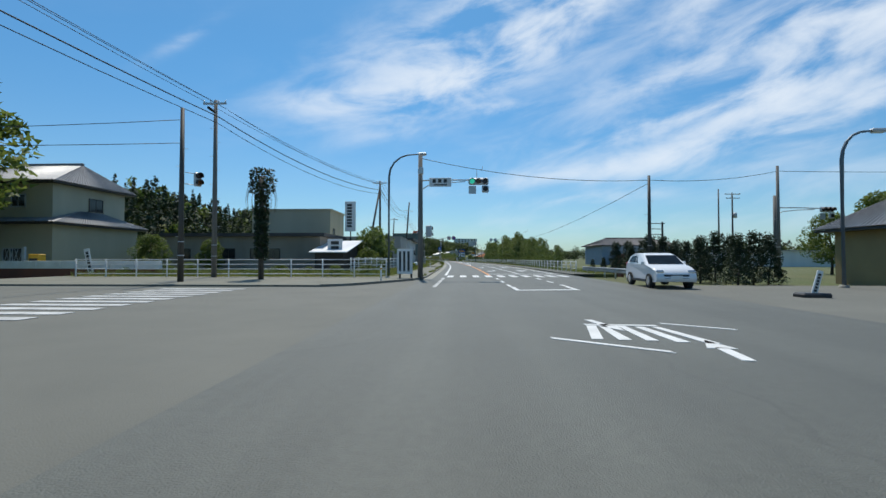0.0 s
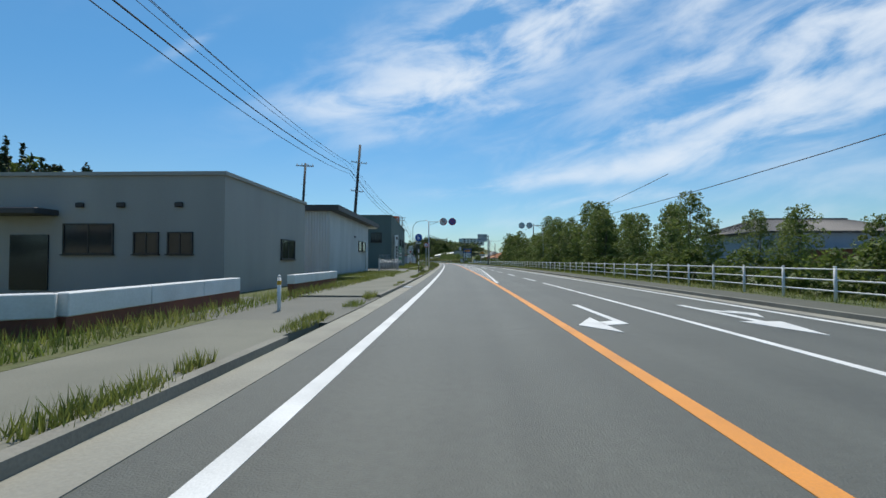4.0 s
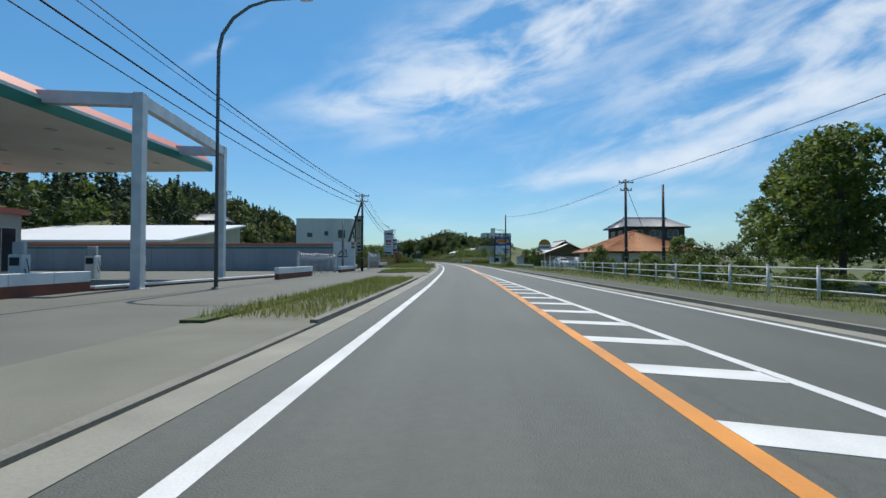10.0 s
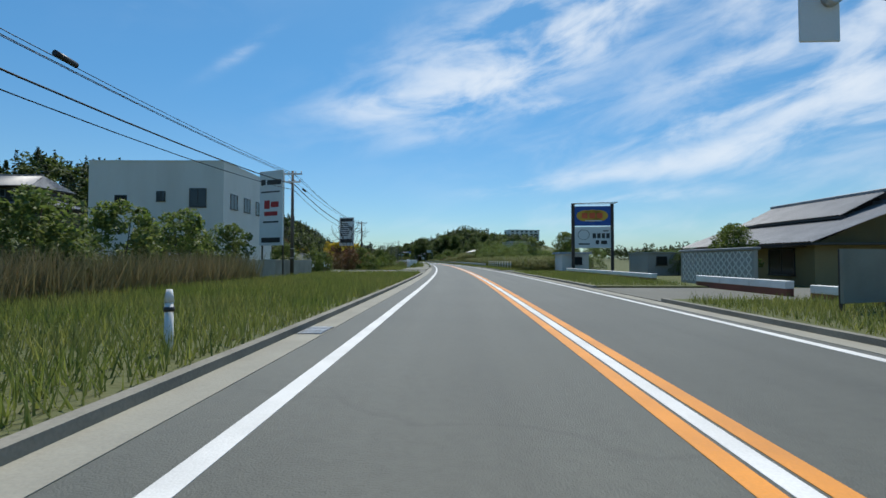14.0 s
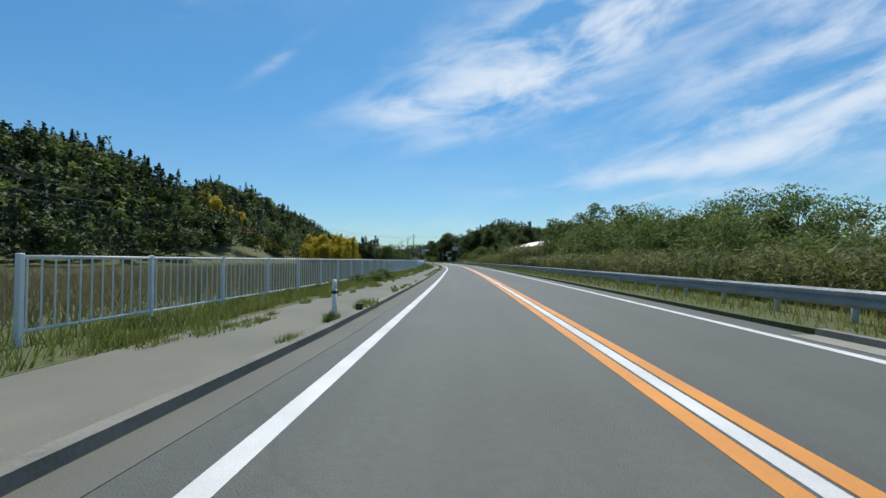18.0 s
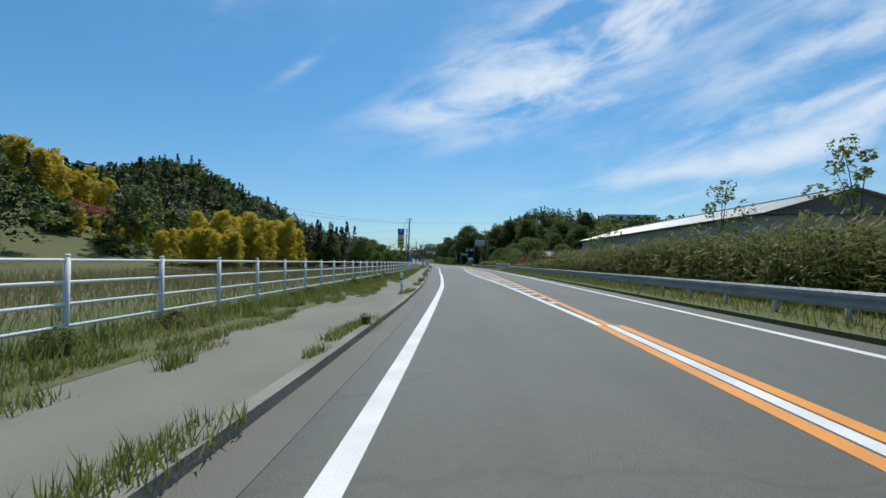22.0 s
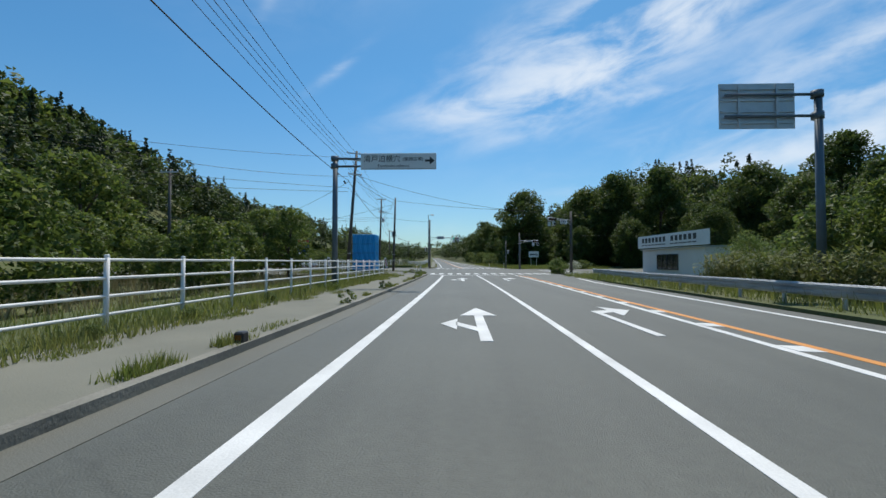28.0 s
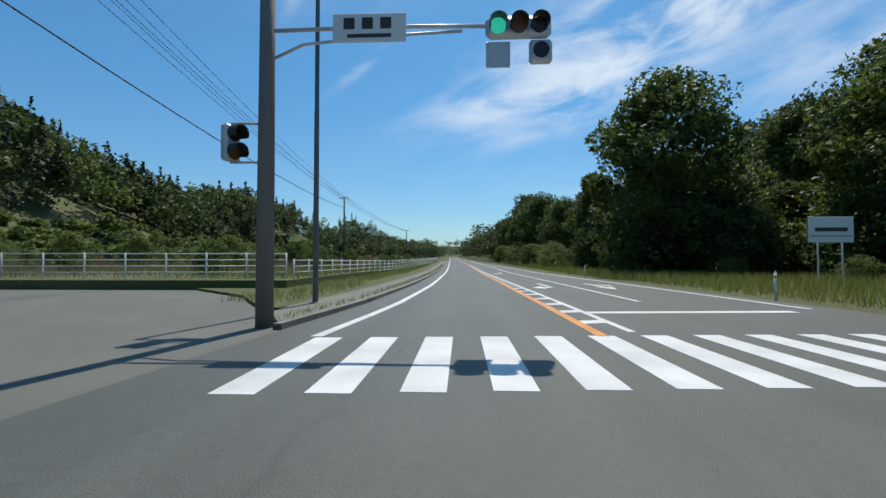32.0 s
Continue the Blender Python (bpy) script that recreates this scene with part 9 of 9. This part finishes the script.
# scaffold wrapped in blue tarpaulin
root = thing("wrapped_scaffold", stand(528.3, -9.95), "scaffold box wrapped in blue tarpaulin", "scaffold")
bm = shape()
rg = random.Random(3)
nx, nz = 40, 34
fold = lambda u, z, k: 0.045 * math.sin(u * 9.0 + 2.2 * math.sin(z * 1.3 + k) + k) * (0.4 + 0.6 * math.sin(z * 0.9 + k) ** 2) + 0.02 * math.sin(u * 23 + z * 5 + k * 2)
for (ax, ay), (bx, by) in (((-1.25, -1.25), (1.25, -1.25)), ((1.25, -1.25), (1.25, 1.25)), ((1.25, 1.25), (-1.25, 1.25)), ((-1.25, 1.25), (-1.25, -1.25))):
    grid = []
    for i in range(nx + 1):
        row_ = []
        for j in range(nz + 1):
            u, z = i / nx, 0.3 + 3.95 * j / nz
            d = (fold(u * 3.2, z, ax + by) + rg.uniform(-0.006, 0.006)) * min(1.0, 12 * u, 12 * (1 - u))
            row_.append(bm.verts.new((ax + (bx - ax) * u + d * (by - ay) / 3.2, ay + (by - ay) * u - d * (bx - ax) / 3.2, z)))
        grid.append(row_)
    for i in range(nx):
        for j in range(nz):
            bm.faces.new((grid[i][j], grid[i + 1][j], grid[i + 1][j + 1], grid[i][j + 1])).smooth = True
bmesh.ops.remove_doubles(bm, verts=bm.verts[:], dist=0.004)
top = [e for e in bm.edges if e.is_boundary and min(v.co.z for v in e.verts) > 4.0]
mid = bm.verts.new((0.0, 0.0, 4.17))
for e in top:
    bm.faces.new((e.verts[0], e.verts[1], mid)).smooth = True
bmesh.ops.recalc_face_normals(bm, faces=bm.faces[:])
part("tarpaulin", bm, TARP, root)
for x in (-1.2, 1.2):
    for yy in (-1.2, 1.2):
        part("pole", tube(shape(), (x, yy, -0.1), (x, yy, 4.2), 0.025, n=6), GALV, root)
for z in (1.2, 2.2, 3.2):
    part("rope", pipe(shape(), [(-1.3, -1.3, z), (1.3, -1.3, z), (1.3, 1.3, z), (-1.3, 1.3, z)], 0.012, 5), CABLE, root)
part("skirting", box(shape(), -1.4, 1.4, -1.4, 1.4, -0.1, 0.29), CONCRETE, root)

# ivy-grown pole and ladder-like sign frame
root = thing("ivy_pole", stand(25, -11.6), "pole overgrown with ivy and trailing stems", "pole")
part("shaft", tube(shape(), (0, 0, -0.3), (0, 0, 6.0), 0.16, 0.13, 10), POLE_DARK, root)
g2 = np.random.default_rng(8)
zz = g2.uniform(1.2, 6.4, 2600)
aa = g2.uniform(0, math.tau, 2600)
rr = 0.2 + 0.4 * g2.random(2600) * (zz > 5.0) + 0.2 * g2.random(2600)
v, f = cards(g2, np.stack([np.cos(aa) * rr, np.sin(aa) * rr, zz], 1), np.full(2600, 0.10))
ob = new("ivy", mesh_np("ivy", v, f, LEAF_DARK))
ob.parent = root
for i in range(14):
    a = i * 0.45
    x, yy = math.cos(a) * 0.7, math.sin(a) * 0.7
    part("stem", pipe(shape(), [(x * 0.4, yy * 0.4, 5.9), (x, yy, 5.6), (x * 1.2, yy * 1.2, 4.6), (x * 1.1, yy * 1.1, 3.9 + 0.1 * (i % 4))], 0.012, 4), BARK, root)
root = thing("sign_frame", stand(77, 34), "empty black steel sign frame like a ladder", "frame")
for x in (-1.1, 1.1):
    part("upright", box(shape(), x - 0.12, x + 0.12, -0.12, 0.12, -0.3, 7.6), BLACK, root)
for i in range(7):
    part("rung", box(shape(), -0.98, 0.98, -0.06, 0.06, 1.6 + i * 0.95, 1.72 + i * 0.95), BLACK, root)
part("top_bar", box(shape(), -1.5, 1.5, -0.1, 0.1, 7.3, 7.42), BLACK, root)

# bare tree by the inn sign
root = thing("bare_tree", stand(279.5, -13.2), "bare leafless tree with thin spreading twigs", "tree")
rb = random.Random(21)
bm = shape()
pipe(bm, [(0, 0, -0.2), (0.1, 0, 1.4), (0.3, 0.1, 2.8)], 0.11, 7, 0.07)


def branch(bm, p, d, length, r, depth):
    q = p + d * length
    pipe(bm, [p, p.lerp(q, 0.5) + Vector((rb.uniform(-0.1, 0.1), rb.uniform(-0.1, 0.1), 0.05)), q], r, 5, r * 0.5)
    if depth:
        for _ in range(3):
            nd = (d + Vector((rb.uniform(-0.7, 0.7), rb.uniform(-0.7, 0.7), rb.uniform(-0.2, 0.5)))).normalized()
            branch(bm, p.lerp(q, rb.uniform(0.5, 1.0)), nd, length * rb.uniform(0.5, 0.75), r * 0.55, depth - 1)


for i in range(6):
    a = i * 1.05
    branch(bm, Vector((0.2, 0.05, 1.6 + 0.2 * i)), Vector((math.cos(a) * 0.6, math.sin(a) * 0.6, 0.9)).normalized(), 2.3, 0.045, 3)
part("trunk", bm, BARK, root)


# ---- cars ----
def hatchback(name, m, paint, label, lights=True):
    """A small five-door car: x across, y ahead."""
    root = thing(name, m, label, "car")
    side = [(-2.15, 0.32), (-2.2, 0.62), (-2.12, 0.95), (-1.95, 1.08), (-1.72, 1.38), (-1.2, 1.5), (-0.3, 1.52), (0.25, 1.42), (1.0, 1.0), (1.55, 0.9), (2.02, 0.74), (2.14, 0.5), (2.1, 0.3)]
    bm = shape()
    rings = []
    for fx, inset in ((-0.85, 0.05), (-0.8, 0.0), (0.8, 0.0), (0.85, 0.05)):
        ring = []
        for yy, z in side:
            k = 0.80 if z > 1.3 else 0.9 if z > 1.04 else 1.0
            kk = 0.93 if abs(yy) > 2.0 else 1.0
            ring.append(bm.verts.new((fx * k * kk, yy * (1 - inset * 0.3), z - inset * 0.4)))
        rings.append(ring)
    for a, b in zip(rings, rings[1:]):
        for i in range(len(side)):
            j = (i + 1) % len(side)
            bm.faces.new((a[i], a[j], b[j], b[i])).smooth = True
    bm.faces.new(rings[0][::-1])
    bm.faces.new(rings[-1])
    bmesh.ops.recalc_face_normals(bm, faces=bm.faces[:])
    body = part("body", bm, paint, root)

    def plate(pts, mat_, nm, parent=None):
        q = shape()
        q.faces.new([q.verts.new(v) for v in pts])
        bmesh.ops.solidify(q, geom=q.faces[:], thickness=0.012)
        return part(nm, q, mat_, parent or root)
    plate([(-0.64, 0.30, 1.415), (0.64, 0.30, 1.415), (0.72, 0.98, 1.03), (-0.72, 0.98, 1.03)], GLASS, "windscreen")
    plate([(-0.62, -1.76, 1.37), (0.62, -1.76, 1.37), (0.7, -1.97, 1.1), (-0.7, -1.97, 1.1)], GLASS, "rear_window")
    for sx in (-1, 1):
        for pts in (((-1.6, 1.12), (-1.45, 1.36), (-0.62, 1.42), (-0.62, 1.08)), ((-0.54, 1.08), (-0.54, 1.42), (0.18, 1.36), (0.72, 1.06))):
            plate([(sx * (0.80 if z < 1.2 else 0.70), yy, z) for yy, z in pts], GLASS, "side_window")
        part("mirror", box(shape(), sx * 0.86 - 0.08, sx * 0.86 + 0.08, 0.58, 0.7, 1.0, 1.14, bevel=0.03), paint, root)
        if lights:
            part("headlight", box(shape(), sx * 0.62 - 0.18, sx * 0.62 + 0.16, 1.78, 2.06, 0.62, 0.78, bevel=0.05), CHROME, root)
        part("tail_light", box(shape(), sx * 0.72 - 0.08, sx * 0.72 + 0.06, -2.16, -2.0, 0.8, 1.1, bevel=0.03), RED_SIGN, root)
        part("sill", box(shape(), sx * 0.845 - 0.02, sx * 0.845 + 0.02, -0.95, 0.95, 0.25, 0.36), BLACK, root)
        for yy in (-1.3, 1.32):
            w = part("wheel", tube(shape(), (sx * 0.66, yy, 0.31), (sx * 0.87, yy, 0.31), 0.31, n=22), TYRE, root)
            part("rim", tube(shape(), (sx * 0.86, yy, 0.31), (sx * 0.885, yy, 0.31), 0.2, 0.18, n=18), CHROME, w)
    part("grille", box(shape(), -0.5, 0.5, 2.02, 2.13, 0.42, 0.6, bevel=0.02), BLACK, root)
    part("number_plate", box(shape(), -0.22, 0.22, 2.125, 2.145, 0.42, 0.56), WHITE_CLEAN, root)
    return root


hatchback("parked_car", stand(20.7, 8.9, 0.0, 176), CAR_WHITE, "white five-door hatchback waiting at the crossing")
hatchback("parked_car", stand(233.5, 19.4, 0.03, 190), CAR_WHITE, "white car parked before the brown house")
hatchback("parked_car", stand(230.3, 21.4, 0.03, 196), CAR_WHITE, "white car parked beside the lattice screen")
hatchback("parked_car", stand(549, 34, 0.0, 20), CAR_WHITE, "white car parked beyond the cross road")
